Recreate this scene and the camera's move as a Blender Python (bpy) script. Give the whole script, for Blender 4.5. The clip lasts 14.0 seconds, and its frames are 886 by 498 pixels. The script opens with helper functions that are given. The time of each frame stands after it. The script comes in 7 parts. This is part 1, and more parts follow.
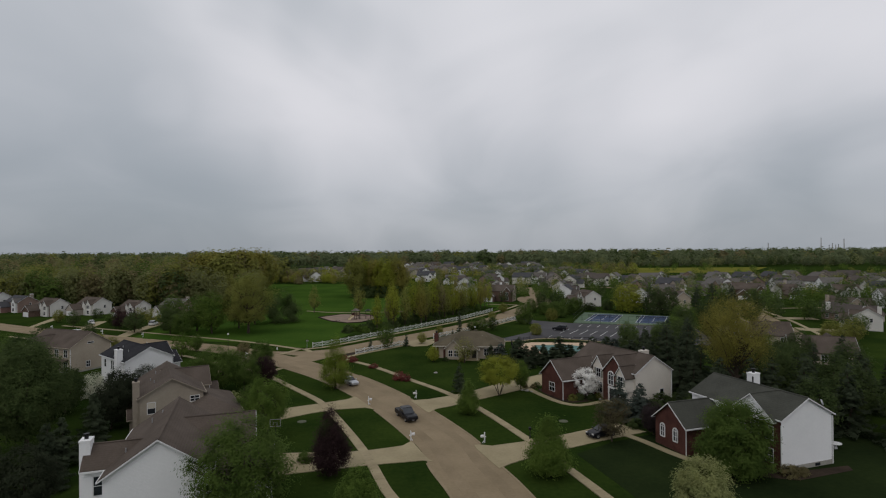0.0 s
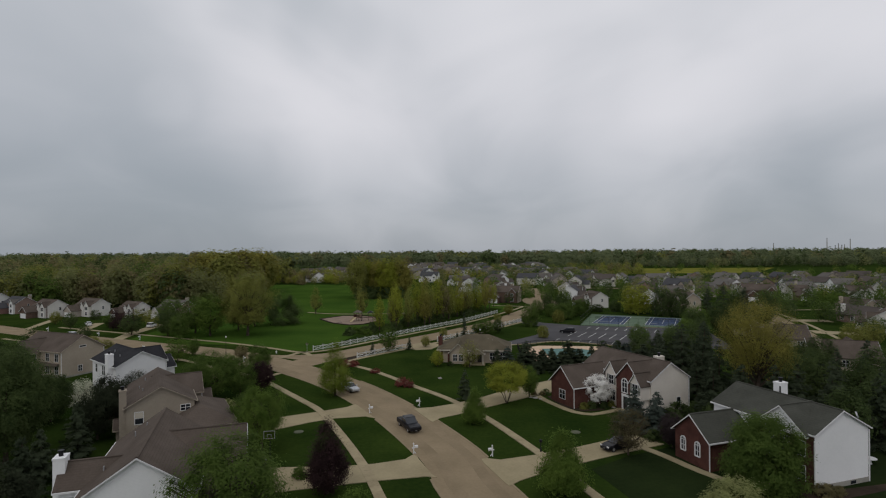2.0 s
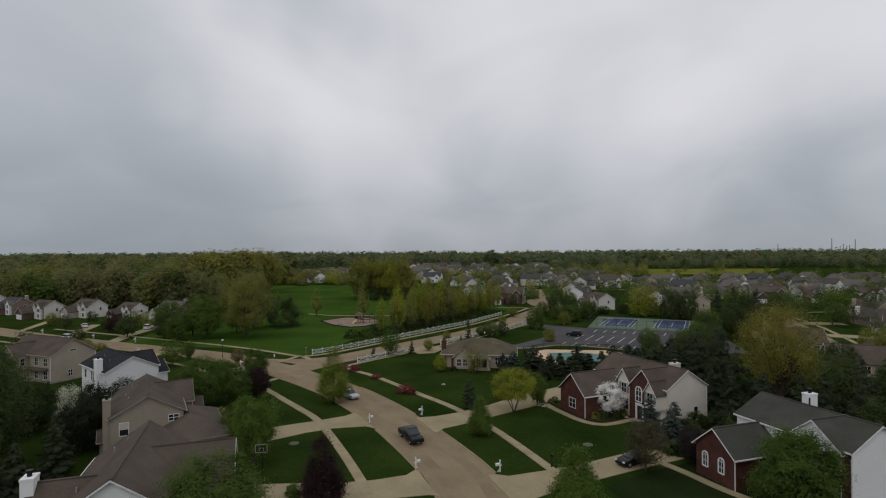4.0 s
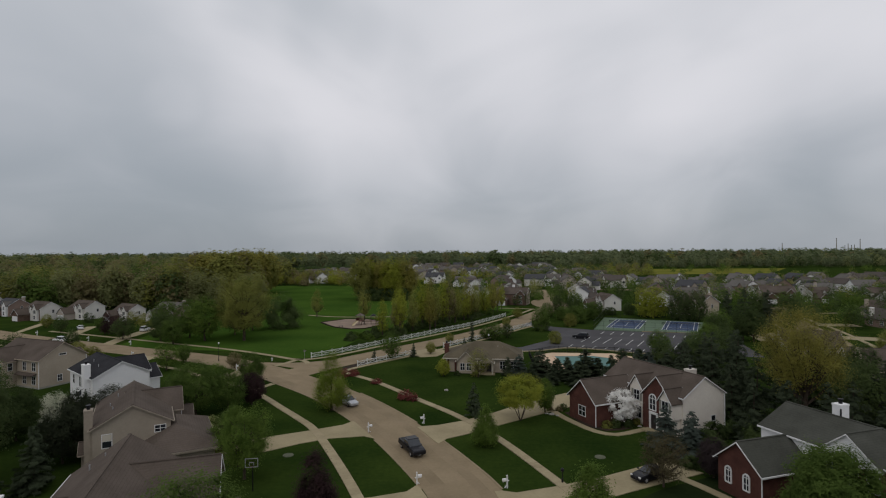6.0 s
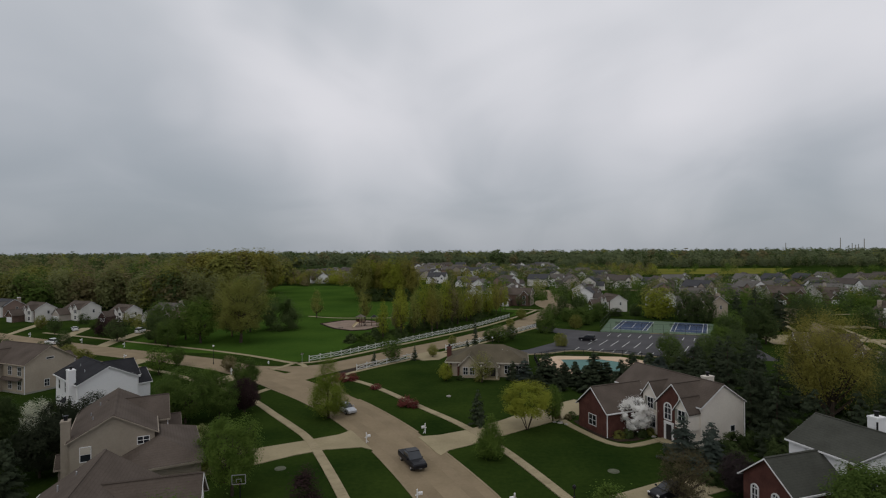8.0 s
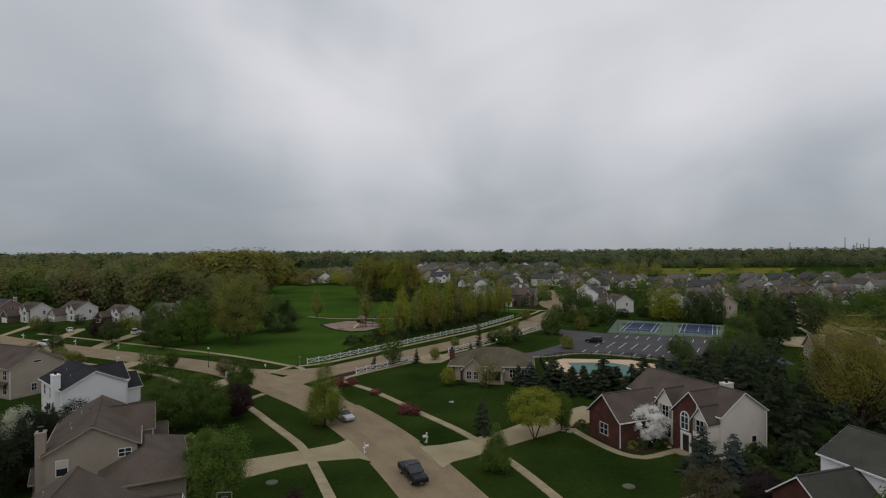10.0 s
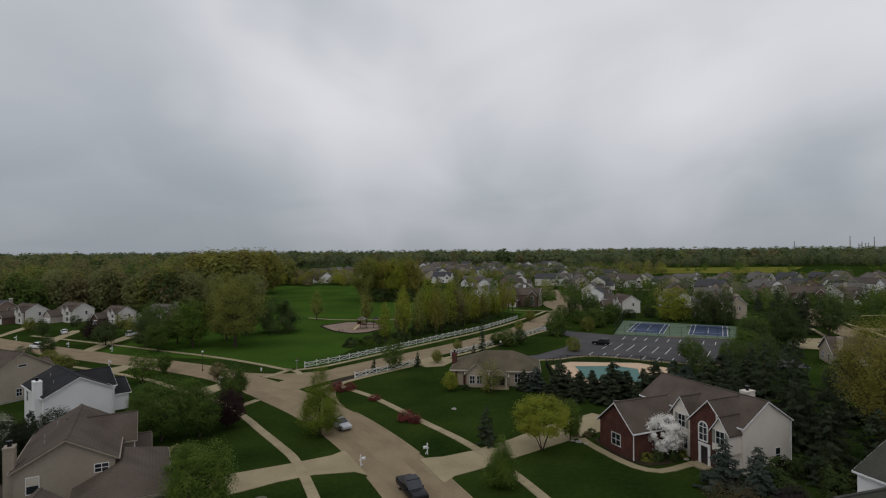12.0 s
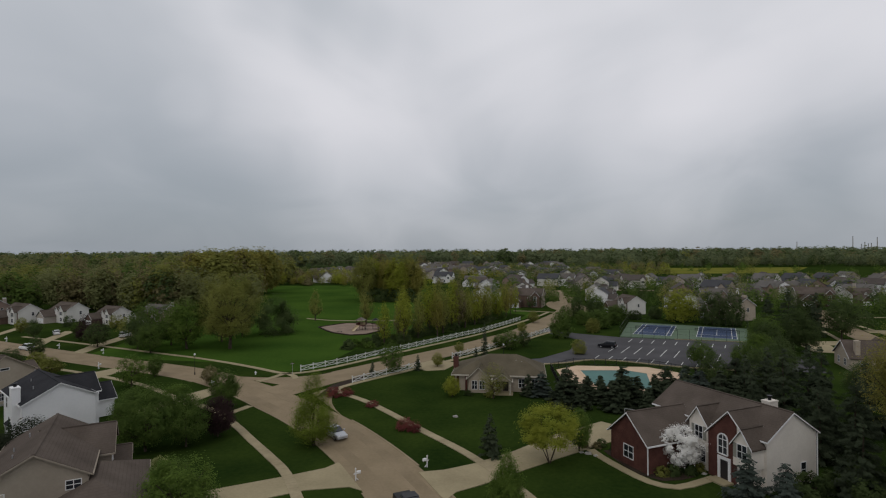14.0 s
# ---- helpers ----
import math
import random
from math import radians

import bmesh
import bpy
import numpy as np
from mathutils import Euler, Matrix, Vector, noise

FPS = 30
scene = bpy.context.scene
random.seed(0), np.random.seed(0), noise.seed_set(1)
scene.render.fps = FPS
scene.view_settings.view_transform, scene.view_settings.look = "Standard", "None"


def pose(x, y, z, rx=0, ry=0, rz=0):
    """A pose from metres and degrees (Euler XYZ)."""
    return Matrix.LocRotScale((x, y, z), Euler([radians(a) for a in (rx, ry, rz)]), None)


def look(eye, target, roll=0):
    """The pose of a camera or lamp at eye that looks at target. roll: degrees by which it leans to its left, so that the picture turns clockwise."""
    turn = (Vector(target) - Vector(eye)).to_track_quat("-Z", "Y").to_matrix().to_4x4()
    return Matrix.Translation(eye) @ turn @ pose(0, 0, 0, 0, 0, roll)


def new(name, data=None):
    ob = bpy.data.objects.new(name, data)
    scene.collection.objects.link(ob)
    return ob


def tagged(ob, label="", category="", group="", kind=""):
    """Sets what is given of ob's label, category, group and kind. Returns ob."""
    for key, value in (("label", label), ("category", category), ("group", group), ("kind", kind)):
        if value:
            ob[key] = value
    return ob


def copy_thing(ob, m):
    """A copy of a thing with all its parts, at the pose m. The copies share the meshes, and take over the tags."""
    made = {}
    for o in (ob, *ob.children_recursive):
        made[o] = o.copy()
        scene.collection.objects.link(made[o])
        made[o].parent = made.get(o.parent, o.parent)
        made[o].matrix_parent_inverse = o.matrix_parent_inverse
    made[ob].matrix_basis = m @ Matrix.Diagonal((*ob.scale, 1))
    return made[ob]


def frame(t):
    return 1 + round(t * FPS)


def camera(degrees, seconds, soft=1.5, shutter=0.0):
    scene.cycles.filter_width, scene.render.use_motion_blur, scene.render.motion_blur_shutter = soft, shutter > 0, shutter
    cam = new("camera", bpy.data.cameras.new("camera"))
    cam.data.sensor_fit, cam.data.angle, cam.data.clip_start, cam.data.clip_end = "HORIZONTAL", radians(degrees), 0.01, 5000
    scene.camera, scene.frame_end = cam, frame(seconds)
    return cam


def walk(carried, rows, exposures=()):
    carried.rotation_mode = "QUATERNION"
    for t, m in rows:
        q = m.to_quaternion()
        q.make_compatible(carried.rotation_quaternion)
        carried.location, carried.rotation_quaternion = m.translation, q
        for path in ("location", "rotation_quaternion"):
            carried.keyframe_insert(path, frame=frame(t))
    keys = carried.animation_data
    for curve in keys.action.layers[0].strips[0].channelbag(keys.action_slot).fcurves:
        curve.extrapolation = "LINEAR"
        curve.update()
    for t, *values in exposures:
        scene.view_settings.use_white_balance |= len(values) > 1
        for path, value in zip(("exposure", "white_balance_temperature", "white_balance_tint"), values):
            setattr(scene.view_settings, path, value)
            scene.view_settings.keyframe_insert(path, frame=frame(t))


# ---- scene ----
PATH = [
    (0, (0.684, -1.162, 26.812), (0.669, 0.838, 26.815), -0.4),
    (0.5, (0.634, 0.013, 26.817), (0.614, 2.013, 26.821), -0.4),
    (1, (0.573, 1.17, 26.82), (0.55, 3.17, 26.825), -0.4),
    (1.5, (0.5, 2.397, 26.852), (0.474, 4.397, 26.857), -0.4),
    (2, (0.461, 3.58, 26.853), (0.433, 5.58, 26.857), -0.4),
    (2.5, (0.375, 4.798, 26.9), (0.344, 6.798, 26.905), -0.4),
    (3, (0.295, 5.958, 26.942), (0.262, 7.957, 26.947), -0.4),
    (5.5, (0.134, 11.602, 26.954), (0.088, 13.601, 26.959), -0.3),
    (6, (0.115, 12.69, 26.972), (0.067, 14.689, 26.977), -0.4),
    (6.5, (0.116, 13.818, 26.989), (0.061, 15.817, 26.994), -0.4),
    (7, (0.07, 14.943, 26.998), (0.016, 16.942, 27.003), -0.4),
    (7.5, (0.035, 16.163, 26.992), (-0.018, 18.162, 26.996), -0.4),
    (8, (-0.018, 17.305, 26.974), (-0.074, 19.304, 26.978), -0.4),
    (10.5, (-0.157, 22.914, 26.882), (-0.225, 24.913, 26.884), -0.4),
    (11, (-0.143, 24.061, 26.858), (-0.214, 26.06, 26.86), -0.4),
    (11.5, (-0.117, 25.199, 26.87), (-0.19, 27.198, 26.871), -0.4),
    (12, (-0.087, 26.347, 26.857), (-0.163, 28.346, 26.858), -0.5),
    (12.5, (-0.15, 27.481, 26.845), (-0.227, 29.479, 26.846), -0.4),
    (13, (-0.174, 28.673, 26.861), (-0.251, 30.671, 26.861), -0.4),
    (13.5, (-0.221, 29.79, 26.82), (-0.299, 31.789, 26.82), -0.3),
    (14, (-0.233, 30.854, 26.8), (-0.314, 32.853, 26.8), -0.4),
]
cam = camera(77.7, 14.0, soft=1.15)
walk(cam, [(t, look(eye, target, roll)) for t, eye, target, roll in PATH], exposures=[(0.0, 0.0), (14.0, 0.0)])


# ---- sky and light ----
def overcast_sky():
    w = bpy.data.worlds.new("overcast_sky")
    scene.world = w
    w.use_nodes = True
    nt = w.node_tree
    nt.nodes.clear()
    N, L = nt.nodes.new, nt.links.new

    def math_node(op, a, b=None, c=None):
        m = N("ShaderNodeMath")
        m.operation = op
        for i, v in enumerate((a, b, c)):
            if v is None:
                continue
            if isinstance(v, (int, float)):
                m.inputs[i].default_value = v
            else:
                L(v, m.inputs[i])
        return m.outputs[0]

    out, bg = N("ShaderNodeOutputWorld"), N("ShaderNodeBackground")
    tc, sep = N("ShaderNodeTexCoord"), N("ShaderNodeSeparateXYZ")
    L(tc.outputs["Generated"], sep.inputs[0])
    # clouds lie on a layer: the direction is cast onto it
    up = math_node("ADD", math_node("MAXIMUM", sep.outputs[2], 0.0), 0.34)
    px, py = math_node("DIVIDE", sep.outputs[0], up), math_node("DIVIDE", sep.outputs[1], up)
    comb = N("ShaderNodeCombineXYZ")
    L(px, comb.inputs[0])
    L(py, comb.inputs[1])
    mp = N("ShaderNodeMapping")
    mp.inputs["Rotation"].default_value = (0, 0, radians(28))
    mp.inputs["Scale"].default_value = (0.8, 0.55, 1.0)
    mp.inputs["Location"].default_value = (SKY_X, SKY_Y, 0.0)
    L(comb.outputs[0], mp.inputs[0])
    big, small = N("ShaderNodeTexNoise"), N("ShaderNodeTexNoise")
    big.inputs["Scale"].default_value, big.inputs["Detail"].default_value = 1.0, 2.0
    big.inputs["Distortion"].default_value = 0.6
    small.inputs["Scale"].default_value, small.inputs["Detail"].default_value = 2.6, 3.0
    small.inputs["Distortion"].default_value = 0.8
    for n in (big, small):
        L(mp.outputs[0], n.inputs["Vector"])
    cloud = math_node("ADD", math_node("MULTIPLY", big.outputs[0], 0.30), math_node("MULTIPLY_ADD", small.outputs[0], 0.34, 0.205))
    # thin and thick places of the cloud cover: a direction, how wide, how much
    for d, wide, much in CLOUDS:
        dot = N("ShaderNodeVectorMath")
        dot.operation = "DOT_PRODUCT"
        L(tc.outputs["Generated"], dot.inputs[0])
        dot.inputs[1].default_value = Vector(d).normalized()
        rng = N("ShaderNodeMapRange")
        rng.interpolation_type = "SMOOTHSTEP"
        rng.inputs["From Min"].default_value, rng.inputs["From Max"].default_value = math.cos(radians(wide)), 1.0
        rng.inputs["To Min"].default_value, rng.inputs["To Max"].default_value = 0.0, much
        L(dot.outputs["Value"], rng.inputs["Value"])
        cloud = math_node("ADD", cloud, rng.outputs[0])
    ramp = N("ShaderNodeValToRGB")
    ramp.color_ramp.interpolation = "EASE"
    e = ramp.color_ramp.elements
    e[0].position, e[0].color = 0.2, (0.42, 0.45, 0.49, 1)
    e[1].position, e[1].color = 0.85, (0.74, 0.735, 0.77, 1)
    L(cloud, ramp.inputs[0])
    # the cover is paler overhead than towards the horizon
    lift = N("ShaderNodeValToRGB")
    q = lift.color_ramp.elements
    q[0].position, q[0].color = 0.0, (0.60, 0.625, 0.645, 1)
    q[1].position, q[1].color = 1.0, (1.08, 1.08, 1.08, 1)
    for p, c in ((0.10, (0.72, 0.74, 0.755, 1)), (0.22, (0.92, 0.92, 0.925, 1)), (0.42, (1.0, 1.0, 1.0, 1))):
        x = q.new(p)
        x.color = c
    L(sep.outputs[2], lift.inputs[0])
    mul = N("ShaderNodeMix")
    mul.data_type, mul.blend_type = "RGBA", "MULTIPLY"
    mul.inputs[0].default_value = 1.0
    L(ramp.outputs[0], mul.inputs[6])
    L(lift.outputs[0], mul.inputs[7])
    # a little clear-sky light behind the cloud
    sky = N("ShaderNodeTexSky")
    sky.sky_type = "NISHITA"
    sky.sun_disc = False
    sky.sun_elevation, sky.sun_rotation = radians(52), radians(200)
    thin = N("ShaderNodeMix")
    thin.data_type, thin.blend_type = "RGBA", "ADD"
    thin.inputs[0].default_value = 0.004
    L(mul.outputs[2], thin.inputs[6])
    L(sky.outputs[0], thin.inputs[7])
    L(thin.outputs[2], bg.inputs[0])
    bg.inputs[1].default_value = SKY_STRENGTH
    L(bg.outputs[0], out.inputs[0])


SKY_X, SKY_Y, SKY_STRENGTH = 0.35, 0.2, 1.0
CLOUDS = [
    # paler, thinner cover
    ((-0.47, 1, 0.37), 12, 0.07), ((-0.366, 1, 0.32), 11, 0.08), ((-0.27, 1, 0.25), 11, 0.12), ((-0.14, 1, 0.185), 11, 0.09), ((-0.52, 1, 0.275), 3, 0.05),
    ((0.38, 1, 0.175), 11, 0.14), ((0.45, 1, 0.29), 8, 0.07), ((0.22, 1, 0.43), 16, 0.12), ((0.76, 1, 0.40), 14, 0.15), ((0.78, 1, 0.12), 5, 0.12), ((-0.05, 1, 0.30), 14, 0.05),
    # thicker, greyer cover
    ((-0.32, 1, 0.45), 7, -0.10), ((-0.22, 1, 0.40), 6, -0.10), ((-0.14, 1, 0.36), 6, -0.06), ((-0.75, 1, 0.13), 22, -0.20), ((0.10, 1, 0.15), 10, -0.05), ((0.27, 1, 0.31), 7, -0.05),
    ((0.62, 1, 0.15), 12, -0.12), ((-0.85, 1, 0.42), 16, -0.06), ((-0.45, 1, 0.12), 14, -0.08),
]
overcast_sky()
sun = new("sun", bpy.data.lights.new("sun", "SUN"))
sun.data.energy, sun.data.angle, sun.data.color = 0.4, radians(25), (1.0, 0.96, 0.9)
sun.matrix_world = look((-200, -550, 750), (0, 0, 0))


# ---- materials ----
def material(name, a, b, big=0.3, small=4.0, rough=0.8, bump=0.0, metal=0.0, mode="", spread=0.25, spec=0.08, coat=0.0):
    """Two colours mixed by coarse and fine noise. mode: 'leaf' varies by island and object, 'object' by object."""
    m = bpy.data.materials.new(name)
    m.use_nodes = True
    nt = m.node_tree
    N, L = nt.nodes.new, nt.links.new
    bs = nt.nodes["Principled BSDF"]
    bs.inputs["Roughness"].default_value, bs.inputs["Metallic"].default_value = rough, metal
    bs.inputs["Specular IOR Level"].default_value = spec if mode != "leaf" else 0.02
    bs.inputs["Coat Weight"].default_value = coat
    tc = N("ShaderNodeNewGeometry")
    n1, n2 = N("ShaderNodeTexNoise"), N("ShaderNodeTexNoise")
    n1.inputs["Scale"].default_value, n1.inputs["Detail"].default_value = big, 4.0
    n2.inputs["Scale"].default_value, n2.inputs["Detail"].default_value = small, 3.0
    for n in (n1, n2):
        L(tc.outputs["Position"], n.inputs["Vector"])
    add = N("ShaderNodeMath")
    add.operation = "MULTIPLY_ADD"
    L(n2.outputs[0], add.inputs[0])
    add.inputs[1].default_value = 0.45
    L(n1.outputs[0], add.inputs[2])
    last = add.outputs[0]
    if mode == "leaf":
        k = N("ShaderNodeMath")
        k.operation = "MULTIPLY_ADD"
        L(tc.outputs["Random Per Island"], k.inputs[0])
        k.inputs[1].default_value = spread
        L(last, k.inputs[2])
        last = k.outputs[0]
    if mode in ("leaf", "object"):
        oi, k = N("ShaderNodeObjectInfo"), N("ShaderNodeMath")
        k.operation = "MULTIPLY_ADD"
        L(oi.outputs["Random"], k.inputs[0])
        k.inputs[1].default_value = spread
        L(last, k.inputs[2])
        last = k.outputs[0]
    ramp = N("ShaderNodeValToRGB")
    e = ramp.color_ramp.elements
    lo, hi = (0.45, 1.0) if mode == "" else (0.5, 0.95 + 1.2 * spread)
    e[0].position, e[0].color = lo, (*a, 1)
    e[1].position, e[1].color = min(hi, 1.0), (*b, 1)
    L(last, ramp.inputs[0])
    L(ramp.outputs[0], bs.inputs["Base Color"])
    if mode == "leaf":
        tr, mix = N("ShaderNodeBsdfTranslucent"), N("ShaderNodeMixShader")
        L(ramp.outputs[0], tr.inputs["Color"])
        mix.inputs[0].default_value = 0.5
        L(bs.outputs[0], mix.inputs[1])
        L(tr.outputs[0], mix.inputs[2])
        L(mix.outputs[0], nt.nodes["Material Output"].inputs["Surface"])
    if bump:
        bp = N("ShaderNodeBump")
        bp.inputs["Strength"].default_value, bp.inputs["Distance"].default_value = bump, 0.05
        L(n2.outputs[0], bp.inputs["Height"])
        L(bp.outputs[0], bs.inputs["Normal"])
    return m


def rows_relief(m, step, axis, depth=0.6, dark=0.75):
    """Fine courses (siding boards, brick rows, shingle rows) as relief and a thin darker line, by height or along an axis."""
    nt = m.node_tree
    N, L = nt.nodes.new, nt.links.new
    bs = nt.nodes["Principled BSDF"]
    tc, sep = N("ShaderNodeTexCoord"), N("ShaderNodeSeparateXYZ")
    L(tc.outputs["Object"], sep.inputs[0])
    d, f = N("ShaderNodeMath"), N("ShaderNodeMath")
    d.operation, f.operation = "DIVIDE", "FRACT"
    L(sep.outputs[axis], d.inputs[0])
    d.inputs[1].default_value = step
    L(d.outputs[0], f.inputs[0])
    bp = N("ShaderNodeBump")
    bp.inputs["Strength"].default_value, bp.inputs["Distance"].default_value = depth, 0.02
    L(f.outputs[0], bp.inputs["Height"])
    L(bp.outputs[0], bs.inputs["Normal"])
    r = N("ShaderNodeValToRGB")
    r.color_ramp.elements[0].color = (dark, dark, dark, 1)
    r.color_ramp.elements[1].position = 0.18
    L(f.outputs[0], r.inputs[0])
    mx = N("ShaderNodeMix")
    mx.data_type, mx.blend_type = "RGBA", "MULTIPLY"
    mx.inputs[0].default_value = 1.0
    src = bs.inputs["Base Color"].links[0].from_socket
    L(src, mx.inputs[6])
    L(r.outputs[0], mx.inputs[7])
    L(mx.outputs[2], bs.inputs["Base Color"])
    return m


def plain(name, c, rough=0.6, metal=0.0, spec=0.4):
    return material(name, tuple(v * 0.88 for v in c), c, 0.8, 9.0, rough, 0.0, metal, "", 0.2, spec)


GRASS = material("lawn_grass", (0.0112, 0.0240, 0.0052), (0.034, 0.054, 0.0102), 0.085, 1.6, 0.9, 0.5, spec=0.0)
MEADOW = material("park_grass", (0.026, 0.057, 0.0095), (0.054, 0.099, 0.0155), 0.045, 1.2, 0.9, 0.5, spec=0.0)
FIELD = material("flowering_field", (0.105, 0.112, 0.020), (0.165, 0.160, 0.033), 0.02, 0.4, 0.9, spec=0.0)
FARGRASS = material("rough_grass", (0.02, 0.035, 0.012), (0.05, 0.07, 0.025), 0.02, 0.5, 0.9, spec=0.0)
ROAD = material("weathered_concrete_road", (0.205, 0.158, 0.097), (0.280, 0.217, 0.138), 0.2, 2.2, 0.9, 0.3)
WALK = material("pale_concrete", (0.255, 0.212, 0.128), (0.355, 0.298, 0.184), 0.25, 3.0, 0.9, 0.3)
SLAB = material("pale_concrete_slab", (0.250, 0.205, 0.126), (0.350, 0.292, 0.184), 0.5, 3.0, 0.9, 0.3, mode="object", spread=0.12)
KERB = material("kerb_concrete", (0.21, 0.165, 0.103), (0.30, 0.238, 0.152), 0.4, 3.0, 0.9)
ASPHALT = material("grey_asphalt", (0.056, 0.054, 0.056), (0.094, 0.091, 0.094), 0.12, 3.0, 0.92, 0.3)
LINE = plain("white_line_paint", (0.55, 0.55, 0.52), 0.7)
COURT = material("green_court", (0.09, 0.13, 0.085), (0.12, 0.165, 0.11), 0.2, 2.0, 0.85)
BLUE = material("blue_court", (0.040, 0.059, 0.106), (0.054, 0.077, 0.134), 0.2, 2.0, 0.8)
DECK = material("pool_deck_concrete", (0.50, 0.36, 0.24), (0.62, 0.46, 0.33), 0.3, 3.0, 0.85)
WATER = material("pool_cover_water", (0.050, 0.135, 0.118), (0.068, 0.175, 0.152), 0.2, 2.0, 0.45, 0.05)
MULCH = material("dark_mulch", (0.024, 0.018, 0.013), (0.054, 0.038, 0.027), 0.5, 5.0, 0.95, 0.6)
CHIPS = material("wood_chip_surface", (0.20, 0.15, 0.115), (0.30, 0.225, 0.175), 0.3, 4.0, 0.95, 0.4)
SHINGLE = rows_relief(material("brown_shingle", (0.074, 0.058, 0.047), (0.122, 0.098, 0.081), 0.35, 5.0, 0.9), 0.16, 2)
SHINGLE_DARK = rows_relief(material("charcoal_shingle", (0.019, 0.019, 0.021), (0.038, 0.038, 0.042), 0.35, 5.0, 0.9), 0.16, 2)
SHINGLE_GREEN = rows_relief(material("grey_green_shingle", (0.049, 0.050, 0.041), (0.083, 0.084, 0.071), 0.35, 5.0, 0.9), 0.16, 2)
SHINGLE_TAN = rows_relief(material("tan_shingle", (0.08, 0.067, 0.0446), (0.135, 0.113, 0.0763), 0.35, 5.0, 0.9), 0.16, 2)
SIDING_WHITE = rows_relief(material("white_siding", (0.80, 0.795, 0.79), (0.88, 0.87, 0.865), 0.25, 3.0, 0.6), 0.13, 2, 0.5, 0.95)
SIDING_CREAM = rows_relief(material("cream_siding", (0.66, 0.605, 0.535), (0.78, 0.72, 0.64), 0.25, 3.0, 0.6), 0.13, 2, 0.7, 0.9)
SIDING_TAUPE = rows_relief(material("taupe_siding", (0.28, 0.235, 0.186), (0.36, 0.31, 0.246), 0.25, 3.0, 0.65), 0.13, 2, 0.7, 0.88)
SIDING_TAN = rows_relief(material("tan_siding", (0.36, 0.3, 0.233), (0.46, 0.39, 0.307), 0.25, 3.0, 0.65), 0.13, 2, 0.7, 0.88)
BRICK = rows_relief(material("red_brick", (0.070, 0.031, 0.025), (0.132, 0.058, 0.046), 0.9, 7.0, 0.85), 0.076, 2, 0.5, 0.7)
TRIM = plain("white_trim", (0.76, 0.75, 0.74), 0.5)
GLASS = material("dark_window_glass", (0.012, 0.014, 0.017), (0.03, 0.034, 0.04), 0.8, 2.0, 0.08, spec=0.6)
SHUTTER = plain("grey_green_shutter", (0.25, 0.25, 0.21), 0.6)
DOOR = plain("dark_door_paint", (0.03, 0.025, 0.025), 0.4)
METAL = plain("dark_metal", (0.02, 0.02, 0.022), 0.45, 0.6)
PALE_METAL = plain("pale_metal", (0.45, 0.45, 0.46), 0.4, 0.5)
COVER = material("weathered_cover", (0.085, 0.092, 0.060), (0.135, 0.142, 0.098), 1.5, 6.0, 0.9)
STONE = material("foundation_concrete", (0.26, 0.25, 0.219), (0.37, 0.35, 0.307), 0.6, 5.0, 0.9)
BARK = material("bark", (0.045, 0.034, 0.025), (0.11, 0.085, 0.065), 1.2, 9.0, 0.95, 0.6)
BEIGE = plain("beige_trim", (0.52, 0.47, 0.39), 0.6)
WHITE_FENCE = plain("white_vinyl", (0.66, 0.66, 0.63), 0.45)
TYRE = plain("tyre_rubber", (0.02, 0.02, 0.02), 0.8)
CAR_DARK = material("dark_car_paint", (0.009, 0.009, 0.011), (0.016, 0.016, 0.019), 0.8, 5.0, 0.4, coat=0.2)
CAR_SILVER = material("silver_car_paint", (0.42, 0.43, 0.45), (0.5, 0.51, 0.53), 0.8, 5.0, 0.32, 0.0, 0.4, coat=0.6)
CAR_WHITE = material("white_car_paint", (0.66, 0.66, 0.66), (0.76, 0.76, 0.76), 0.8, 5.0, 0.35, coat=0.5)
PLAY_RED = plain("red_play_panel", (0.14, 0.05, 0.04), 0.5)
PLAY_TAN = plain("tan_slide_plastic", (0.5, 0.4, 0.24), 0.4)
PLAY_GREEN = plain("brown_play_roof", (0.10, 0.075, 0.055), 0.5)
CLEAR = bpy.data.materials.new("clear_acrylic")
CLEAR.use_nodes = True
CLEAR.node_tree.nodes["Principled BSDF"].inputs["Transmission Weight"].default_value = 1.0
CLEAR.node_tree.nodes["Principled BSDF"].inputs["Roughness"].default_value = 0.02
CLEAR.node_tree.nodes["Principled BSDF"].inputs["IOR"].default_value = 1.1
ROCK = material("pale_rock", (0.24, 0.22, 0.2), (0.4, 0.38, 0.35), 1.5, 6.0, 0.9, 0.6)

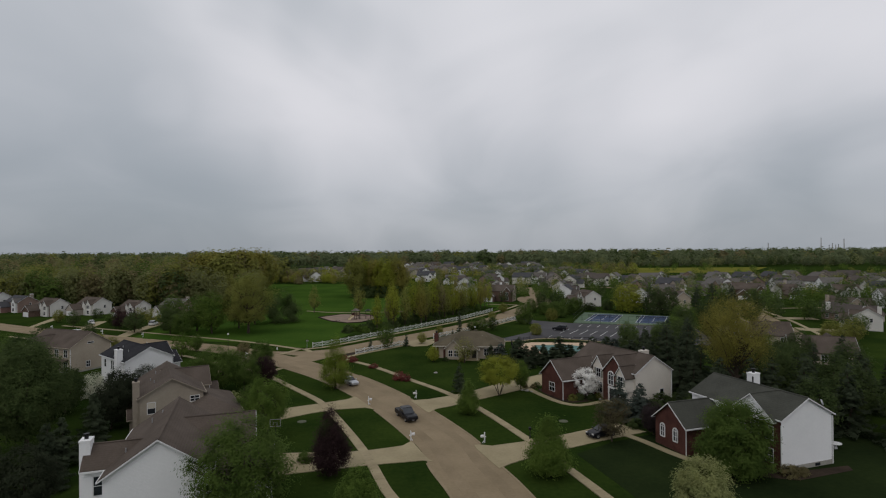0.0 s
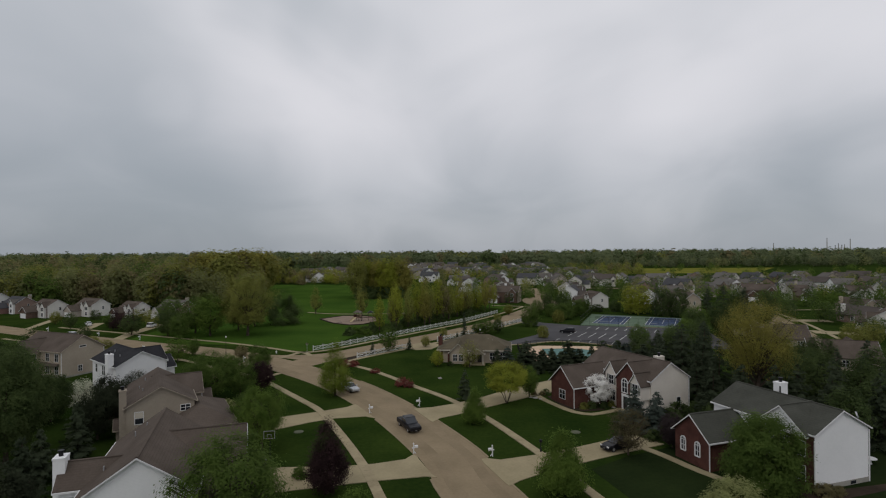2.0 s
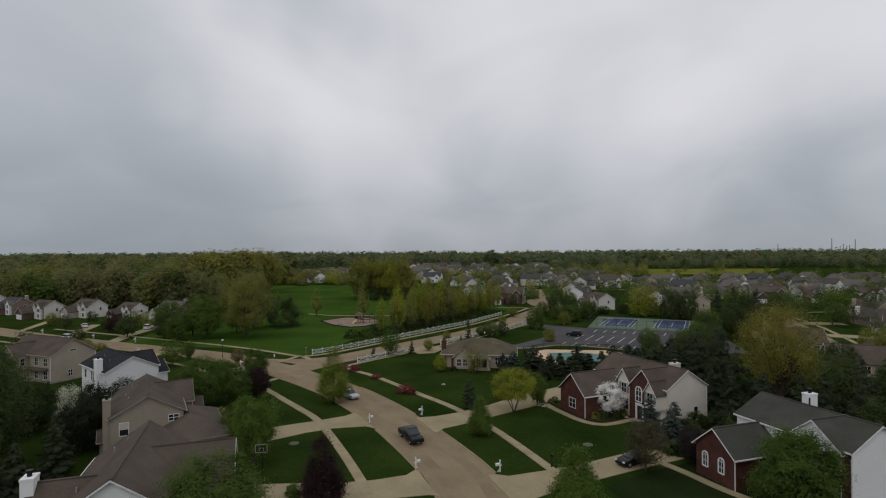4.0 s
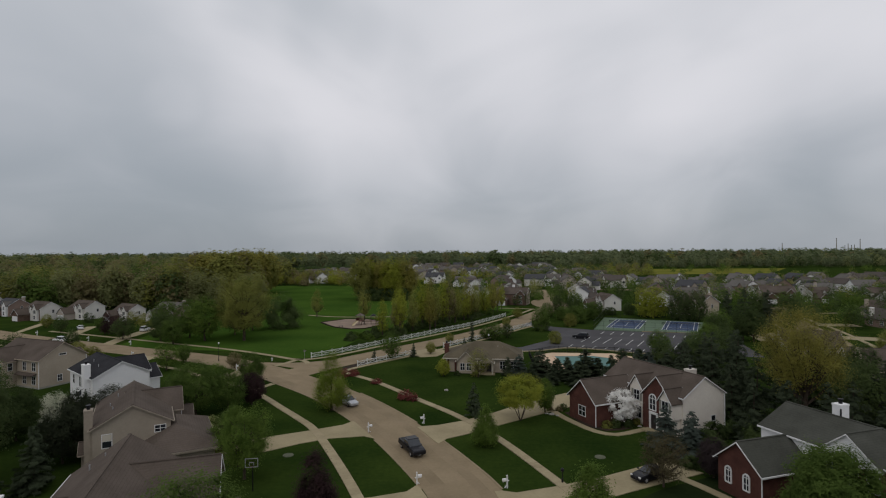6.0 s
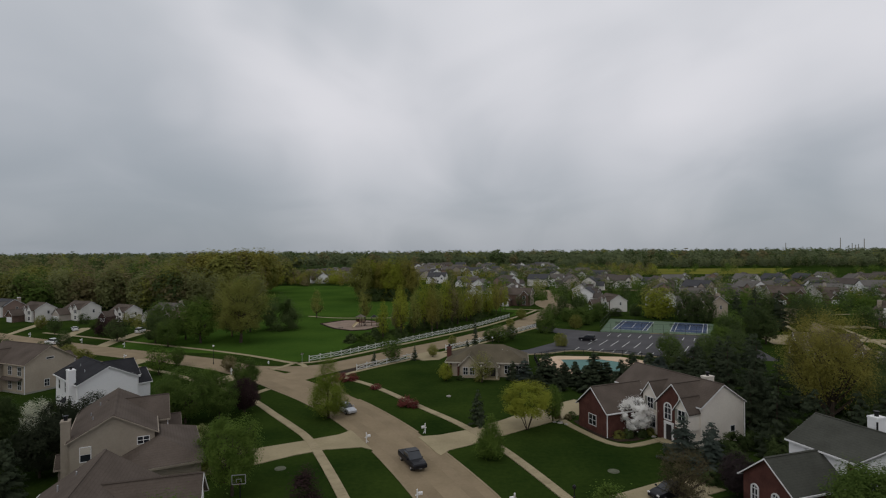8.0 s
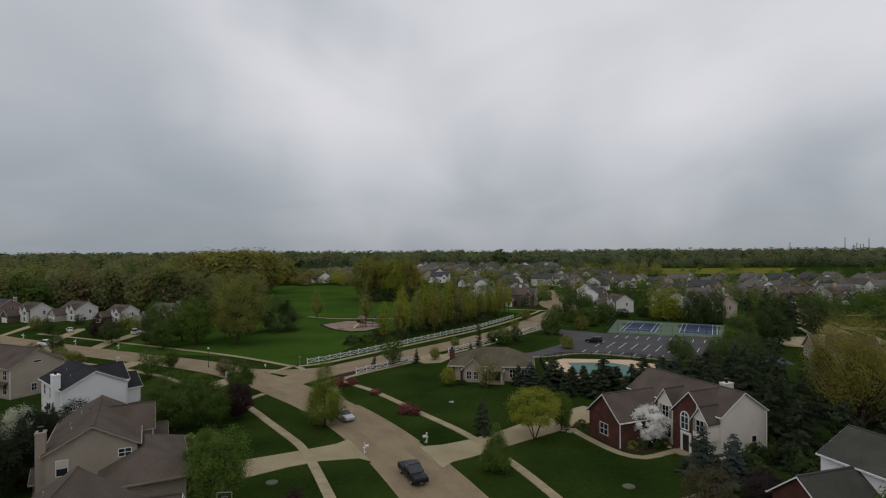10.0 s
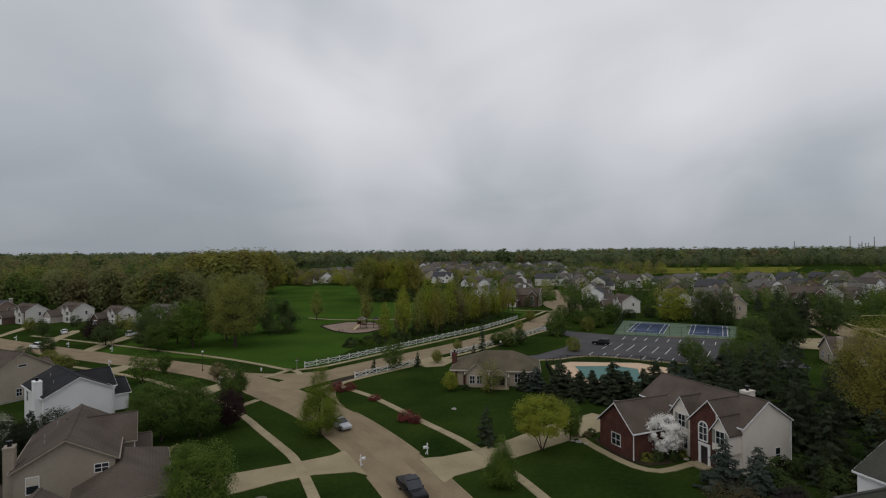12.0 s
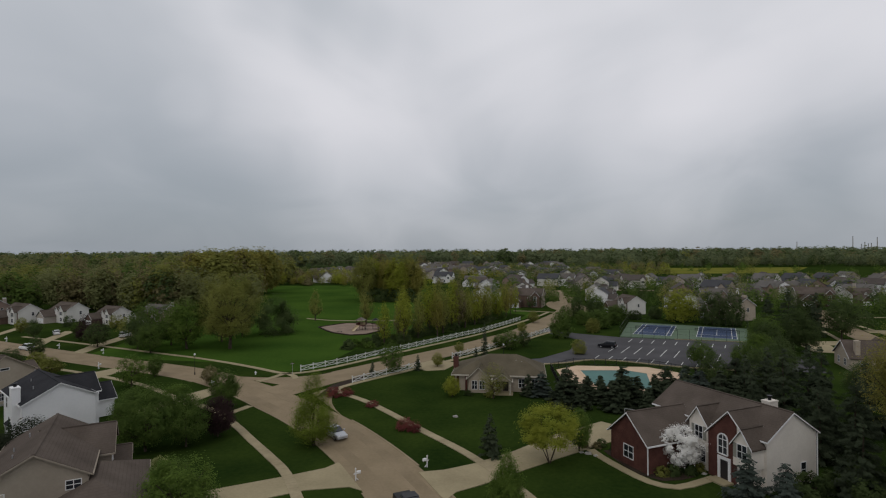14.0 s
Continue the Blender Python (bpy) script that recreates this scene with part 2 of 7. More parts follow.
LEAF = {
    "green": material("green_leaves", (0.040, 0.074, 0.016), (0.116, 0.170, 0.040), 0.5, 3.0, 0.75, 0, 0, "leaf", 0.13),
    "fresh": material("fresh_green_leaves", (0.050, 0.094, 0.016), (0.140, 0.205, 0.042), 0.5, 3.0, 0.75, 0, 0, "leaf", 0.13),
    "yellow": material("yellow_green_leaves", (0.132, 0.152, 0.016), (0.295, 0.318, 0.048), 0.5, 3.0, 0.75, 0, 0, "leaf", 0.15),
    "lime": material("lime_green_leaves", (0.082, 0.115, 0.014), (0.205, 0.260, 0.044), 0.5, 3.0, 0.75, 0, 0, "leaf", 0.13),
    "blossom": material("creamy_white_blossom_and_leaves", (0.13, 0.15, 0.07), (0.62, 0.62, 0.50), 0.7, 4.0, 0.75, 0, 0, "leaf", 0.3),
    "olive": material("olive_spring_leaves", (0.105, 0.113, 0.026), (0.245, 0.252, 0.066), 0.4, 3.0, 0.8, 0, 0, "leaf", 0.2),
    "dark": material("dark_green_leaves", (0.031, 0.053, 0.019), (0.096, 0.130, 0.046), 0.5, 3.0, 0.8, 0, 0, "leaf", 0.13),
    "yew": material("blackish_evergreen_needles", (0.017, 0.022, 0.014), (0.052, 0.062, 0.036), 0.5, 3.0, 0.85, 0, 0, "leaf", 0.13),
    "spruce": material("spruce_needles", (0.028, 0.040, 0.023), (0.082, 0.102, 0.060), 0.5, 3.0, 0.85, 0, 0, "leaf", 0.15),
    "blue": material("blue_spruce_needles", (0.041, 0.054, 0.044), (0.103, 0.126, 0.104), 0.5, 3.0, 0.85, 0, 0, "leaf", 0.13),
    "maroon": material("maroon_leaves", (0.022, 0.014, 0.015), (0.068, 0.040, 0.040), 0.5, 3.0, 0.75, 0, 0, "leaf", 0.13),
    "plum": material("purple_grey_leaves", (0.024, 0.019, 0.020), (0.068, 0.052, 0.052), 0.5, 3.0, 0.8, 0, 0, "leaf", 0.13),
    "red": material("barberry_red_leaves", (0.105, 0.032, 0.028), (0.245, 0.078, 0.068), 0.5, 3.0, 0.75, 0, 0, "leaf", 0.13),
    "white": material("white_blossom", (0.76, 0.74, 0.70), (0.93, 0.92, 0.89), 0.6, 3.0, 0.7, 0, 0, "leaf", 0.13),
    "cream": material("cream_blossom_and_leaves", (0.050, 0.085, 0.017), (0.35, 0.365, 0.155), 0.7, 4.0, 0.75, 0, 0, "leaf", 0.36),
    "gold": material("golden_spring_leaves", (0.130, 0.120, 0.025), (0.285, 0.262, 0.064), 0.4, 3.0, 0.8, 0, 0, "leaf", 0.2),
    "bud": material("budding_wood_twigs", (0.112, 0.121, 0.048), (0.225, 0.238, 0.100), 0.06, 1.5, 0.9, 0, 0, "leaf", 0.15),
    # distance haze put into the leaf colour: paler and greyer than nearer woods
    "haze": material("hazed_grey_green_woodland", (0.104, 0.126, 0.062), (0.172, 0.202, 0.102), 0.02, 1.5, 0.9, 0, 0, "leaf", 0.15),
    "twig": material("dull_brown_young_leaves", (0.050, 0.044, 0.024), (0.125, 0.108, 0.058), 0.4, 3.0, 0.9, 0, 0, "leaf", 0.13),
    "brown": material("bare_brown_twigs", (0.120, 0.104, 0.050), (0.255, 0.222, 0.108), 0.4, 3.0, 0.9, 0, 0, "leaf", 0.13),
}


# ---- geometry helpers ----
class Geo:
    """Gathers vertices and faces; each call takes an optional matrix."""

    def __init__(self):
        self.v, self.f = [], []

    def add(self, vs, fs, m=None):
        n = len(self.v)
        self.v += [tuple(m @ Vector(p)) for p in vs] if m is not None else [tuple(p) for p in vs]
        self.f += [tuple(i + n for i in f) for f in fs]
        return self

    def box(self, x0, x1, y0, y1, z0, z1, m=None):
        return self.add([(x0, y0, z0), (x1, y0, z0), (x1, y1, z0), (x0, y1, z0), (x0, y0, z1), (x1, y0, z1), (x1, y1, z1), (x0, y1, z1)],
                        [(3, 2, 1, 0), (4, 5, 6, 7), (0, 1, 5, 4), (1, 2, 6, 5), (2, 3, 7, 6), (3, 0, 4, 7)], m)

    def slab(self, pts, z0, z1, m=None):
        """A flat plate over a polygon."""
        n = len(pts)
        if sum(a[0] * b[1] - b[0] * a[1] for a, b in zip(pts, pts[1:] + pts[:1])) < 0:
            pts = pts[::-1]
        vs = [(x, y, z0) for x, y in pts] + [(x, y, z1) for x, y in pts]
        fs = [tuple(range(n - 1, -1, -1)), tuple(range(n, 2 * n))] + [(i, (i + 1) % n, n + (i + 1) % n, n + i) for i in range(n)]
        return self.add(vs, fs, m)

    def tube(self, pts, radii, k=7, m=None, cap=True):
        """A tapered round bar through points."""
        pts = [Vector(p) for p in pts]
        vs, fs = [], []
        for i, p in enumerate(pts):
            d = (pts[min(i + 1, len(pts) - 1)] - pts[max(i - 1, 0)]).normalized()
            a = d.orthogonal().normalized()
            b = d.cross(a)
            for j in range(k):
                t = 2 * math.pi * j / k
                vs.append(p + (a * math.cos(t) + b * math.sin(t)) * radii[i])
        for i in range(len(pts) - 1):
            for j in range(k):
                fs.append((i * k + j, i * k + (j + 1) % k, (i + 1) * k + (j + 1) % k, (i + 1) * k + j))
        if cap:
            fs += [tuple(range(k - 1, -1, -1)), tuple((len(pts) - 1) * k + j for j in range(k))]
        return self.add(vs, fs, m)

    def mesh(self, name, mat, fix=True):
        me = bpy.data.meshes.new(name)
        me.from_pydata(self.v, [], self.f)
        if fix and len(self.f) < 4000:
            bm = bmesh.new()
            bm.from_mesh(me)
            bmesh.ops.recalc_face_normals(bm, faces=bm.faces)
            bm.to_mesh(me)
            bm.free()
        me.materials.append(mat)
        me.update()
        return me


def part(name, geo, mat, parent, label=""):
    ob = new(name, geo if isinstance(geo, bpy.types.Mesh) else geo.mesh(name, mat))
    ob.parent = parent
    if label:
        ob["label"] = label
    return ob


def thing(name, m, label, category, group="", kind=""):
    ob = new(name)
    ob.empty_display_size = 0.5
    ob.matrix_basis = m
    return tagged(ob, label, category, group, kind)


def solid(name, geo, mat, label, category, group="", kind=""):
    return tagged(new(name, geo.mesh(name, mat)), label, category, group, kind)


def smooth_line(pts, step=2.0):
    """Catmull-Rom through plan points."""
    P = [Vector((*p, 0)) for p in pts]
    P = [2 * P[0] - P[1]] + P + [2 * P[-1] - P[-2]]
    out = []
    for i in range(1, len(P) - 2):
        n = max(2, int((P[i + 1] - P[i]).length / step))
        for k in range(n):
            t = k / n
            a, b, c, d = P[i - 1:i + 3]
            q = 0.5 * ((2 * b) + (c - a) * t + (2 * a - 5 * b + 4 * c - d) * t * t + (3 * b - a - 3 * c + d) * t ** 3)
            out.append((q.x, q.y))
    out.append((P[-2].x, P[-2].y))
    return out


def offset(line, d):
    """The line moved sideways; positive is to the right of its way."""
    out = []
    for i, p in enumerate(line):
        a, b = line[max(i - 1, 0)], line[min(i + 1, len(line) - 1)]
        dx, dy = b[0] - a[0], b[1] - a[1]
        n = math.hypot(dx, dy)
        out.append((p[0] + dy / n * d, p[1] - dx / n * d))
    return out


def ribbon(line, width, z0, z1, geo=None, shift=0.0):
    geo = geo or Geo()
    l, r = offset(line, shift - width / 2), offset(line, shift + width / 2)
    n = len(line)
    vs = [(x, y, z) for side, z in ((l, z1), (r, z1), (r, z0), (l, z0)) for x, y in side]
    fs = []
    for i in range(n - 1):
        for a in range(4):
            b = (a + 1) % 4
            fs.append((a * n + i, b * n + i, b * n + i + 1, a * n + i + 1))
    fs += [(0, n, 2 * n, 3 * n), (n - 1, 2 * n - 1, 3 * n - 1, 4 * n - 1)]
    return geo.add(vs, fs)


def nearest(line, p):
    return min(range(len(line)), key=lambda i: (line[i][0] - p[0]) ** 2 + (line[i][1] - p[1]) ** 2)


# ---- ground, roads and paths ----
def ground():
    g = Geo()
    xs = [-4500, -1500, -500, -200, -60, 60, 200, 500, 1500, 4500]
    ys = [-600, -100, 0, 100, 200, 320, 600, 1200, 2500, 4600]
    vs = [(x, y, 0.0) for y in ys for x in xs]
    n = len(xs)
    g.add(vs, [(j * n + i, j * n + i + 1, (j + 1) * n + i + 1, (j + 1) * n + i) for j in range(len(ys) - 1) for i in range(n - 1)])
    solid("ground", g, GRASS, "dark green mown grass ground of the suburb", "ground", kind="structure")
    solid("ground_park", Geo().slab([(-98, 167), (-60, 160.5), (-40, 150.5), (-34, 152.6), (-10, 185), (28, 252), (20, 300), (-8, 350), (-30, 405), (-60, 440), (-162, 440), (-142, 390), (-112, 310)], -0.1, 0.02),
          MEADOW, "bright green open park meadow", "meadow", kind="structure")
    # a strip of the darker lawn grass along the tree row, over the meadow
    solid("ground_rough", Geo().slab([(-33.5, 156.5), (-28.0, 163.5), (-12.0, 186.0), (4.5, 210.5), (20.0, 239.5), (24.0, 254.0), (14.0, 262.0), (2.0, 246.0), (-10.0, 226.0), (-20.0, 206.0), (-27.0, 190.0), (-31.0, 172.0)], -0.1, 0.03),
          GRASS, "darker grass strip below a row of trees", "undergrowth", kind="structure")
    solid("ground_field", Geo().slab([(196, 600), (330, 600), (440, 757), (262, 757)], -0.1, 0.05), FIELD, "yellow flowering crop field", "field", kind="structure")
    solid("ground_field_green", Geo().slab([(330, 600), (640, 600), (830, 757), (440, 757)], -0.1, 0.04), GRASS, "green crop field behind the houses", "field", kind="structure")
    solid("ground_far", Geo().slab([(-4400, 900), (4400, 900), (4400, 4500), (-4400, 4500)], -0.1, 0.03), FARGRASS, "rough wooded land towards the horizon", "ground", kind="structure")


ground()

STREET = smooth_line([(22, -120), (20, -70), (17.5, -30), (14.6, 4), (11.5, 30), (9.2, 44), (5.4, 59.3), (2.9, 67), (0.2, 76.5), (-8.6, 94.7), (-17.5, 108.9), (-25.2, 118.5), (-33.0, 126.6), (-41.5, 135.0), (-55.4, 146.0), (-70, 153.5), (-85.5, 160.2), (-112, 172.4), (-140, 186), (-175, 205)])
STREET = offset(STREET, -0.25)
ARM = smooth_line([(-36.5, 132.5), (-30.5, 142), (-24.5, 149.8), (-14.2, 162.8), (-0.2, 180.3), (9.8, 195.0), (16.8, 205.5), (24.0, 221), (31.5, 238), (39, 256), (44.5, 275), (50, 300), (54.5, 335), (56, 380)])
solid("road", ribbon(STREET, 8.4, -0.1, 0.04), ROAD, "curving pale concrete residential street", "road", kind="structure")
WORN = material("tyre_worn_concrete", (0.194, 0.149, 0.092), (0.268, 0.207, 0.132), 0.25, 2.8, 0.88, 0.3)
for side in (-2.1, 2.1):
    solid("road_wear", ribbon(STREET, 1.5, 0.03, 0.044, None, side), WORN, "slightly darker tyre-worn lane on the concrete street", "road", kind="structure")
solid("road_branch", ribbon(ARM, 8.2, -0.1, 0.048), ROAD, "pale concrete side street beside the park", "road", kind="structure")


def corner_fill(a, b, c, name):
    """The rounded flare where two kerb lines meet: a and b on the kerbs, c their crossing."""
    pts = [c]
    for i in range(9):
        t = i / 8
        pts.append(((1 - t) ** 2 * a[0] + 2 * t * (1 - t) * c[0] + t * t * b[0], (1 - t) ** 2 * a[1] + 2 * t * (1 - t) * c[1] + t * t * b[1]))
    solid(name, Geo().slab(pts, -0.1, 0.044), ROAD, "flared concrete street corner", "road", kind="structure")


corner_fill((-19.95, 118.3), (-21.5, 146.4), (-29.0, 132.3), "road_corner_east")
corner_fill((-57.0, 149.4), (-27.0, 152.2), (-37.4, 139.0), "road_corner_north")
# far turning place on the side street
solid("road_turning", Geo().slab([(46 + 8.5 * math.cos(i * math.pi / 10), 286 + 26 * math.sin(i * math.pi / 10)) for i in range(20)], -0.1, 0.055), ROAD, "pale concrete turning circle", "road", kind="structure")
for nm, line, w in (("road_east", [(96, 150), (107.5, 172), (119.5, 205), (128, 230), (134, 246), (141, 258), (150, 266)], 7.6),
                    ("road_far", [(56, 380), (90, 384), (150, 372), (230, 362)], 8.0),):
    solid(nm, ribbon(smooth_line(line), w, -0.1, 0.04), ROAD, "pale concrete residential street", "road", kind="structure")


def kerb(name, line, side, gaps, width):
    """Kerb along one side of a street, open where drives cross it."""
    n = len(line)
    closed = set()
    for a, b in gaps:
        i, j = sorted((nearest(line, a), nearest(line, b)))
        closed |= set(range(i + 1, j))
    run = []
    for i in list(range(n)) + [None]:
        if i is None or i in closed:
            if len(run) > 1:
                solid(name, ribbon([line[k] for k in run], 0.3, -0.1, 0.072, None, side * (width / 2 + 0.1)), KERB, "low rolled concrete kerb along the street", "kerb", kind="structure")
            run = []
        else:
            run.append(i)


kerb("kerb_west", STREET, -1, [((1.5, 69), (-0.5, 75.5)), ((-8, 93.5), (-12, 99)), ((-46, 140), (-53, 144.5)), ((-78, 156), (-82, 158))], 8.4)
kerb("kerb_east", STREET, 1, [((3, 66), (1, 73)), ((-6, 90.5), (-9, 96)), ((-22, 113), (-60, 149)), ((-92, 163), (-97, 165)), ((-119, 176), (-123, 178))], 8.4)
kerb("kerb_branch_north", ARM, -1, [((-36.5, 132.5), (-26, 148)), ((38, 255), (50, 300))], 8.2)
kerb("kerb_branch_south", ARM, 1, [((-36.5, 132.5), (-23, 151)), ((21, 214), (27, 228)), ((38, 255), (50, 300))], 8.2)

for nm, pts, w in (
    ("sidewalk_west", [(9, -100), (6, -40), (2.6, 14), (-2.5, 49), (-6.8, 61.5), (-10.6, 72), (-16.2, 84.6), (-21.6, 95.4), (-25.6, 101), (-30.5, 107.2), (-35.5, 113.6), (-42, 120.8), (-54.3, 130), (-60.3, 134.8), (-68, 140.1), (-82.4, 147.6), (-110, 160), (-140, 174)], 1.25),
    ("sidewalk_west_link", [(-39.6, 118.5), (-38.4, 121.6), (-37.4, 124.0)], 1.3),
    ("sidewalk_east", [(32, -100), (29, -40), (25.2, 14), (20.5, 48), (17.7, 58.1), (15.2, 66.1), (12.2, 75.4), (6.1, 91.1), (0.1, 102.3), (-6.5, 111.5), (-11.6, 118.8), (-17.6, 126.8), (-23.2, 132.6), (-25.0, 135.6), (-23.0, 139.4), (-17.5, 146.4), (-8.3, 157.6), (4.6, 173.8), (14.8, 189), (21.0, 199), (27, 208)], 1.25),
    ("sidewalk_north", [(-140, 199), (-110, 185.5), (-76.8, 169.9), (-69, 166.3), (-57.6, 160.2), (-48.6, 154.6), (-40.6, 149.2), (-37.5, 148.9), (-33.3, 151.6), (-29.0, 157), (-18.4, 172), (-4.3, 191.6), (4.3, 204), (14.7, 222), (27.8, 248), (34.2, 262.7)], 1.25),
    ("sidewalk_north_ramp", [(-42.6, 141.4), (-40.8, 145.2), (-39.6, 148.8)], 1.3),
    ("sidewalk_north_crossing", [(-39.0, 148.8), (-36.8, 146.3), (-35.6, 143.8)], 1.3),
    ("path_park", [(-62, 243), (-50, 237), (-35, 236), (-20, 238), (0, 247)], 1.3),
    ("path_front_brown_house", [(16.2, 104.6), (17.0, 101.9), (18.6, 98.2), (20.6, 94.6), (23.2, 93.2), (26.6, 94.8), (28.6, 96.0)], 1.15),
    ("path_front_green_house", [(25.2, 79.6), (27.8, 75.4), (30.4, 70.0), (33.4, 66.4), (37.2, 67.0)], 1.15),
    ("sidewalk_east_street", [(108, 152), (115, 169), (126.2, 201), (134.1, 231), (138, 240), (146, 250)], 1.3),
    ("sidewalk_east_street_west", [(98, 170), (104, 186), (110.6, 204), (119.5, 229), (124, 242)], 1.3),
    ("sidewalk_east_cross", [(138, 240), (152, 242.6), (172, 243.5), (200, 243)], 1.3),
    ("path_far", [(20, 268), (28, 266), (38, 262)], 1.4),
):
    line = smooth_line(pts, 1.5)
    path = solid(nm, ribbon(line, w, -0.1, 0.088), WALK, "pale concrete footpath through lawns", "sidewalk", kind="structure")
    for a, b in zip(line, line[1:]):
        # single slabs with open joints on the stretch nearest the street's bend
        if nm in ("sidewalk_west", "sidewalk_east") and 40 < a[1] < 128 and a[0] > -46:
            dx, dy = (b[0] - a[0]) * 0.012, (b[1] - a[1]) * 0.012
            part("slab", ribbon([(a[0] + dx, a[1] + dy), (b[0] - dx, b[1] - dy)], w, 0.05, 0.104), SLAB, path)

for nm, pts in (
    ("driveway_taupe_house", [(-11.9, 91.5), (-13.0, 93.6), (-15.9, 98.8), (-16.4, 99.4), (-17.6, 97.6), (-22.0, 94.9), (-27.6, 91.9), (-33.5, 88.6), (-31.0, 82.6), (-25.0, 86.8), (-21.8, 89.4), (-18.3, 91.4), (-13.5, 92.4)]),
    ("driveway_white_house", [(-1.3, 68.4), (-2.0, 69.4), (-4.1, 74.9), (-4.6, 75.8), (-5.6, 74.1), (-9.4, 72.6), (-12.4, 72.0), (-22.6, 71.4), (-21.0, 64.0), (-11.2, 66.8), (-7.7, 67.7), (-2.6, 68.8)]),
    ("driveway_brown_house", [(-2.5, 89.4), (-3.1, 90.3), (-5.5, 95.5), (-6.0, 96.5), (-5.2, 96.9), (-3.0, 97.4), (0.9, 99.6), (6.2, 104.0), (12.0, 110.0), (20.5, 116.5), (25.5, 111.5), (17.4, 106.0), (12.0, 101.8), (6.5, 97.4), (1.3, 93.2), (-1.4, 91.4)]),
    ("driveway_green_house", [(6.9, 66.1), (6.4, 67.3), (4.4, 73.0), (4.2, 74.2), (5.0, 74.4), (6.6, 73.9), (11.4, 75.6), (17.5, 78.4), (26.5, 83.4), (29.6, 79.4), (23.0, 76.2), (16.3, 72.6), (10.9, 69.4), (8.4, 67.6)]),
    ("driveway_black_roof_house", [(-46.5, 134.6), (-49.5, 136.8), (-52.4, 131.0), (-56.0, 120), (-50.0, 119)]),
    ("driveway_tan_house", [(-76.5, 151.8), (-80.5, 153.6), (-84, 146), (-86, 136), (-79, 136)]),
    ("driveway_west_first", [(-100.5, 170.8), (-104.5, 172.8), (-107.0, 184), (-109.0, 206), (-104.6, 206), (-103.2, 184)]),
    ("driveway_west_second", [(-119.5, 179.6), (-123.0, 181.4), (-128.6, 192), (-134.6, 210), (-131.2, 211), (-125.2, 192.5)]),
    ("driveway_west_third", [(-147.5, 194.0), (-150, 195.4), (-156.2, 211), (-160.5, 223), (-157.5, 224), (-153.2, 211)]),
    ("driveway_club", [(-13.6, 156.5), (-7.5, 164.0), (-2.0, 160.0), (-5.0, 152.5), (-9.0, 151.5)]),
    ("driveway_east", [(111.5, 190), (109.5, 184.5), (98, 183.5), (94, 172), (88, 174), (91, 187), (100, 190)]),
    ("driveway_east_near", [(104.2, 166), (102.4, 161), (96.5, 158), (96, 163)]),
    ("driveway_east_upper", [(126.4, 211.5), (124.2, 205.5), (138, 203), (139, 209)]),
    ("driveway_east_far", [(122.6, 221.5), (120.2, 214.5), (108.5, 222), (110.5, 228)]),
    ("driveway_east_lower", [(116.4, 183.5), (114.2, 177), (127, 171), (129, 178)]),
):
    solid(nm, Geo().slab(pts, -0.1, 0.08), WALK, "pale concrete driveway across the lawn", "driveway", kind="structure")

solid("car_park", Geo().slab([(33, 192.5), (46, 197.2), (84, 186), (76, 150), (47, 157), (32, 164.6), (23, 160.5), (8.2, 157.5), (6.6, 161.5), (18, 165.4), (27, 176.4)], -0.1, 0.06), ASPHALT,
      "grey asphalt car park with white bays", "car park", kind="structure")
solid("car_park_access", Geo().slab([(23.5, 209.5), (27.5, 217), (34, 205), (46, 197.2), (33, 192.5)], -0.1, 0.05), ASPHALT, "grey asphalt entrance to the car park", "driveway", kind="structure")
solid("kerb_car_park", ribbon(smooth_line([(6, 156.6), (14, 158.2), (22, 159.8), (32, 163.8), (47, 156.2), (62, 151.6)]), 0.7, -0.1, 0.16), WALK, "pale concrete kerb of the car park", "kerb", kind="structure")
solid("kerb_car_park_far", ribbon(smooth_line([(60.5, 193.8), (72, 190.4), (84, 187)]), 0.7, -0.1, 0.16), WALK, "pale concrete kerb of the car park", "kerb", kind="structure")


def bays(name, x, y, dx, dy, n, lx, ly):
    """A row of painted bay lines."""
    b = thing(name, pose(0, 0, 0), "white painted parking bay lines on asphalt", "road marking", kind="structure")
    for i in range(n):
        part("painted_line", ribbon([(x + i * dx, y + i * dy), (x + i * dx + lx, y + i * dy + ly)], 0.2, 0.05, 0.068), LINE, b)


bays("bay_lines_middle", 36.4, 174.0, 2.75, -1.52, 9, 4.8, 8.8)
bays("bay_lines_far", 45.8, 188.8, 2.8, -1.2, 12, 2.5, 5.0)
bays("bay_lines_near", 31.0, 165.6, 2.9, -1.35, 9, 1.9, 3.6)

solid("pool_deck", Geo().slab([(19.6, 152.9), (24.8, 157.0), (40.2, 155.6), (46.5, 148.5), (41.5, 129.5), (19.5, 136.5)], -0.1, 0.09), DECK, "sandy concrete pool deck", "pool deck", kind="structure")
solid("water", Geo().slab([(24.4, 152.2), (34.5, 152.3), (38.2, 149.0), (35.0, 135.6), (24.6, 138.0)], -0.1, 0.12), WATER, "turquoise swimming pool water", "swimming pool", kind="structure")
solid("pool_rim", ribbon([(24.4, 152.2), (34.5, 152.3), (38.2, 149.0), (35.0, 135.6), (24.6, 138.0), (24.4, 152.2)], 0.5, 0.05, 0.17), DECK, "sandy concrete coping of the pool", "pool rim", kind="structure")


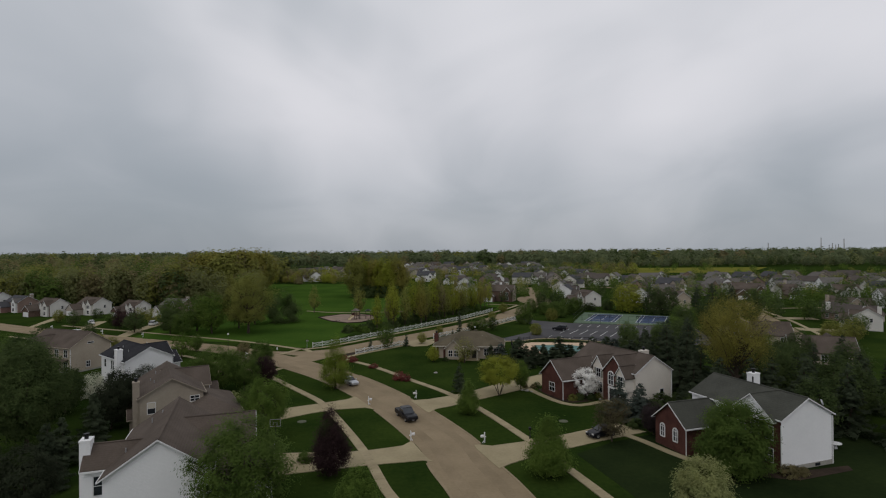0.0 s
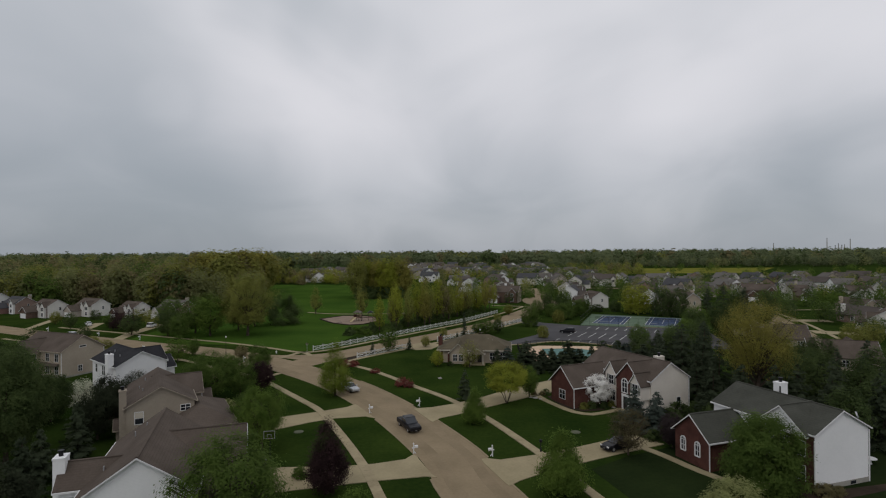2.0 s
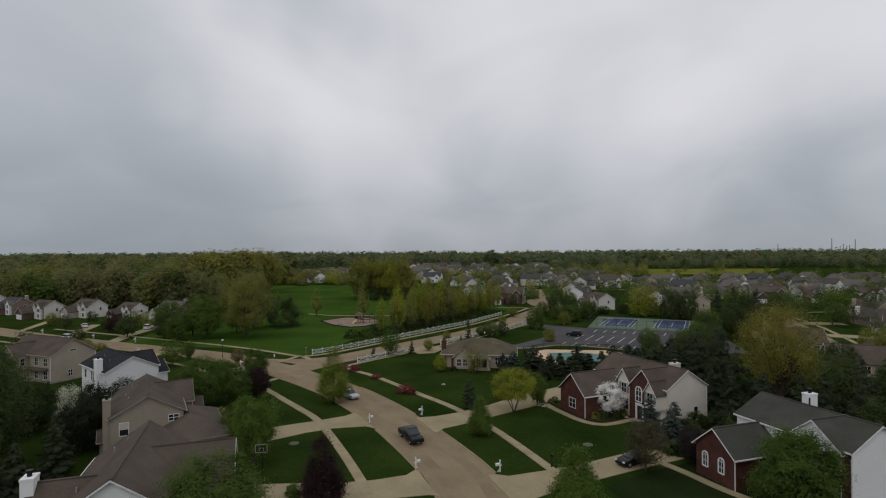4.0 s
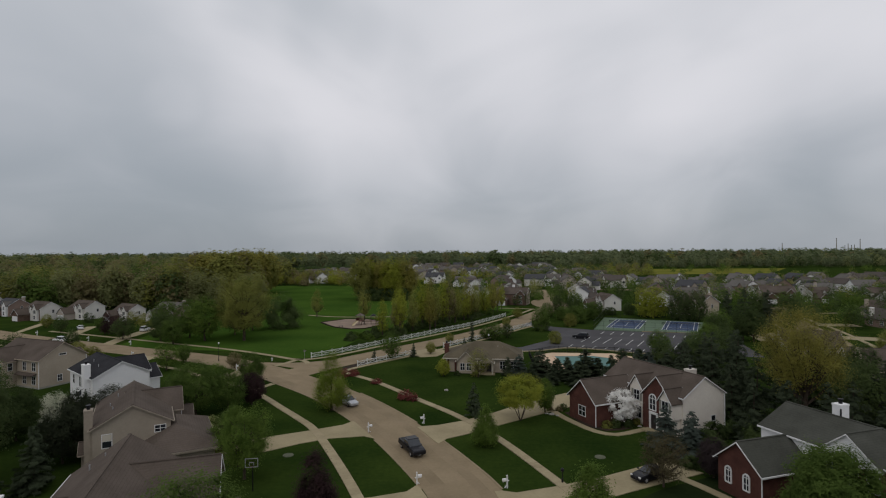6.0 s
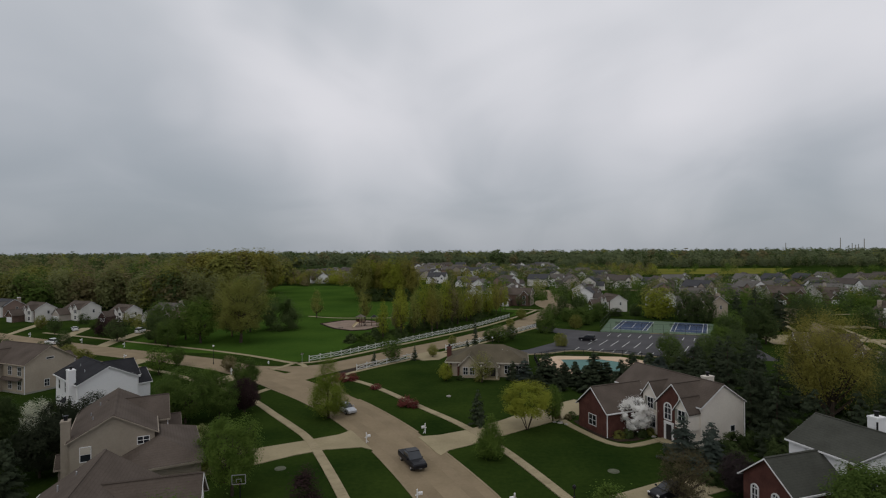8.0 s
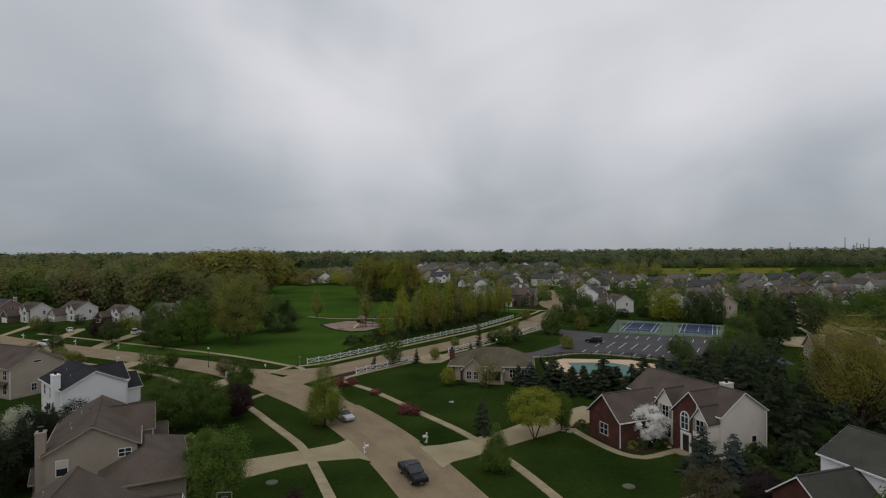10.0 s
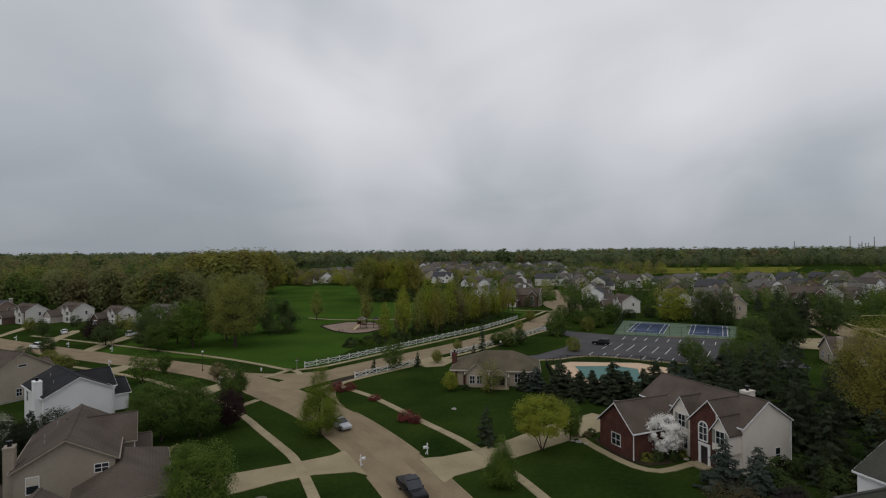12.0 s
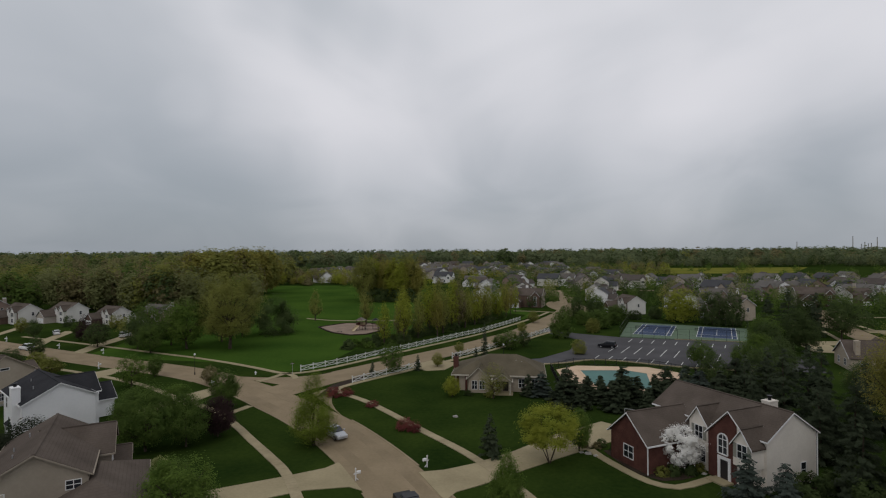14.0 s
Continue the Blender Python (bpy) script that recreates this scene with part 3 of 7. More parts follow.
def tennis():
    solid("tennis_surface", Geo().slab([(46.0, 198.2), (79.5, 187.5), (91.5, 214.5), (58.4, 231.2)], -0.1, 0.07), COURT, "green hard surface round tennis courts", "tennis court", kind="structure")
    for i, (cx, cy) in enumerate(((61.4, 212.2), (78.2, 206.2))):
        m = pose(cx, cy, 0, 0, 0, -24.5)
        c = thing("tennis_court", m, "blue hard tennis court with white lines", "tennis court", "tennis courts")
        part("court_surface", Geo().box(-5.5, 5.5, -11.9, 11.9, 0.02, 0.085), BLUE, c)
        for x in (-5.4, -4.1, 4.1, 5.4):
            part("court_line", Geo().box(x - 0.09, x + 0.09, -11.9, 11.9, 0.05, 0.1), LINE, c)
        for y in (-11.8, -6.4, 6.4, 11.8):
            part("court_line", Geo().box(-5.4, 5.4, y - 0.05, y + 0.05, 0.05, 0.104), LINE, c)
        part("court_line", Geo().box(-0.08, 0.08, -6.4, 6.4, 0.05, 0.1), LINE, c)
        for x in (-6.2, 6.2):
            part("net_post", Geo().tube([(x, 0, 0.0), (x, 0, 1.1)], [0.06, 0.06]), METAL, c)
        g = Geo().box(-6.2, 6.2, -0.03, 0.03, 0.92, 1.05)
        part("net_band", g, METAL, c)
        g = Geo()
        for k in range(40):
            g.box(-6.2 + k * 0.31, -6.17 + k * 0.31, -0.01, 0.01, 0.1, 0.95)
        for k in range(5):
            g.box(-6.2, 6.2, -0.01, 0.01, 0.15 + k * 0.17, 0.17 + k * 0.17)
        part("net_mesh", g, METAL, c)
    f = thing("wire_fence", pose(0, 0, 0), "dark wire fence round the tennis courts", "fence")
    ring = [(46.0, 198.2), (79.5, 187.5), (91.5, 214.5), (58.4, 231.2)]
    for a, b in zip(ring, ring[1:] + ring[:1]):
        n = int(math.dist(a, b) / 3)
        for k in range(n):
            p = [a[j] + (b[j] - a[j]) * k / n for j in (0, 1)]
            part("post", Geo().tube([(*p, 0), (*p, 3.0)], [0.04, 0.04], 5), METAL, f)
        for z in (0.2, 1.5, 3.0):
            part("rail", Geo().tube([(*a, z), (*b, z)], [0.025, 0.025], 4), METAL, f)


tennis()
PAD = [(-51, 219), (-46, 210.5), (-42.8, 206), (-36.3, 201.3), (-31.5, 203), (-27.5, 211), (-28.5, 222), (-35, 229), (-44, 229)]
solid("playground_edging", ribbon(PAD + PAD[:1], 0.5, -0.1, 0.3), MULCH, "dark timber edging round the playground", "edging", kind="structure")
solid("playground_pad", Geo().slab(PAD, -0.1, 0.10), CHIPS, "tan wood chip surface under play equipment", "playground surface", kind="structure")
DULL_LAWN = material("dull_dark_lawn", (0.0098, 0.0165, 0.0066), (0.0225, 0.0335, 0.0110), 0.11, 1.8, 0.9, 0.5, spec=0.0)
solid("lawn_green_house", Geo().slab([(20.4, 60.0), (17.4, 70.9), (23.0, 75.0), (29.4, 78.2), (36.0, 80.0), (60.0, 84.0), (66.0, 60.0), (64.0, 20.0), (29.0, 14.0), (25.6, 34.0)], -0.1, 0.016), DULL_LAWN, "dull dark green lawn round the white and brick house", "lawn", kind="structure")
solid("mulch_bed_brown_house", ribbon(smooth_line([(19.0, 104.5), (20.3, 99.2), (22.5, 96.0), (26.0, 97.3)]), 2.4, -0.1, 0.06), MULCH, "dark mulch bed beside the brick house", "mulch bed", kind="structure")
solid("mulch_bed_green_house", Geo().slab([(33, 70), (36.4, 63.6), (41, 62.4), (49.2, 65.2), (49.6, 66.6), (41, 64.6), (36.8, 67.0), (34, 72)], -0.1, 0.05), MULCH, "bare dark earth bed round the house", "mulch bed", kind="structure")
solid("mulch_bed_corner", Geo().slab([(-27.5, 130.0), (-24.5, 131.0), (-26.0, 135.5), (-22.6, 141.0), (-20.4, 145.2), (-22.4, 146.4), (-26.8, 139.0)], -0.1, 0.055), MULCH, "reddish mulch bed at the street corner", "mulch bed", kind="structure")


# ---- houses ----
def gable(parent, x0, x1, y0, y1, he, hr, axis, wall, roof, z0=0.0, over=0.35, gutters=True, label="", trim=TRIM):
    """A block with a pitched roof. axis 'y': the ridge runs along y."""
    def P(a, b, z):
        return (a, b, z) if axis == "y" else (b, a, z)
    a0, a1, b0, b1 = (x0, x1, y0, y1) if axis == "y" else (y0, y1, x0, x1)
    c = (a0 + a1) / 2
    g = Geo()
    prof = [(a0, z0), (a1, z0), (a1, he), (c, hr), (a0, he)]
    g.add([P(a, b, z) for b in (b0, b1) for a, z in prof], [(0, 1, 2, 3, 4), (9, 8, 7, 6, 5)] + [(i, (i + 1) % 5, 5 + (i + 1) % 5, 5 + i) for i in range(5)])
    w = part("wall", g, wall, parent, label)
    k = (hr - he) / (c - a0)
    if trim:
        part("ridge_cap", Geo().add([P(q, b, hr + 0.15 + z) for b in (b0 - over, b1 + over) for q, z in ((c - 0.16, -0.16 * k), (c, 0.05), (c + 0.16, -0.16 * k), (c, -0.16))], [(0, 1, 5, 4), (1, 2, 6, 5), (2, 3, 7, 6), (3, 0, 4, 7), (3, 2, 1, 0), (4, 5, 6, 7)]), roof, parent)
    for s, e in ((-1, a0), (1, a1)):
        o = e + s * over
        zo = he - k * over
        t = 0.16
        g = Geo().add([P(o, b0 - over, zo), P(c, b0 - over, hr), P(c, b1 + over, hr), P(o, b1 + over, zo),
                       P(o, b0 - over, zo + t), P(c, b0 - over, hr + t), P(c, b1 + over, hr + t), P(o, b1 + over, zo + t)],
                      [(0, 1, 2, 3), (4, 5, 6, 7), (0, 1, 5, 4), (1, 2, 6, 5), (2, 3, 7, 6), (3, 0, 4, 7)])
        part("roof", g, roof, parent)
        for b in (b0 - over, b1 + over) if trim else ():
            d = 0.05 if b > b0 else -0.05
            g = Geo().add([P(o, b, zo - 0.04), P(c, b, hr - 0.04), P(c, b, hr + 0.11), P(o, b, zo + 0.11), P(o, b + d, zo - 0.04), P(c, b + d, hr - 0.04), P(c, b + d, hr + 0.11), P(o, b + d, zo + 0.11)],
                          [(0, 1, 2, 3), (4, 5, 6, 7), (0, 1, 5, 4), (1, 2, 6, 5), (2, 3, 7, 6), (3, 0, 4, 7)])
            part("rake_board", g, trim, parent)
        if gutters:
            lo, hi = sorted((o, o + s * 0.12))
            g = Geo()
            p, q = P(lo, b0 - over, zo - 0.06), P(hi, b1 + over, zo + 0.1)
            g.box(min(p[0], q[0]), max(p[0], q[0]), min(p[1], q[1]), max(p[1], q[1]), zo - 0.06, zo + 0.1)
            part("gutter", g, trim, parent)
    g = Geo()
    p, q = P(c - 0.14, b0 - over + 0.05, hr), P(c + 0.14, b1 + over - 0.05, hr)
    g.box(min(p[0], q[0]), max(p[0], q[0]), min(p[1], q[1]), max(p[1], q[1]), hr + 0.10, hr + 0.18)
    part("ridge_cap", g, roof, parent)
    return w


def hip(parent, x0, x1, y0, y1, he, hr, wall, roof, z0=0.0, over=0.45, trim=TRIM):
    """A block with a hipped roof whose ridge runs along y."""
    part("wall", Geo().box(x0, x1, y0, y1, z0, he), wall, parent)
    h = (x1 - x0) / 2 + over
    c = (x0 + x1) / 2
    X0, X1, Y0, Y1 = x0 - over, x1 + over, y0 - over, y1 + over
    vs = [(X0, Y0, he), (X1, Y0, he), (X1, Y1, he), (X0, Y1, he), (c, Y0 + h, hr), (c, Y1 - h, hr)]
    for f in ((0, 1, 4), (1, 2, 5, 4), (2, 3, 5), (3, 0, 4, 5)):
        top = [Vector(vs[i]) for i in f]
        n = len(f)
        g = Geo().add([p + Vector((0, 0, 0.14)) for p in top] + top, [tuple(range(n)), tuple(range(2 * n - 1, n - 1, -1))] + [(i, (i + 1) % n, n + (i + 1) % n, n + i) for i in range(n)])
        part("roof", g, roof, parent)
    g = Geo()
    g.box(X0 - 0.06, X0, Y0, Y1, he - 0.16, he + 0.1).box(X1, X1 + 0.06, Y0, Y1, he - 0.16, he + 0.1).box(X0, X1, Y0 - 0.06, Y0, he - 0.16, he + 0.1).box(X0, X1, Y1, Y1 + 0.06, he - 0.16, he + 0.1)
    part("fascia", g, trim, parent)


FACE = {"S": 0, "E": 90, "N": 180, "W": -90}


def window(parent, x, y, z, face, w, h, cols=2, rows=2, shutters=False, name="window"):
    """A framed window on a wall; z is its sill. The frame carries its bars and panes."""
    m = pose(x, y, z, 0, 0, FACE[face])
    t, d = 0.07, 0.06
    a, b = w / 2, w / 2 + t
    ring = [(-a, 0), (a, 0), (a, h), (-a, h)], [(-b, -t), (b, -t), (b, h + t), (-b, h + t)]
    vs = [(px, -d, pz) for r in ring for px, pz in r] + [(px, 0.02, pz) for r in ring for px, pz in r]
    fs = []
    for k in range(4):
        n = (k + 1) % 4
        fs += [(k, n, 4 + n, 4 + k), (8 + k, 12 + k, 12 + n, 8 + n), (k, 8 + k, 8 + n, n), (4 + k, 4 + n, 12 + n, 12 + k)]
    f = part(name, Geo().add(vs, fs, m), TRIM, parent)
    for i in range(1, cols):
        c = -w / 2 + w * i / cols
        part("mullion", Geo().box(c - 0.03, c + 0.03, -d + 0.01, 0.02, 0, h, m), TRIM, f)
    for i in range(1, rows):
        c = h * i / rows
        part("glazing_bar", Geo().box(-w / 2, w / 2, -d + 0.015, 0.02, c - 0.03, c + 0.03, m), TRIM, f)
    for i in range(cols):
        c = -w / 2 + w * i / cols
        part("pane", Geo().box(c + 0.02, c + w / cols - 0.02, -0.03, 0.0, 0.02, h - 0.02, m), GLASS, f, "dark glass pane")
    if shutters:
        for s2 in (-1, 1):
            c = s2 * (w / 2 + t + 0.24)
            part("shutter", Geo().box(c - 0.22, c + 0.22, -0.05, 0.01, -0.05, h + 0.05, m), SHUTTER, parent, "grey-green shutter")
    return f


def arch_window(parent, x, y, z, face, w, h):
    m = pose(x, y, z, 0, 0, FACE[face])
    g = Geo()
    n = 10
    ring = [(-w / 2, 0)] + [(-w / 2 * math.cos(math.pi * i / n), h + w / 2 * math.sin(math.pi * i / n)) for i in range(n + 1)] + [(w / 2, 0)]
    for (a, b), (c, d) in zip(ring, ring[1:] + ring[:1]):
        g.tube([(a, -0.04, b), (c, -0.04, d)], [0.1, 0.1], 4, m)
    g.box(-0.04, 0.04, -0.06, 0.02, 0, h + w / 2, m).box(-w / 2, w / 2, -0.06, 0.02, h - 0.04, h + 0.04, m).box(-w / 2, w / 2, -0.06, 0.02, h / 2 - 0.03, h / 2 + 0.03, m)
    f = part("arched_window", g, TRIM, parent, "tall arched white-framed window")
    part("pane", Geo().add([m @ Vector((a, -0.03, b)) for a, b in ring] + [m @ Vector((a, 0.0, b)) for a, b in ring],
                           [tuple(range(len(ring))), tuple(range(2 * len(ring) - 1, len(ring) - 1, -1))] + [(i, (i + 1) % len(ring), len(ring) + (i + 1) % len(ring), len(ring) + i) for i in range(len(ring))]), GLASS, f)


def chimney(parent, x, y, z0, z1, w, d, mat, pipe=True):
    c = part("chimney", Geo().box(x - w / 2, x + w / 2, y - d / 2, y + d / 2, z0, z1 - 0.15), mat, parent)
    part("chimney_cap", Geo().box(x - w / 2 - 0.04, x + w / 2 + 0.04, y - d / 2 - 0.04, y + d / 2 + 0.04, z1 - 0.18, z1), mat, c)
    if pipe:
        part("flue", Geo().tube([(x, y, z1 - 0.02), (x, y, z1 + 0.42), (x, y, z1 + 0.44), (x, y, z1 + 0.54)], [0.2, 0.2, 0.3, 0.3], 8), METAL, c, "dark metal flue cap")


def downspout(parent, x, y, z):
    part("downspout", Geo().box(x - 0.05, x + 0.05, y - 0.05, y + 0.05, 0.05, z), TRIM, parent)


def garage_door(parent, x, y, face, w=4.8, h=2.2):
    m = pose(x, y, 0.05, 0, 0, FACE[face])
    g = Geo().box(-w / 2, w / 2, -0.04, 0.01, 0, h, m)
    for i in range(4):
        for k in range(6):
            a = -w / 2 + (k + 0.12) * w / 6
            g.box(a, a + w / 6 * 0.76, -0.06, -0.03, h / 4 * (i + 0.15), h / 4 * (i + 0.85), m)
    part("garage_door", g, TRIM, parent, "white panelled garage door")


def vents(parent, *places):
    for x, y, z in places:
        part("roof_vent", Geo().tube([(x, y, z - 0.3), (x, y, z + 0.35)], [0.07, 0.07], 7), PALE_METAL, parent)


def brown_house():
    h = thing("house", pose(32.3, 91.9, 0, 0, 0, 25), "two-storey cream and red brick house with brown roof", "house")
    gable(h, 0, 8.1, 0, 16.3, 5.7, 8.25, "y", SIDING_CREAM, SHINGLE, over=0.25)
    part("brick_front", Geo().box(-0.06, 0.1, 3.2, 16.2, 0, 3.0), BRICK, h, "red brick lower front")
    gable(h, -8.3, 0.3, 8.9, 15.3, 3.7, 6.5, "x", BRICK, SHINGLE)
    gable(h, -1.3, 4.0, 0.6, 6.5, 5.15, 8.1, "x", SIDING_CREAM, SHINGLE, over=0.3, gutters=False)
    face = [(2.65, 0.0), (6.45, 0.0), (6.45, 5.15), (3.55, 8.02), (2.65, 7.15)]
    n = len(face)
    part("brick_gable", Geo().add([(-1.36, a, b) for a, b in face] + [(-1.28, a, b) for a, b in face], [tuple(range(n)), tuple(range(2 * n - 1, n - 1, -1))] + [(i, (i + 1) % n, n + (i + 1) % n, n + i) for i in range(n)]), BRICK, h, "red brick entrance gable")
    gable(h, -1.95, 1.0, 0.3, 2.6, 5.1, 6.7, "x", SIDING_CREAM, SHINGLE, z0=2.6, over=0.25, gutters=False)
    gable(h, -0.8, 3.0, 6.95, 9.75, 5.5, 7.35, "x", SIDING_CREAM, SHINGLE, over=0.3, gutters=False)
    window(h, -8.3, 12.1, 1.0, "W", 1.6, 1.5, 2, 2)
    window(h, -0.8, 8.3, 3.6, "W", 1.1, 1.5, 2, 2, True)
    window(h, -0.8, 8.0, 0.9, "W", 1.3, 1.8, 2, 2)
    window(h, -1.95, 1.45, 3.55, "W", 1.15, 1.5, 2, 2, True)
    window(h, -1.3, 1.55, 0.7, "W", 1.5, 1.6, 2, 2)
    arch_window(h, -1.36, 4.4, 3.0, "W", 1.3, 1.7)
    part("door", Geo().box(-1.43, -1.3, 3.75, 4.7, 0.25, 2.35), DOOR, h, "dark front door with white surround")
    part("door_jamb", Geo().box(-1.46, -1.3, 3.35, 3.7, 0.2, 2.4), TRIM, h)
    part("door_jamb", Geo().box(-1.46, -1.3, 4.75, 5.1, 0.2, 2.4), TRIM, h)
    part("door_head", Geo().box(-1.48, -1.3, 3.35, 5.1, 2.4, 2.75), TRIM, h)
    part("door_step", Geo().box(-2.9, -1.3, 3.0, 5.4, 0, 0.2), WALK, h, "concrete door step")
    window(h, 5.9, 0, 0.9, "S", 0.8, 1.6, 1, 2)
    part("foundation", Geo().box(-0.05, 8.15, -0.05, 16.35, -0.1, 0.3), STONE, h)
    chimney(h, 5.6, 3.8, 5.5, 8.6, 1.5, 1.0, SIDING_CREAM)
    downspout(h, -8.35, 8.8, 3.2)
    downspout(h, 8.18, -0.08, 5.5)
    downspout(h, -0.35, 9.35, 5.3)
    garage_door(h, -4.2, 15.3, "N", 5.0)
    vents(h, (6.4, 9, 7.2), (6.2, 12.5, 7.3))
    return h


def green_house():
    h = thing("house", pose(40.35, 64.7, 0, 0, 0, 19), "two-storey white and red brick house with grey-green roof", "house")
    gable(h, 0, 8.3, 0, 14.2, 6.25, 8.45, "y", SIDING_WHITE, SHINGLE_GREEN, over=0.25)
    part("brick_front", Geo().box(-0.07, 0.1, 0.01, 7.8, 0, 6.0), BRICK, h, "red brick front wall")
    gable(h, -0.6, 4.1, 0.6, 6.7, 6.1, 8.5, "x", SIDING_WHITE, SHINGLE_GREEN, z0=5.65, over=0.25, gutters=False)
    gable(h, -6.9, 0.3, 7.9, 13.6, 3.75, 6.1, "x", BRICK, SHINGLE_GREEN)
    arch_window(h, -6.9, 9.75, 1.3, "W", 0.8, 1.35)
    arch_window(h, -6.9, 12.15, 1.3, "W", 0.8, 1.35)
    for y, z in ((1.6, 3.5), (5.6, 3.5), (3.6, 3.5), (1.6, 0.8), (5.6, 0.8)):
        window(h, -0.07, y, z, "W", 1.1, 1.6, 2, 2)
    part("door", Geo().box(-0.14, 0.0, 3.2, 4.15, 0.2, 2.3), DOOR, h, "dark front door")
    part("foundation", Geo().box(-0.04, 8.35, -0.06, 14.25, -0.1, 0.55), STONE, h, "exposed grey concrete foundation")
    for x in (2.2, 5.8):
        part("basement_window", Geo().box(x - 0.4, x + 0.4, -0.1, 0.0, 0.12, 0.45), GLASS, h)
    chimney(h, 5.7, 9.0, 5.5, 9.6, 1.25, 1.0, SIDING_WHITE)
    part("flue_pipe", Geo().tube([(5.0, 8.46, 7.9), (5.0, 8.46, 9.2)], [0.09, 0.09], 7), METAL, h, "dark vertical vent pipe on the chimney")
    downspout(h, -6.95, 7.8, 3.3)
    downspout(h, 8.36, -0.08, 6.0)
    downspout(h, -0.15, -0.1, 5.6)
    garage_door(h, -3.5, 13.6, "N", 4.8)
    part("side_door", Geo().box(-5.9, -5.0, 13.58, 13.66, 0.1, 2.2), TRIM, h)
    g = Geo().tube([(8.3, 1.6, 5.9), (8.6, 1.6, 6.9), (8.8, 1.6, 7.1)], [0.03, 0.03, 0.03], 5)
    part("dish_arm", g, METAL, h)
    bm = Geo().tube([(8.75, 1.6, 7.1), (8.82, 1.5, 7.14)], [0.42, 0.36], 14)
    part("satellite_dish", bm, PALE_METAL, h, "pale grey satellite dish")
    vents(h, (6.5, 3.0, 7.4), (6.5, 5.0, 7.4))


def white_house():
    h = thing("house", pose(-32.4, 51.1, 0, 0, 0, 19.4), "two-storey white sided house with brown shingle roof", "house")
    gable(h, 0, 9.6, 0, 16.0, 5.15, 8.35, "y", SIDING_WHITE, SHINGLE)
    gable(h, -2.3, 3.5, 3.3, 7.3, 5.2, 6.9, "x", SIDING_WHITE, SHINGLE)
    gable(h, 4.0, 13.6, 6.2, 13.4, 4.7, 7.5, "x", SIDING_WHITE, SHINGLE)
    gable(h, 8.0, 15.5, 1.0, 6.4, 3.1, 5.6, "x", SIDING_WHITE, SHINGLE)
    chimney(h, -2.5, 5.0, 0, 7.7, 1.0, 1.4, SIDING_WHITE)
    window(h, -1.0, 3.3, 2.4, "S", 1.0, 1.9, 1, 2)
    window(h, -1.0, 3.3, 0.3, "S", 1.0, 1.4, 1, 2)
    window(h, 13.6, 9.8, 3.0, "E", 1.4, 1.4, 2, 2, True)
    window(h, 4.8, 0, 1.0, "S", 1.0, 1.4, 1, 2)
    garage_door(h, 15.5, 3.7, "E", 4.6)
    part("downspout", Geo().box(9.3, 9.4, -0.15, -0.05, 0, 5.0), TRIM, h)
    part("foundation", Geo().box(-0.05, 9.65, -0.05, 16.05, -0.1, 0.35), STONE, h)
    vents(h, (1.2, 4.2, 6.2), (2.6, 11.0, 7.2), (3.4, 13.0, 7.5))


def taupe_house():
    h = thing("house", pose(-43.9, 78.0, 0, 0, 0, 30), "two-storey taupe sided house with brown shingle roof", "house")
    gable(h, 0, 8.5, 0, 13.9, 5.65, 8.0, "y", SIDING_TAUPE, SHINGLE, trim=SIDING_TAUPE)
    gable(h, 3.5, 10.0, 6.6, 12.6, 5.3, 7.5, "x", SIDING_TAUPE, SHINGLE, trim=SIDING_TAUPE)
    hip(h, 5.2, 13.2, -5.0, 8.2, 2.9, 5.0, SIDING_TAUPE, SHINGLE, trim=SIDING_TAUPE)
    gable(h, 8.3, 11.5, 8.2, 12.8, 2.9, 4.5, "x", SIDING_TAUPE, SHINGLE, trim=SIDING_TAUPE)
    gable(h, -1.3, 0.2, 1.8, 4.8, 2.4, 3.3, "x", SIDING_TAUPE, SHINGLE, trim=SIDING_TAUPE)
    chimney(h, -0.45, 1.0, 0, 7.9, 0.9, 1.2, SIDING_TAUPE)
    window(h, 1.5, 0, 3.2, "S", 1.0, 1.6, 1, 2)
    part("blind", Geo().box(1.02, 1.98, -0.045, -0.032, 4.0, 4.78), BEIGE, h, "pale window blind half drawn")
    window(h, 7.3, 0, 4.3, "S", 1.2, 0.8, 2, 2)
    window(h, 1.35, 0, 0.2, "S", 0.9, 1.3, 1, 2)
    window(h, 10.0, 9.6, 3.3, "E", 1.3, 1.4, 2, 2)
    garage_door(h, 13.2, 2.0, "E", 4.8)
    downspout(h, 10.1, 6.5, 5.2)
    part("foundation", Geo().box(-0.05, 8.55, -0.05, 13.95, -0.1, 0.35), STONE, h)
    vents(h, (2.0, 3.6, 6.9), (2.4, 9.5, 7.2), (1.6, 6.5, 6.7))


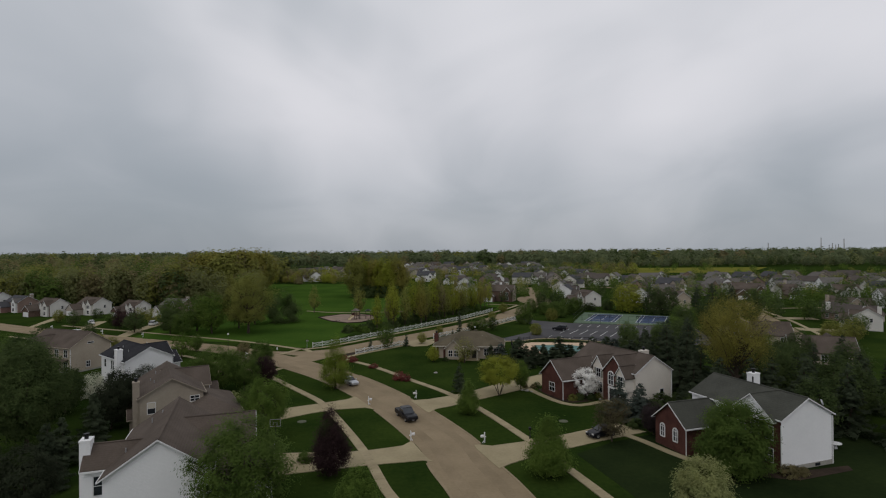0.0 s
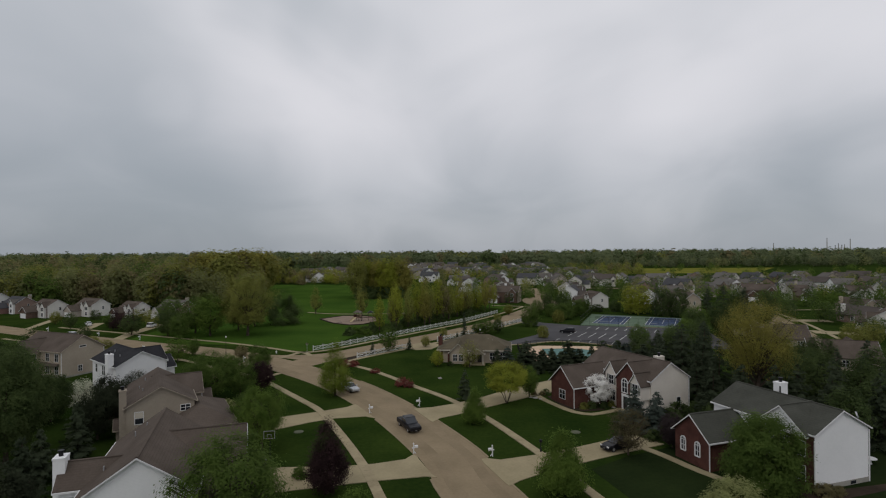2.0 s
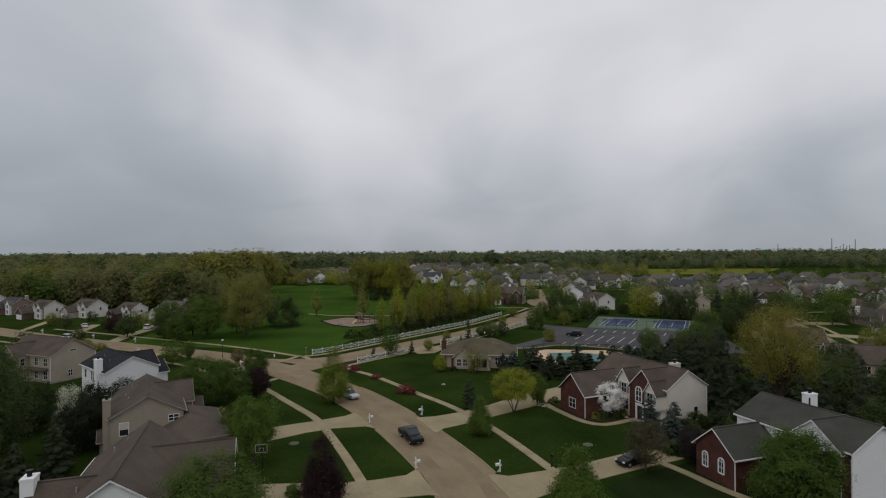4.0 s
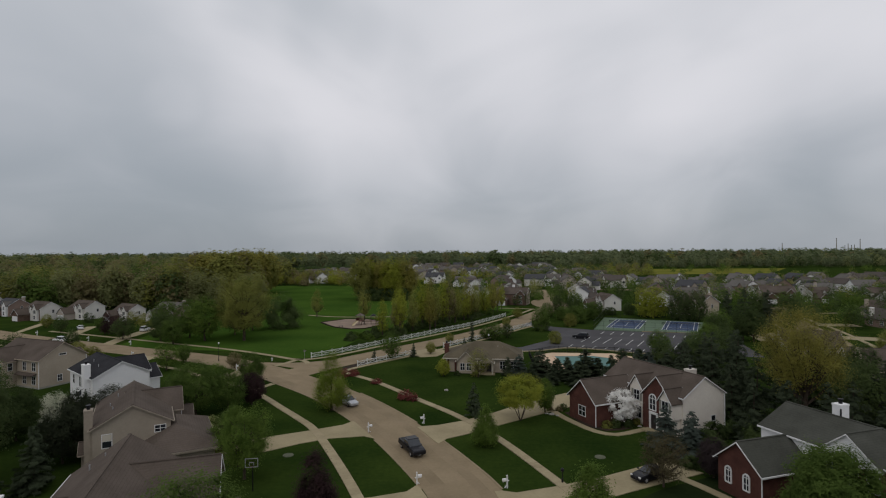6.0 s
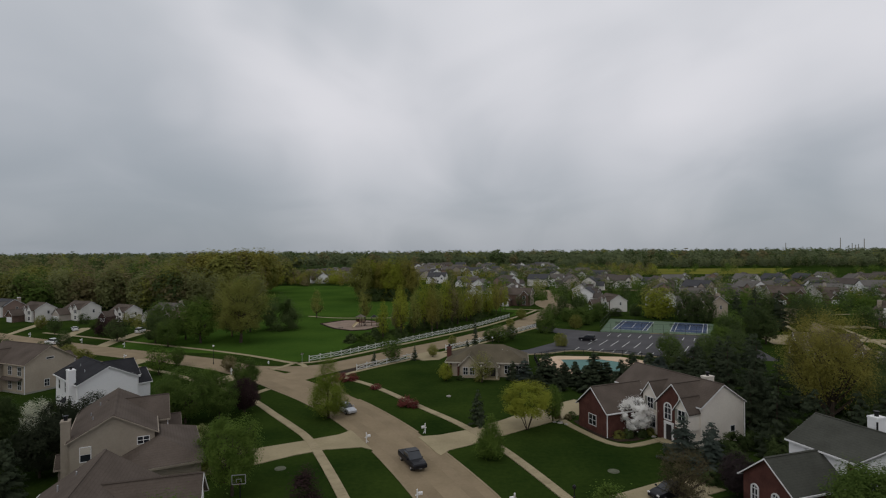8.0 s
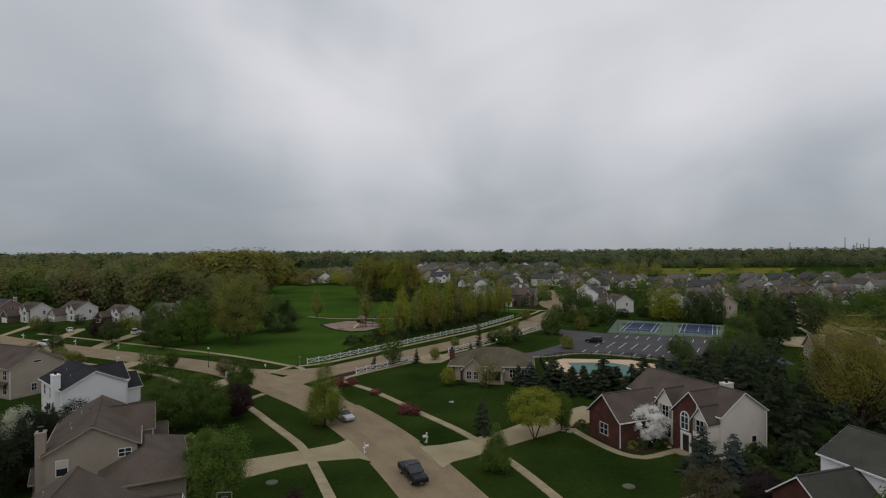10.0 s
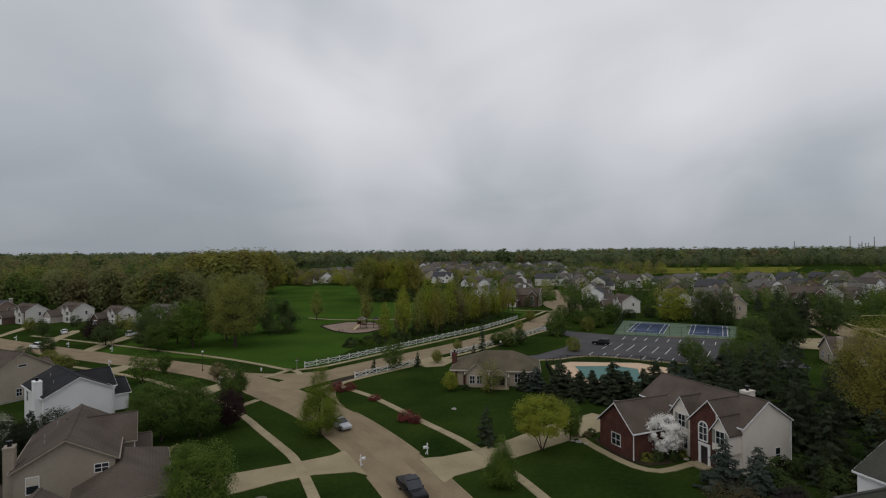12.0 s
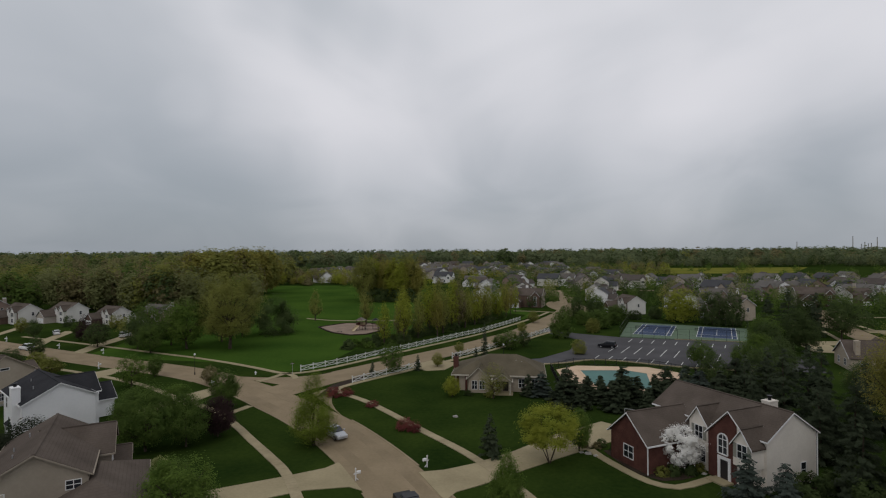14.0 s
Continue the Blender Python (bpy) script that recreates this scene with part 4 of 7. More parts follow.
def black_roof_house():
    h = thing("house", pose(-61.4, 104.3, 0, 0, 0, 50), "two-storey white sided house with black shingle roof", "house")
    gable(h, 0, 8.8, 0, 12.9, 5.65, 7.9, "y", SIDING_WHITE, SHINGLE_DARK, over=0.3)
    gable(h, 4.6, 10.2, 3.4, 9.6, 5.3, 7.55, "x", SIDING_WHITE, SHINGLE_DARK, over=0.3)
    gable(h, 8.6, 13.5, 7.0, 12.6, 2.9, 4.9, "x", SIDING_WHITE, SHINGLE_DARK, over=0.3)
    chimney(h, -0.45, 2.2, 0, 7.9, 1.0, 1.5, SIDING_WHITE)
    for y in (6.2, 7.1):
        window(h, 0, y, 3.3, "W", 0.6, 1.7, 1, 2)
    window(h, 0, 4.2, 3.5, "W", 0.55, 1.0, 1, 1)
    window(h, 0, 10.6, 3.4, "W", 0.9, 1.5, 1, 2)
    part("bay_roof", Geo().add([(0, 3.4, 2.9), (0, 6.4, 2.9), (-1.2, 5.9, 2.2), (-1.2, 3.9, 2.2), (0, 4.9, 3.2)], [(0, 1, 2, 3), (0, 3, 4), (3, 2, 4), (2, 1, 4), (1, 0, 4)]), SHINGLE_DARK, h, "small dark roof over a bay")
    part("bay", Geo().box(-1.0, 0.0, 4.1, 5.7, 0, 2.25), SIDING_WHITE, h)
    window(h, -1.0, 4.9, 0.7, "W", 1.2, 1.3, 2, 2)
    window(h, 0, 8.6, 0.3, "W", 1.6, 1.9, 2, 2)
    window(h, 8.8, 1.8, 3.4, "E", 1.0, 1.4, 2, 2)
    downspout(h, -0.08, -0.08, 5.5)
    downspout(h, 8.88, -0.08, 5.5)
    part("foundation", Geo().box(-0.05, 8.85, -0.05, 12.55, -0.1, 0.35), STONE, h)
    garage_door(h, 13.5, 9.8, "E", 4.4)
    vents(h, (2.0, 4.0, 6.9), (2.6, 8.5, 7.2))


def tan_house():
    h = thing("house", pose(-82.6, 119.6, 0, 0, 0, 68), "two-storey tan sided house with brown shingle roof", "house")
    gable(h, 0, 9.3, 0, 15.0, 5.75, 8.6, "y", SIDING_TAN, SHINGLE, trim=SIDING_TAN)
    gable(h, -2.4, 3.0, 7.2, 12.6, 5.4, 7.7, "x", SIDING_TAN, SHINGLE, trim=SIDING_TAN)
    gable(h, 8.0, 14.0, 6.0, 12.5, 3.0, 5.4, "x", SIDING_TAN, SHINGLE, trim=SIDING_TAN)
    window(h, 4.6, 0, 6.1, "S", 1.4, 0.35, 1, 1)
    window(h, 4.0, 0, 0.9, "S", 0.9, 1.3, 2, 2)
    for y, z in ((1.6, 3.5), (4.6, 3.5), (1.6, 0.8), (4.6, 0.8)):
        window(h, 0, y, z, "W", 1.1, 1.6, 2, 2)
    part("bay_roof", Geo().add([(0, 0.6, 3.1), (0, 6.8, 3.1), (-0.9, 6.5, 2.7), (-0.9, 0.9, 2.7)], [(0, 1, 2, 3)]).add([(0, 0.6, 2.98), (0, 6.8, 2.98), (-0.9, 6.5, 2.58), (-0.9, 0.9, 2.58)], [(3, 2, 1, 0)]), SHINGLE, h)
    for y in (8.6, 11.2):
        window(h, -2.4, y, 3.4, "W", 1.2, 1.5, 2, 2)
        window(h, -2.4, y, 0.7, "W", 1.3, 1.7, 2, 2)
    window(h, -1.2, 7.2, 3.4, "S", 0.8, 1.4, 1, 2)
    downspout(h, -0.08, -0.08, 5.4)
    downspout(h, 9.4, -0.08, 5.4)
    part("foundation", Geo().box(-0.05, 9.35, -0.05, 15.05, -0.1, 0.35), STONE, h)
    garage_door(h, 14.0, 9.2, "E", 4.8)


def club_house():
    h = thing("club_house", pose(-2.4, 135.4, 0, 0, 0, -6), "low tan community club house with tan hipped roof", "club house")
    # ridge runs across the view
    part("wall", Geo().box(0, 16.5, 0, 10.5, 0, 3.0), SIDING_TAN, h)
    o = 0.6
    vs = [(-o, -o, 3.0), (16.5 + o, -o, 3.0), (16.5 + o, 10.5 + o, 3.0), (-o, 10.5 + o, 3.0), (6.4, 5.25, 5.9), (11.6, 5.25, 5.9)]
    for f in ((0, 1, 5, 4), (1, 2, 5), (2, 3, 4, 5), (3, 0, 4)):
        top = [Vector(vs[i]) for i in f]
        n = len(f)
        part("roof", Geo().add([p + Vector((0, 0, 0.14)) for p in top] + top, [tuple(range(n)), tuple(range(2 * n - 1, n - 1, -1))] + [(i, (i + 1) % n, n + (i + 1) % n, n + i) for i in range(n)]), SHINGLE_TAN, h)
    part("fascia", Geo().box(-o, 16.5 + o, -o - 0.05, -o, 2.85, 3.12).box(-o - 0.05, -o, -o, 10.5 + o, 2.85, 3.12).box(16.5 + o, 16.55 + o, -o, 10.5 + o, 2.85, 3.12), BEIGE, h)
    gable(h, 2.8, 6.6, -1.6, 5.0, 2.9, 4.7, "y", SIDING_TAN, SHINGLE_TAN, over=0.4, trim=BEIGE)
    gable(h, 7.6, 10.6, -2.8, 3.0, 2.7, 3.9, "y", SIDING_TAN, SHINGLE_TAN, z0=2.5, over=0.3, trim=BEIGE)
    for x in (7.7, 10.5):
        part("porch_post", Geo().box(x - 0.13, x + 0.13, -2.7, -2.44, 0, 2.6), BEIGE, h, "white square porch post")
    part("porch_floor", Geo().box(7.2, 11.0, -3.0, 0, 0, 0.15), WALK, h)
    for x in (0.6, 2.2):
        part("pier", Geo().box(x - 0.2, x + 0.2, -0.25, 0.0, 0, 2.9), BRICK, h, "red brick pier")
    for x in (3.9, 5.3):
        window(h, x, -1.6, 0.7, "S", 0.95, 1.5, 2, 2)
    window(h, 8.2, 0, 0.7, "S", 0.9, 1.5, 2, 2)
    part("door", Geo().box(9.1, 10.1, -0.08, 0, 0.1, 2.2), DOOR, h)
    window(h, 12.6, 0, 0.8, "S", 1.1, 1.6, 2, 2)
    window(h, 15.0, 0, 0.8, "S", 1.1, 1.6, 2, 2)
    chimney(h, -0.4, 5.5, 0, 5.3, 0.9, 1.5, BRICK)
    vents(h, (11.5, 3.5, 4.9), (12.6, 3.2, 4.7))


brown_house()
green_house()
white_house()
taupe_house()
black_roof_house()
tan_house()
club_house()


# ---- houses further off: a few types, copied ----
def varied(name, cols, rough=0.7):
    """A material that takes one of a few colours by the object."""
    m = material(name, (0.5, 0.5, 0.5), (0.62, 0.62, 0.62), 0.3, 3.0, rough)
    nt = m.node_tree
    N, L = nt.nodes.new, nt.links.new
    bs = nt.nodes["Principled BSDF"]
    oi, r, mx = N("ShaderNodeObjectInfo"), N("ShaderNodeValToRGB"), N("ShaderNodeMix")
    r.color_ramp.interpolation = "CONSTANT"
    e = r.color_ramp.elements
    for i, c in enumerate(cols):
        k = e[i] if i < 2 else e.new(i / len(cols))
        k.position, k.color = i / len(cols), (*[v * 1.75 for v in c], 1)
    mx.data_type, mx.blend_type = "RGBA", "MULTIPLY"
    mx.inputs[0].default_value = 1.0
    L(oi.outputs["Random"], r.inputs[0])
    L(bs.inputs["Base Color"].links[0].from_socket, mx.inputs[6])
    L(r.outputs[0], mx.inputs[7])
    L(mx.outputs[2], bs.inputs["Base Color"])
    return m


FAR_WALL = varied("far_siding", [(0.74, 0.73, 0.71), (0.34, 0.29, 0.24), (0.62, 0.59, 0.54), (0.24, 0.17, 0.14), (0.70, 0.69, 0.67), (0.40, 0.35, 0.30), (0.78, 0.77, 0.76)])
FAR_FRONT = varied("far_front", [(0.17, 0.075, 0.06), (0.40, 0.34, 0.29), (0.22, 0.13, 0.11), (0.55, 0.52, 0.5)])
FAR_ROOF = varied("far_shingle", [(0.092, 0.078, 0.068), (0.066, 0.066, 0.070), (0.118, 0.106, 0.095), (0.085, 0.072, 0.064), (0.13, 0.12, 0.11)], 0.9)


PALE_SIDING = rows_relief(material("weathered_pale_siding", (0.58, 0.56, 0.52), (0.68, 0.655, 0.61), 0.25, 3.0, 0.65), 0.13, 2, 0.6, 0.9)
BROWN_BRICK = rows_relief(material("brown_brick", (0.085, 0.055, 0.042), (0.155, 0.105, 0.08), 0.9, 7.0, 0.85), 0.076, 2, 0.5, 0.7)


def far_type(k, front=None, wall=None, roof=None):
    """A two-storey house type: x = 0 is its front, the ridge runs along y."""
    front, wall, roof = front or FAR_FRONT, wall or FAR_WALL, roof or FAR_ROOF
    h = thing("house", pose(0, 0, 0), "two-storey suburban house with shingle roof", "house", "houses of the suburb")
    W, D = (13.0, 9.0) if k != 2 else (15.0, 9.6)
    one = k == 3
    he, hr = (5.4, 8.2) if not one else (2.8, 5.9)
    gable(h, 0, D, 0, W, he, hr, "y", wall, roof, gutters=False)
    gable(h, -4.5 if k != 1 else -5.5, 1.0, W - 6.2, W - 0.3, 3.0 if not one else 2.7, 5.4, "x", front, roof, gutters=False)
    if not one:
        gable(h, -1.0, 4.0, 0.8, 4.6, 5.2, 7.3, "x", front if k == 2 else wall, roof, gutters=False, over=0.3)
        part("front_panel", Geo().box(-0.06, 0.05, 4.6 if roof is not SHINGLE else 0.1, W - 6.2 if roof is not SHINGLE else W - 0.1, 0, 2.9 if roof is not SHINGLE else 5.2), front, h)
        window(h, -1.0, 2.7, 3.3, "W", 1.3, 1.5, 2, 2, k == 1)
        window(h, 0, 5.8, 3.3, "W", 1.0, 1.4, 2, 2)
        window(h, 5.5, 0, 3.2, "S", 0.9, 1.4, 1, 2)
        if k == 1:
            gable(h, -0.8, 3.0, 5.2, 7.6, 5.2, 6.7, "x", wall, roof, gutters=False, over=0.25)
    window(h, -1.0 if not one else 0, 2.7, 0.7, "W", 1.5, 1.6, 2, 2)
    garage_door(h, -4.5 if k != 1 else -5.5, W - 3.2, "W", 4.6)
    if one:
        for x in (2.6, 6.2):
            window(h, x, 0, 0.8, "S", 1.1, 1.4, 2, 2)
        for y in (2.4, 6.4, 10.4):
            window(h, D, y, 0.8, "E", 1.2, 1.4, 2, 2)
        chimney(h, D - 1.2, 1.6, 2.0, hr + 0.5, 1.2, 0.9, wall, False)
    part("door", Geo().box(-0.1, 0.02, 5.2, 6.2, 0.1, 2.2), DOOR, h)
    if k in (0, 2):
        chimney(h, D - 1.0, W * 0.3, 4.0, hr + 0.7, 1.3, 1.0, wall, False)
    return h


def small_type(k):
    """A plainer house type for the far streets: walls, roof, garage door and windows."""
    h = thing("house", pose(0, 0, 0), "distant suburban house with shingle roof", "house", "houses of the suburb")
    walls, roofs = Geo(), Geo()
    W, D, he, hr = ((13, 9, 5.4, 8.4), (15, 9.5, 5.4, 8.6), (16, 10, 2.9, 6.2))[k]
    blocks = [(0, D, 0, W, he, hr, "y"), (-5, 1, W - 6.2, W - 0.3, 3.0, 5.4, "x")] + ([(-1, 4, 0.8, 4.8, 5.2, 7.4, "x")] if k < 2 else [])
    for x0, x1, y0, y1, e, r, axis in blocks:
        def P(a, b, z):
            return (a, b, z) if axis == "y" else (b, a, z)
        a0, a1, b0, b1 = (x0, x1, y0, y1) if axis == "y" else (y0, y1, x0, x1)
        c = (a0 + a1) / 2
        prof = [(a0, 0), (a1, 0), (a1, e), (c, r), (a0, e)]
        walls.add([P(a, b, z) for b in (b0, b1) for a, z in prof], [(0, 1, 2, 3, 4), (9, 8, 7, 6, 5)] + [(i, (i + 1) % 5, 5 + (i + 1) % 5, 5 + i) for i in range(5)])
        for s2, q in ((-1, a0), (1, a1)):
            o, zo = q + s2 * 0.4, e - 0.4 * (r - e) / (c - a0)
            roofs.add([P(o, b0 - 0.3, zo), P(c, b0 - 0.3, r), P(c, b1 + 0.3, r), P(o, b1 + 0.3, zo), P(o, b0 - 0.3, zo + 0.2), P(c, b0 - 0.3, r + 0.2), P(c, b1 + 0.3, r + 0.2), P(o, b1 + 0.3, zo + 0.2)],
                      [(0, 1, 2, 3), (4, 5, 6, 7), (0, 1, 5, 4), (1, 2, 6, 5), (2, 3, 7, 6), (3, 0, 4, 7)])
    part("wall", walls, FAR_WALL, h)
    part("roof", roofs, FAR_ROOF, h)
    part("garage_door", Geo().box(-5.06, -4.9, W - 5.4, W - 1.0, 0.05, 2.3), TRIM, h)
    part("window", Geo().box(-1.06 if k < 2 else -0.06, -0.9 if k < 2 else 0.1, 2.1, 3.5, 3.3 if k < 2 else 0.8, 4.7 if k < 2 else 2.2), GLASS, h)
    part("window", Geo().box(-0.06, 0.1, 5.6, 6.8, 0.8, 2.3), GLASS, h)
    part("window", Geo().box(D / 2 - 0.5, D / 2 + 0.5, -0.06, 0.1, 0.9, 2.3), GLASS, h)
    return h


TYPES = [far_type(0), far_type(1), far_type(2), far_type(3), far_type(1, FAR_WALL, PALE_SIDING, SHINGLE), small_type(0), small_type(1), small_type(2),
         far_type(3, SIDING_TAN, SIDING_TAN, SHINGLE), far_type(1, BROWN_BRICK, PALE_SIDING, SHINGLE),
         far_type(0, SIDING_TAN, SIDING_TAN, SHINGLE), far_type(2, BROWN_BRICK, SIDING_TAUPE, SHINGLE), far_type(0, PALE_SIDING, PALE_SIDING, SHINGLE)]
used = set()


def place_house(k, x, y, rz, label="", scale=1.0):
    m = pose(x, y, 0, 0, 0, rz) @ Matrix.Scale(scale, 4)
    if k not in used:
        used.add(k)
        TYPES[k].matrix_basis = m
        ob = TYPES[k]
    else:
        ob = copy_thing(TYPES[k], m)
    if label:
        ob["label"] = label
    return ob


# the row beyond the side of the park
place_house(9, -165.5, 227.5, 63, "white gabled house in the row before the woods", 0.88)
place_house(4, -149.5, 231.0, 64, "cream house with two small front gables", 0.88)
place_house(9, -128.5, 225.5, 62, "white house with arched brick front", 0.88)
place_house(0, -108.5, 222.0, 66, "brown house half hidden behind trees", 0.88)
place_house(0, -191.0, 243.0, 63)
place_house(2, -211.0, 252.0, 62)
# nearer houses east and north-east
place_house(8, 84.5, 161.0, -105, "brown-roofed house behind a yellow-green tree")
place_house(8, 83.8, 135.4, -112, "low brown-roofed house with pale walls")
place_house(10, 97.0, 233.0, 20, "pink-grey house behind the tennis courts")
place_house(9, 64.5, 254.0, 12, "white gabled house beyond the tennis courts")
place_house(12, 132.0, 178.0, -37, "pale gabled two-storey house beside the east street", 0.85)
for x, y, rz, k in ((34, 281, 72, 11), (4, 300, -25, 1), (24, 318, -20, 0), (28, 345, -15, 4), (8, 366, -20, 1), (72, 306, 155, 0), (74, 325, 160, 1), (78, 345, 165, 4),
                    (122, 292, 80, 0), (164, 282, 76, 11), (187, 290, 98, 9), (213, 283, 72, 4), (150, 208, -170, 3), (171, 238, 185, 8), (205, 236, 80, 2), (233, 230, 80, 4),
                    (134, 318, -95, 3), (158, 316, -80, 9), (184, 314, -95, 2), (96, 284, 200, 0), (228, 304, -95, 1), (246, 286, 80, 0), (262, 268, 80, 11)):
    place_house(k, x, y, rz)
rnd = random.Random(11)
FAR_SPOTS = []
row = 0
yy = 318.0
while yy < 800:
    row += 1
    x = 0.04 * yy + 20
    while x < 0.88 * yy:
        px = x + rnd.uniform(-3, 3)
        inside = not (px > 130 and 440 < yy < 790) and abs(px - 56) > 12 and not (px < 100 and yy < 350)
        if inside and rnd.random() < (0.95 if yy < 520 else 0.7):
            FAR_SPOTS.append((px, yy + rnd.uniform(-4, 4) + 0.06 * px))
            place_house(rnd.choice((5, 5, 6, 6, 7)), *FAR_SPOTS[-1], (85 if row % 2 else -95) + rnd.choice((0, 90, -90, 60, -50)) + rnd.uniform(-14, 14))
        x += rnd.uniform(17, 24) * (1 if yy < 520 else 1.5)
    yy += 27 if row % 2 else 46
for i in range(34):
    place_house(rnd.choice((5, 6, 5, 7)), rnd.uniform(-165, -60) * 1.0, rnd.uniform(470, 640), rnd.choice((80, 10, -15, 20)) + rnd.uniform(-15, 15))
for i in range(60):
    place_house(rnd.choice((5, 6, 5, 7)), rnd.uniform(-70, 130), rnd.uniform(410, 860), rnd.choice((80, -100, 10)) + rnd.uniform(-15, 15))


# ---- trees and shrubs ----
def cards(name, pts, normals, sizes, mat, rs):
    """Many small leaf clumps: one small three-cornered spray each."""
    n = len(pts)
    r = rs.normal(size=(n, 3))
    nn = normals + 0.32 * r / np.linalg.norm(r, axis=1, keepdims=True)
    nn /= np.linalg.norm(nn, axis=1, keepdims=True)
    a = np.cross(nn, rs.normal(size=(n, 3)))
    a /= np.linalg.norm(a, axis=1, keepdims=True) + 1e-9
    b = np.cross(nn, a)
    s = sizes[:, None]
    asp = rs.uniform(0.5, 0.95, (n, 1))
    bend = nn * s * rs.uniform(-0.3, 0.3, (n, 1))
    v = np.stack([pts - a * s * 1.1, pts + a * s * 0.8 - b * s * asp + bend, pts + a * s * 0.6 + b * s * asp], 1).reshape(-1, 3)
    me = bpy.data.meshes.new(name)
    me.vertices.add(3 * n)
    me.vertices.foreach_set("co", v.astype(np.float32).ravel())
    me.loops.add(3 * n)
    me.loops.foreach_set("vertex_index", np.arange(3 * n, dtype=np.int32))
    me.polygons.add(n)
    me.polygons.foreach_set("loop_start", np.arange(0, 3 * n, 3, dtype=np.int32))
    me.polygons.foreach_set("loop_total", np.full(n, 3, dtype=np.int32))
    me.materials.append(mat)
    me.update()
    me.validate()
    return me


def crown_points(kind, n, rs):
    """Points, outward ways and limb ends of a crown, for a tree of height 1 and crown radius 1 across (z in heights)."""
    if kind == "conifer":
        # whorls of drooping boughs, each bough with its own length and needles along it
        tiers = 17
        zt = np.repeat(0.04 + 0.92 * (np.arange(tiers) + rs.uniform(-0.3, 0.3, tiers)) / tiers, 8)
        m = len(zt)
        zt = zt + rs.uniform(-0.018, 0.018, m)
        ang = rs.uniform(0, 2 * np.pi, m)
        long = (1.02 - zt) ** 0.85 * rs.uniform(0.62, 1.14, m)
        i = rs.choice(m, n, p=long ** 1.5 / np.sum(long ** 1.5))
        t = rs.uniform(0.02, 1, n) ** 0.6
        rad = long[i] * t
        side = rs.normal(size=n) * (0.10 * long[i] * (1.15 - 0.7 * t) + 0.012)
        a = ang[i]
        p = np.stack([rad * np.cos(a) - side * np.sin(a), rad * np.sin(a) + side * np.cos(a),
                      zt[i] + 0.05 - 0.10 * long[i] * t + 0.05 * long[i] * t ** 3 + rs.normal(size=n) * 0.010 - np.abs(side) * 0.08], 1)
        p[:, 2] = np.clip(p[:, 2], 0.01, 1.02)
        nr = np.stack([np.cos(a), np.sin(a), np.full(n, 1.1)], 1)
        return p, nr, []
    z0, z1, clumps = {"dome": (0.06, 1.0, 420), "column": (0.07, 1.0, 300), "vase": (0.30, 1.0, 110), "airy": (0.20, 1.0, 150), "high": (0.46, 1.0, 150), "pole": (0.17, 1.0, 230), "wood": (0.12, 1.0, 170), "shrub": (0.02, 0.98, 60)}.get(kind, (0.12, 1.0, 280))

    def profile(z):
        k = np.clip((z - z0) / (z1 - z0), 0.0, 1.0)
        if kind == "column":
            return np.minimum(1.0, k / 0.22) ** 0.6 * (1 - k) ** 0.8 * 1.2
        if kind == "pole":
            return np.sin(np.pi * k ** 0.62) ** 0.75
        if kind == "vase":
            return np.sin(np.pi * (0.12 + 0.88 * k) ** 1.25) ** 0.6
        if kind in ("airy", "high"):
            return np.sqrt(np.clip(1 - (2 * k - 0.9) ** 2 / 1.25, 0, 1))
        if kind == "dome":
            return np.sqrt(np.clip(1 - (2 * k - 0.78) ** 2 / 1.5, 0, 1))
        if kind == "shrub":
            return np.sqrt(np.clip(1 - k ** 2.4, 0, 1)) * (0.82 + 0.18 * np.minimum(k * 6, 1))
        return np.sin(np.pi * k ** 0.85) ** 0.62

    # clump centres fill the crown, most of them towards its outside
    z = rs.uniform(z0, z1 * 0.97, clumps * 4)
    z = z[rs.uniform(size=clumps * 4) < profile(z) ** 1.3 + 0.05][:clumps]
    m = len(z)
    ang = rs.uniform(0, 2 * np.pi, m)
    lump = 1 + 0.09 * np.sin(3 * ang + 9 * z + rs.uniform(0, 6)) + 0.07 * np.sin(5 * ang - 14 * z)
    rad = profile(z) * lump * np.sqrt(rs.uniform({"wood": 0.5, "airy": 0.2, "pole": 0.1}.get(kind, 0.3), 1, m)) * 0.86
    c = np.stack([rad * np.cos(ang), rad * np.sin(ang), z], 1)
    k = rs.uniform(0.55, 1.4, (m, 1)) * {"shrub": 0.17, "column": 0.15, "pole": 0.15, "high": 0.14, "wood": 0.17}.get(kind, 0.125)
    size = np.concatenate([k, k, k * (0.42 if kind != "shrub" else 0.5)], 1)
    i = rs.integers(0, m, n)
    d = rs.normal(size=(n, 3))
    p = c[i] + d * size[i] * 0.72
    p[:, 2] = np.clip(p[:, 2], 0.02, 1.04)
    out = p - np.array([0, 0, 0.45])
    out[:, 2] *= 1.6
    out /= np.linalg.norm(out, axis=1, keepdims=True) + 1e-9
    d /= np.linalg.norm(d, axis=1, keepdims=True) + 1e-9
    nr = d * 0.25 + out * 0.75 + np.array([0, 0, 0.65])
    return p, nr, c[np.argsort(-rad)][:60 if kind in ("airy", "high") else 22]


MESHES = {}


